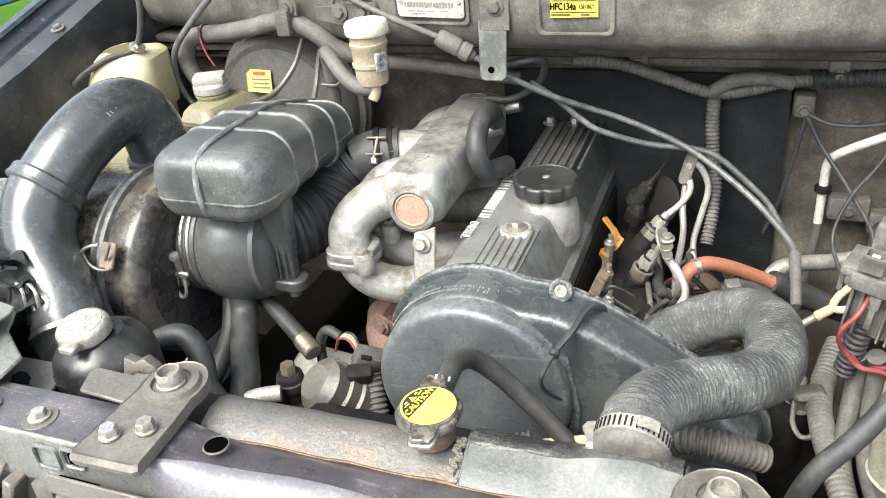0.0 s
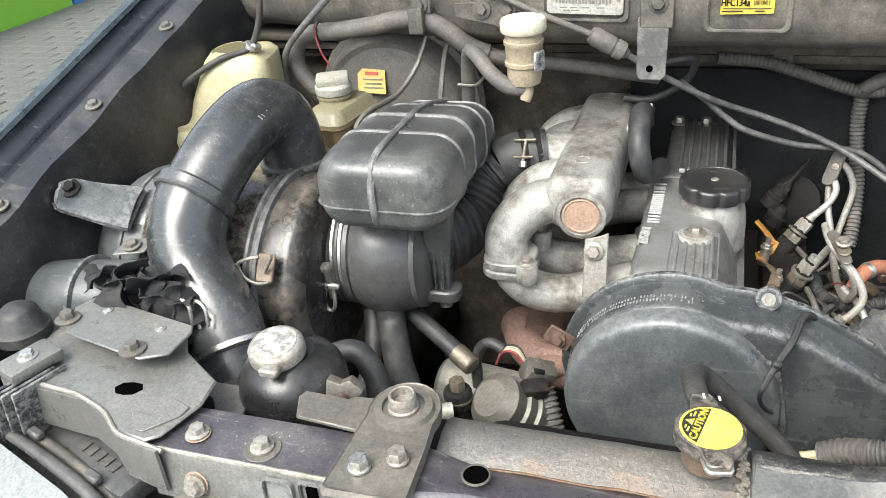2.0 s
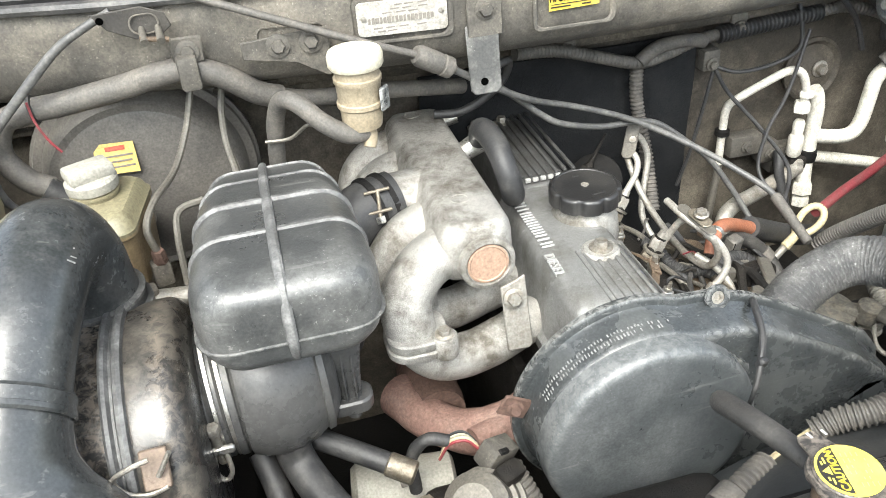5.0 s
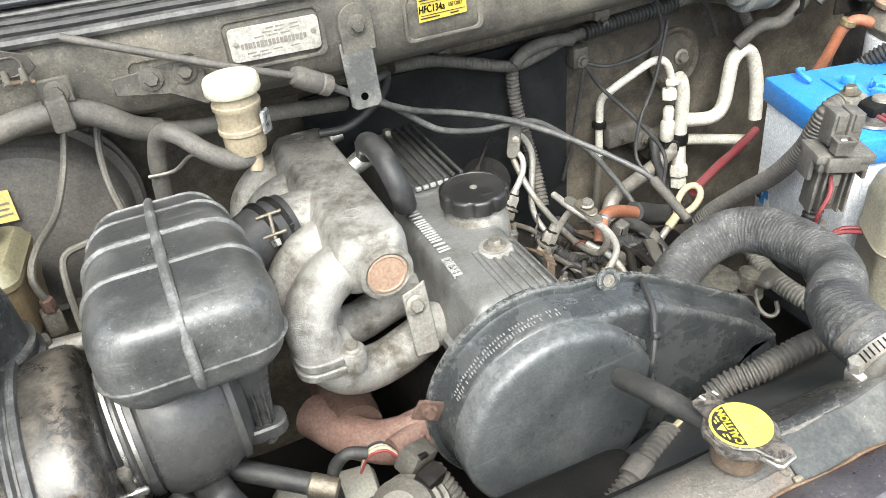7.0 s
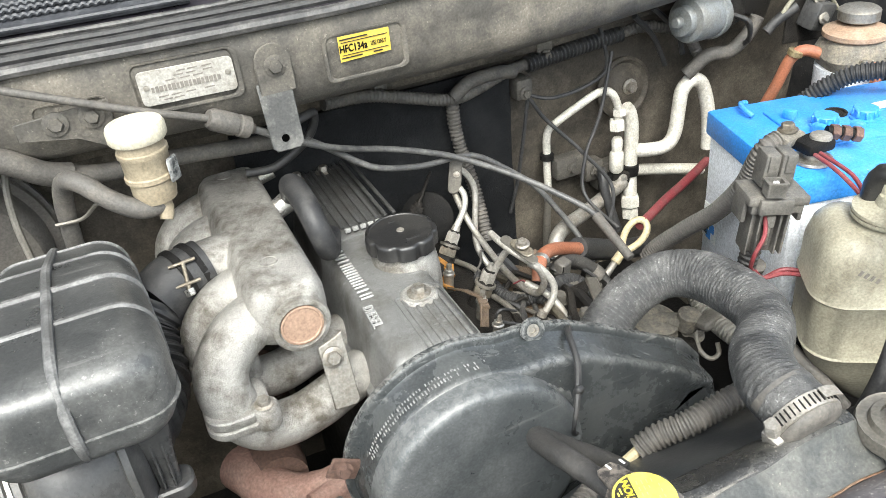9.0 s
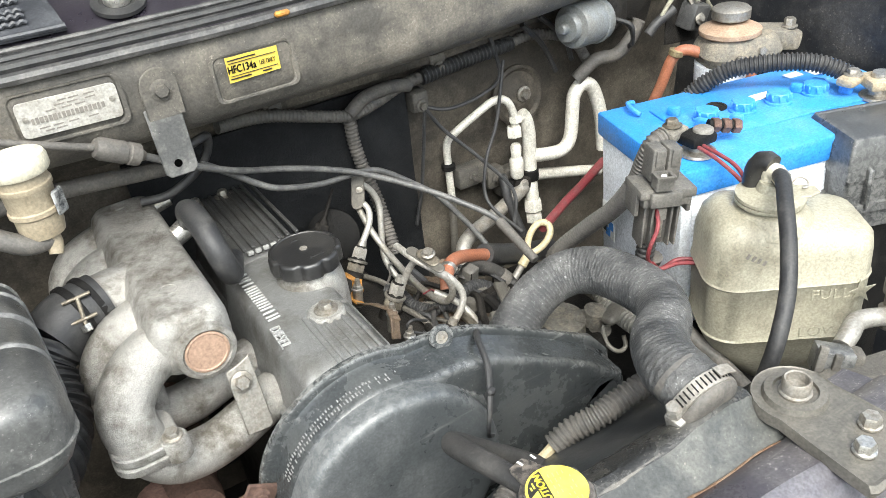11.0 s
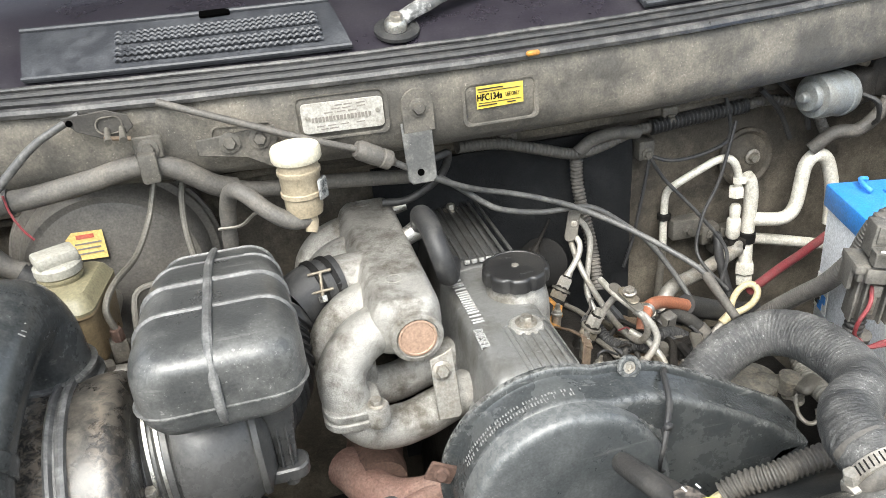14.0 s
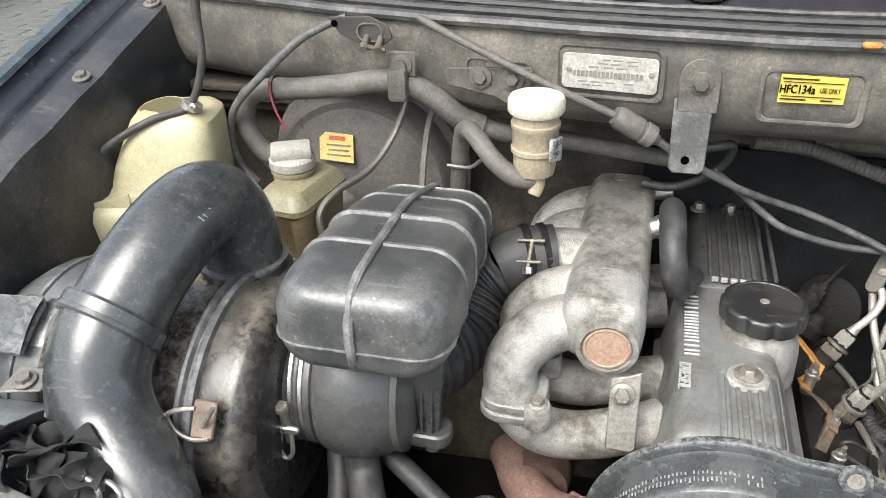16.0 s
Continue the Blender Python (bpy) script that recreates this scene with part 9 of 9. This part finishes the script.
    grip = part("pipe_clamp", lathe([(0.0108, -0.009), (0.0135, -0.008), (0.014, 0), (0.0135, 0.008), (0.0108, 0.009)], (0.4285, 0.6135, 0.803), (0.03, 0, 1), 24), "dark", a, "black rubber pipe clamp")
    part("clamp_block", box((0.408, 0.609, 0.797), (0.03, 0.014, 0.02), 0.003, 2, (0, 6, 0)), "under", grip)
    part("clamp_foot", box((0.388, 0.612, 0.79), (0.018, 0.012, 0.034), 0.003, 2), "dark", grip)
    part("clamp_bolt", hexagon((0.408, 0.602, 0.797), (0, -1, 0.1), 0.01, 0.006, 0.008), "staysteel", grip)
    part("clamp_collar", lathe([(0.0075, 0), (0.0105, 0.002), (0.0105, 0.009), (0.0075, 0.011)], (0.302, 0.64, 0.845), (0, 0, 1), 18), "dark", a)
    part("bent_pipe", tube([(0.41, 0.605, 0.79), (0.367, 0.59, 0.784), (0.323, 0.575, 0.779), (0.275, 0.55, 0.784), (0.252, 0.535, 0.778), (0.243, 0.52, 0.755), (0.242, 0.5, 0.72)], 0.0105, 16), "staysteel", a)
    part("valve_body", lathe([(0.008, 0), (0.0105, 0.004), (0.0105, 0.03), (0.0075, 0.034), (0.0085, 0.05), (0.006, 0.055)], (0.4, 0.607, 0.81), (0.02, 0, 1), 18), "pipewhite", a)
    for p, ac, hh in (((0.4, 0.6065, 0.878), 0.02, 0.016), ((0.425, 0.605, 0.745), 0.026, 0.018), ((0.4255, 0.6045, 0.725), 0.023, 0.016), ((0.403, 0.606, 0.9), 0.017, 0.01)):
        part("union_nut", hexagon(p, (0.02, 0.1, 1), ac, hh, socket=True), "pipewhite", a)
    for x, z, w in ((0.335, 0.828, 0.05), (0.375, 0.81, 0.03), (0.42, 0.80, 0.055), (0.395, 0.79, 0.03)):
        k = part("bracket", box((x, 0.637, z), (w, 0.024, 0.032), 0.004, 2), "dusty", a)
        part("bolt", hexagon((x, 0.624, z), (0, -1, 0), 0.011, 0.006, 0.009), "dusty", k)
    part("black_lead", tube([(0.385, 0.62, 0.805), (0.37, 0.6, 0.82), (0.365, 0.58, 0.79), (0.372, 0.56, 0.74)], 0.007, 12), "rubber", a)
    g = part("grommet", lathe([(0.042, 0), (0.046, 0.002), (0.046, 0.007), (0.041, 0.009), (0.036, 0.004), (0.026, 0.005), (0.02, 0.01), (0.012, 0.014), (0, 0.014)], (0.444, 0.66, 0.915), (0, -1, 0.1), 36), "firewall", a)
    part("grommet_bolt", hexagon((0.447, 0.644, 0.92), (0, -1, 0), 0.014, 0.01, 0.012), "steel", g)
    r = thing("red_cable", "red power cable with beige ring terminal", "cable", (0.38, 0.5, 0.8))
    part("cable", tube([(0.352, 0.483, 0.795), (0.372, 0.493, 0.795), (0.42, 0.515, 0.799), (0.47, 0.535, 0.803), (0.53, 0.562, 0.808)], 0.0066, 14), "dullred", r)
    axis, out = V((0.055, 0.012, 0.042)).normalized(), V((0.2, 0.55, -0.6))
    side = axis.cross(out).normalized()
    mid = V((0.337, 0.474, 0.79))
    loop = [mid + axis * (0.0235 * math.cos(g)) + side * (0.0105 * math.sin(g) * (1.15 + 0.25 * math.cos(g))) for g in [2 * math.pi * h / 20 for h in range(21)]]
    ring = part("ring_terminal", tube(loop, 0.0048, 10, 0.004), "beige", r, "beige moulded ring terminal")
    part("terminal_tail", rod(mid - axis * 0.021, mid - axis * 0.046, 0.0058, 0.0068, 12, 0.001), "beige", ring)
    part("lug", rod(mid - axis * 0.044, mid - axis * 0.066, 0.005, 0.005, 10), "staysteel", ring)
    w = thing("wiper_motor", "dark grey wiper motor on the firewall", "motor", (0.53, 0.59, 1.0))
    part("can", lathe([(0.0055, -0.009), (0.0075, -0.007), (0.0075, 0.001), (0.0185, 0.002), (0.0205, 0.005), (0.0205, 0.012), (0.0285, 0.014), (0.0305, 0.018), (0.0305, 0.06), (0.0325, 0.061), (0.0325, 0.066), (0.0305, 0.067), (0.0305, 0.075), (0.026, 0.08)], (0.462, 0.56, 1.032), (0.95, 0.22, -0.1), 36), "motorgrey", w)
    part("gearbox", box((0.565, 0.595, 1.025), (0.05, 0.05, 0.05), 0.012, 3, (0, 0, 20)), "under", w)
    for i in range(3):
        part("lead", tube([(0.56, 0.57, 1.02), (0.575, 0.56 - 0.004 * i, 1.01), (0.59, 0.565, 0.99 - 0.006 * i), (0.6, 0.58, 0.97), (0.59, 0.6, 0.95)], 0.003, 8), "rubber", w)
    part("lead_sleeve", tube([(0.52, 0.61, 0.93), (0.55, 0.6, 0.955), (0.585, 0.595, 0.955), (0.61, 0.59, 0.975), (0.62, 0.585, 1.0)], 0.01, 12), "hosegrey", w)
    part("mount_plate", box((0.63, 0.61, 1.03), (0.07, 0.02, 0.07), 0.006, 2, (0, 20, 0)), "under", w)
    f = thing("fuel_filter", "white fuel filter can with dusty cast priming head", "fuel filter", (0.662, 0.46, 0.835))
    part("can", lathe([(0.036, 0), (0.04, 0.005), (0.042, 0.1), (0.042, 0.11), (0, 0.11)], (0.685, 0.46, 0.86), n=32), "white", f)
    part("head", shaped([(0.968, 0.1, 0.085, 0.03, 0, 0), (0.985, 0.115, 0.09, 0.03, 0, 0), (1.0, 0.105, 0.08, 0.03, 0, 0), (1.008, 0.09, 0.066, 0.028, 0, 0)], (0.7, 0.455, 0), (0, 0, -20)), "sand", f)
    part("diaphragm", lathe([(0.036, 0), (0.042, 0.004), (0.042, 0.01), (0.034, 0.014), (0.022, 0.02), (0, 0.02)], (0.69, 0.46, 1.006), n=36), "rustpale", f, "rust-brown primer plate")
    part("plunger", lathe([(0.02, 0), (0.026, 0.003), (0.026, 0.015), (0.022, 0.018), (0, 0.018)], (0.69, 0.46, 1.028), n=32), "steel", f)
    part("head_arm", box((0.76, 0.44, 0.99), (0.06, 0.05, 0.03), 0.008, 2, (0, 10, -20)), "sand", f)
    part("bolt", hexagon((0.77, 0.425, 1.005), (0, 0, 1), 0.014, 0.012, 0.011), "steel", f)
    for p in ((0.7, 0.415, 0.99), (0.665, 0.42, 0.985)):
        part("bleed_screw", hexagon(p, (-0.2, -1, 0.2), 0.012, 0.008), "steel", f)
    part("orange_hose", tube([(0.655, 0.475, 0.985), (0.635, 0.49, 0.992), (0.622, 0.5, 0.98), (0.612, 0.51, 0.94), (0.6, 0.53, 0.88), (0.585, 0.55, 0.80)], 0.008, 12), "orangehose", f)
    part("orange_hose", tube([(0.672, 0.41, 0.985), (0.668, 0.4, 0.975), (0.665, 0.398, 0.95)], 0.007, 12), "orangehose", f)
    part("hose_clip", lathe([(0.0085, 0), (0.0105, 0.001), (0.0105, 0.008), (0.0085, 0.009)], (0.625, 0.497, 0.985), (0.2, -0.2, 1), 20), "brass", f)

    for piece in f.children:
        piece.data.transform(Matrix.Translation((-0.018, 0.0, -0.015)))
    r = thing("relay_bracket", "dark relay on a bracket with a pale wire loop", "relay", (0.69, 0.575, 0.95))
    part("plate", slab([(-0.045, -0.04), (0.03, -0.05), (0.05, -0.02), (0.045, 0.03), (0.0, 0.05), (-0.03, 0.035)], 0.004, (0.69, 0.57, 1.0), (1, 0.1, 0), (0, 0.15, 1), 0.001, 1), "under", r)
    part("relay", box((0.695, 0.55, 0.995), (0.04, 0.03, 0.04), 0.005, 2, (10, 15, 10)), "dome", r)
    part("bolt", hexagon((0.69, 0.545, 1.022), (0, -1, 0.4), 0.012, 0.007, 0.011), "steel", r)
    part("bolt", hexagon((0.69, 0.532, 0.995), (0, -1, 0.3), 0.01, 0.006, 0.009), "steel", r)
    part("wire_loop", tube([(0.63, 0.555, 1.0), (0.645, 0.55, 1.025), (0.67, 0.548, 1.043), (0.7, 0.545, 1.045), (0.718, 0.545, 1.03), (0.722, 0.548, 1.01), (0.735, 0.55, 0.995)], 0.0032, 8), "beigegrey", r)
    part("lead_sleeve", tube([(0.615, 0.56, 0.985), (0.63, 0.556, 1.0), (0.655, 0.55, 1.015)], 0.0075, 10), "rubber", r)

build_firewall_items()


def build_cowl_items():
    def top(x, dy):
        prof = [(0.004, 1.172), (0.03, 1.180), (0.06, 1.196), (0.12, 1.216), (0.2, 1.235), (0.34, 1.27)]
        for (a, za), (b, zb) in zip(prof, prof[1:]):
            if dy <= b:
                return V((x, cowl_y(x) + dy, za + (zb - za) * (dy - a) / (b - a) + 0.006))
        return V((x, cowl_y(x) + dy, 1.28))

    for x0, x1, g0, g1 in ((-0.51, -0.155, -0.4, -0.175), (0.195, 0.56, 0.215, 0.47)):
        g = thing("cowl_grille", "dark grey plastic cowl air grille with fine mesh", "grille", tuple(top((x0 + x1) / 2, 0.07)), group="cowl grilles")
        n = 14
        part("plate", sheet([[top(x0 + (x1 - x0) * i / n + 0.01 * (1 - k / 4), 0.038 + 0.0235 * k) + V((0, 0, 0.003)) for i in range(n + 1)] for k in range(5)], 0.004), "grille", g)
        for k in (0, 4):
            part("edge", tube([top(x0 + (x1 - x0) * i / n + 0.01 * (1 - k / 4), 0.038 + 0.0235 * k) + V((0, 0, 0.005)) for i in range(n + 1)], 0.003, 8), "grille", g)
        for row in range(6):
            dy = 0.05 + 0.0085 * row + (0.008 if row > 2 else 0)
            part("mesh_strip", tube([top(g0 + (g1 - g0) * i / 60, dy) + V((0, 0, 0.0055 + (0.0022 if i % 2 else 0))) for i in range(61)], 0.0022, 6, 0.0012), "grille", g)
        part("slot", box(top((g0 + g1) / 2 + 0.0, 0.127) + V((0, 0, 0.006)), (0.035, 0.012, 0.004), 0.001, 1, (18, 0, 0)), "hole", g)
    w = thing("windscreen_wiper", "black wiper arm on a worn aluminium pivot", "wiper", (-0.09, 0.552, 1.2))
    part("seat", lathe([(0.026, 0), (0.026, 0.004), (0.018, 0.006), (0.014, 0.004)], (-0.09, 0.555, 1.198), (0, -0.35, 1), 32), "rubber", w)
    part("pivot", lathe([(0.013, 0), (0.013, 0.008), (0.010, 0.012), (0, 0.012)], (-0.091, 0.553, 1.202), (0, -0.35, 1), 24), "bright", w)
    part("nut", hexagon((-0.091, 0.549, 1.212), (0, -0.35, 1), 0.014, 0.007), "steel", w)
    part("head", tube([(-0.09, 0.553, 1.208), (-0.07, 0.56, 1.216), (-0.05, 0.566, 1.222)], [0.009, 0.0085, 0.009], 12), "wornalu", w)
    part("arm", tube([(-0.056, 0.565, 1.221), (-0.02, 0.578, 1.232), (0.06, 0.6, 1.245), (0.2, 0.62, 1.25)], [0.011, 0.0125, 0.01, 0.007], 12, squash=0.6), "plastic", w)


build_cowl_items()


def build_nose():
    c = thing("condenser", "black finned air-conditioning condenser behind the grille opening", "condenser", (0.0, -0.12, 0.55))
    part("core", box((0.0, -0.075, 0.69), (0.64, 0.02, 0.32), 0.002), "dark", c)
    for k in range(7):
        z = 0.868 - 0.022 * k
        part("tube", box((0.0, -0.09, z), (0.62, 0.014, 0.004), 0.001, 1), "dusty", c)
        part("corrugated_fin", tube([(-0.31 + 0.62 * i / 240, -0.09, z - 0.011 + (0.007 if i % 2 else -0.007)) for i in range(241)], 0.0012, 4, 0.003), "under", c)
    part("side_post", box((-0.318, -0.09, 0.82), (0.022, 0.02, 0.12), 0.003), "dusty", c)
    b = thing("horn_bracket", "drab steel tab bracket below the radiator support", "bracket", (-0.36, -0.12, 0.85))
    part("tab", slab([(-0.024, -0.012), (0.018, -0.016), (0.025, -0.006), (0.02, 0.014), (-0.02, 0.016), (-0.028, 0.002)], 0.003, (-0.376, -0.106, 0.882), (1, 0.1, 0.12), (0, 1, 0.3), 0.001, 1), "taupe", b)
    part("leg", box((-0.352, -0.1, 0.862), (0.012, 0.02, 0.05), 0.002, 1, (0, 25, 0)), "taupe", b)
    part("hole", lathe([(0.004, 0), (0.004, 0.0006), (0, 0.0007)], (-0.378, -0.106, 0.8855), (-0.1, -0.3, 1), 16), "hole", b)
    part("bolt", hexagon((-0.352, -0.115, 0.858), (0.3, -1, 0.3), 0.013, 0.01), "taupe", b)
    part("cable_lug", tube([(-0.36, -0.11, 0.85), (-0.345, -0.115, 0.842), (-0.33, -0.12, 0.838)], 0.006, 10), "rubber", b)
    l = thing("bonnet_latch", "grey steel bonnet latch with bolts on the radiator support", "latch", (-0.07, -0.13, 0.85))
    part("plate", slab([(-0.045, -0.04), (0.03, -0.04), (0.032, 0.012), (0.02, 0.03), (-0.005, 0.032), (-0.016, 0.0)], 0.004, (-0.1, -0.118, 0.892), (1, 0.05, 0), (0, 0.25, 1), 0.001, 1), "greypaint", l)
    part("round_plate", slab([(0.03 * math.cos(radians(36 * i)), 0.032 * math.sin(radians(36 * i))) for i in range(10)], 0.006, (-0.046, -0.12, 0.882), (1, 0, 0), (0, 0.25, 1), 0.002, 1), "taupe", l)
    for p in ((-0.108, -0.122, 0.912), (-0.046, -0.128, 0.889), (0.07, -0.12, 0.862)):
        part("bolt", hexagon(p, (0, -1, 0.3), 0.014, 0.009, 0.012), "taupe", l)
    part("hook", box((-0.13, -0.122, 0.885), (0.01, 0.012, 0.06), 0.003, 2, (0, 25, 0)), "greypaint", l)
    for x in (0.0, 0.035, 0.075):
        part("link", box((x - 0.02, -0.125, 0.868 - 0.1 * abs(x - 0.03)), (0.04, 0.014, 0.024), 0.006, 2, (10, 10, 0)), "taupe", l)
    part("stay_arm", box((0.145, -0.15, 0.862), (0.028, 0.075, 0.02), 0.003, 1, (25, 0, -12)), "greypaint", l)
    r = thing("crash_bar_spring", "dusty ribbed spring cover in front of the condenser", "spring", (-0.2, -0.15, 0.8))
    part("spring", tube([(-0.275, -0.118, 0.85), (-0.25, -0.12, 0.85), (-0.18, -0.123, 0.85), (-0.14, -0.126, 0.85)], 0.0135, 18, rib=0.022, depth=0.22), "hosegrey", r)
    part("end_cap", rod((-0.312, -0.115, 0.85), (-0.272, -0.118, 0.85), 0.014, 0.0145, 18, 0.002), "sand", r)
    h = thing("headlamp", "white headlamp lens in a dark grey housing", "headlamp", (-0.55, -0.14, 0.7))
    part("lens", sheet([[(-0.66, -0.06, 0.89), (-0.58, -0.085, 0.884), (-0.5, -0.11, 0.876), (-0.455, -0.128, 0.87)], [(-0.69, -0.12, 0.872), (-0.6, -0.155, 0.864), (-0.52, -0.185, 0.856), (-0.445, -0.165, 0.852)], [(-0.7, -0.18, 0.82), (-0.6, -0.215, 0.81), (-0.52, -0.235, 0.80), (-0.44, -0.21, 0.80)], [(-0.7, -0.2, 0.7), (-0.6, -0.235, 0.7), (-0.52, -0.25, 0.7), (-0.44, -0.22, 0.7)]], 0.006), "headlamp", h)
    part("rim", tube([(-0.67, -0.045, 0.892), (-0.6, -0.068, 0.89), (-0.52, -0.092, 0.884), (-0.462, -0.114, 0.878), (-0.447, -0.128, 0.866), (-0.447, -0.14, 0.852)], [0.0055, 0.0055, 0.0055, 0.006, 0.006, 0.006], 10), "dome", h, "dark lamp bezel")
    part("bezel_channel", tube([(-0.66, -0.034, 0.886), (-0.59, -0.056, 0.884), (-0.515, -0.08, 0.878), (-0.455, -0.101, 0.87), (-0.434, -0.116, 0.858), (-0.428, -0.13, 0.84)], 0.006, 10), "dusty", h)
    for x, y, z in ((-0.56, -0.068, 0.892), (-0.478, -0.096, 0.886)):
        part("bezel_clip", box((x, y, z), (0.016, 0.009, 0.008), 0.002, 1, (0, 5, -18)), "dome", h)
    part("housing", box((-0.57, -0.075, 0.815), (0.22, 0.08, 0.09), 0.015, 3, (0, 0, -17)), "dome", h)
    part("rear_shelf", box((-0.51, -0.055, 0.87), (0.15, 0.06, 0.02), 0.004, 2, (0, 0, -17)), "dome", h)
    for i in range(5):
        part("moulded_bar", box((-0.515 + 0.011 * i, -0.062 - 0.004 * i, 0.881), (0.006, 0.011, 0.0015), 0.0004, 1, (0, 0, -17)), "dusty", h)
    g = thing("grille_bar", "weathered pale chrome grille bar", "grille bar", (-0.3, -0.17, 0.8))
    part("bar", sheet([[(x, -0.116 - (x + 0.436) * 0.09, 0.852), (x, -0.138 - (x + 0.436) * 0.09, 0.857), (x, -0.175 - (x + 0.436) * 0.06, 0.848), (x, -0.2 - (x + 0.436) * 0.05, 0.79)] for x in [-0.425 + 0.05 * i for i in range(16)]], 0.004), "headchrome", g)
    part("end_cap", slab([(-0.48, -0.139), (-0.478, -0.129), (-0.468, -0.119), (-0.436, -0.116), (-0.43, -0.158), (-0.463, -0.151)], -0.06, (0, 0, 0.8585), (1, 0, 0), (0, 1, 0), 0.004, 2), "violet", g, "dark violet end cap")
    part("rust_edge", tube([(-0.434, -0.112, 0.855), (-0.424, -0.11, 0.857), (-0.414, -0.114, 0.856)], 0.003, 8, 0.004), "orange_rust", g)


build_nose()


# ---- paving beside the car ----
def build_paving():
    me = finish("paver", box((0, 0, 0), (0.244, 0.119, 0.03), 0.006, 1), M["concrete"], 38)
    cells = []
    for i in range(60):
        for k in range(60):
            x, y = -6.0 + 0.25 * k + 0.125 * (i % 2), 1.2 + 0.125 * i
            across = (x + 3.0) + 0.66 * (y - 2.1)
            if -0.95 < across < 0.95 and x < -2.2:
                cells.append((math.hypot(x, y), x, y))
    yard = bpy.data.objects["ground"]
    rng = random.Random(3)
    for _, x, y in sorted(cells)[:300]:
        ob = new("paver", me)
        ob.parent = yard
        ob.matrix_parent_inverse = yard.matrix_world.inverted()
        ob.matrix_local = pose(x, y, 0.004 + rng.uniform(0, 0.004), rng.uniform(-0.6, 0.6), rng.uniform(-0.6, 0.6), rng.uniform(-0.8, 0.8))


build_paving()
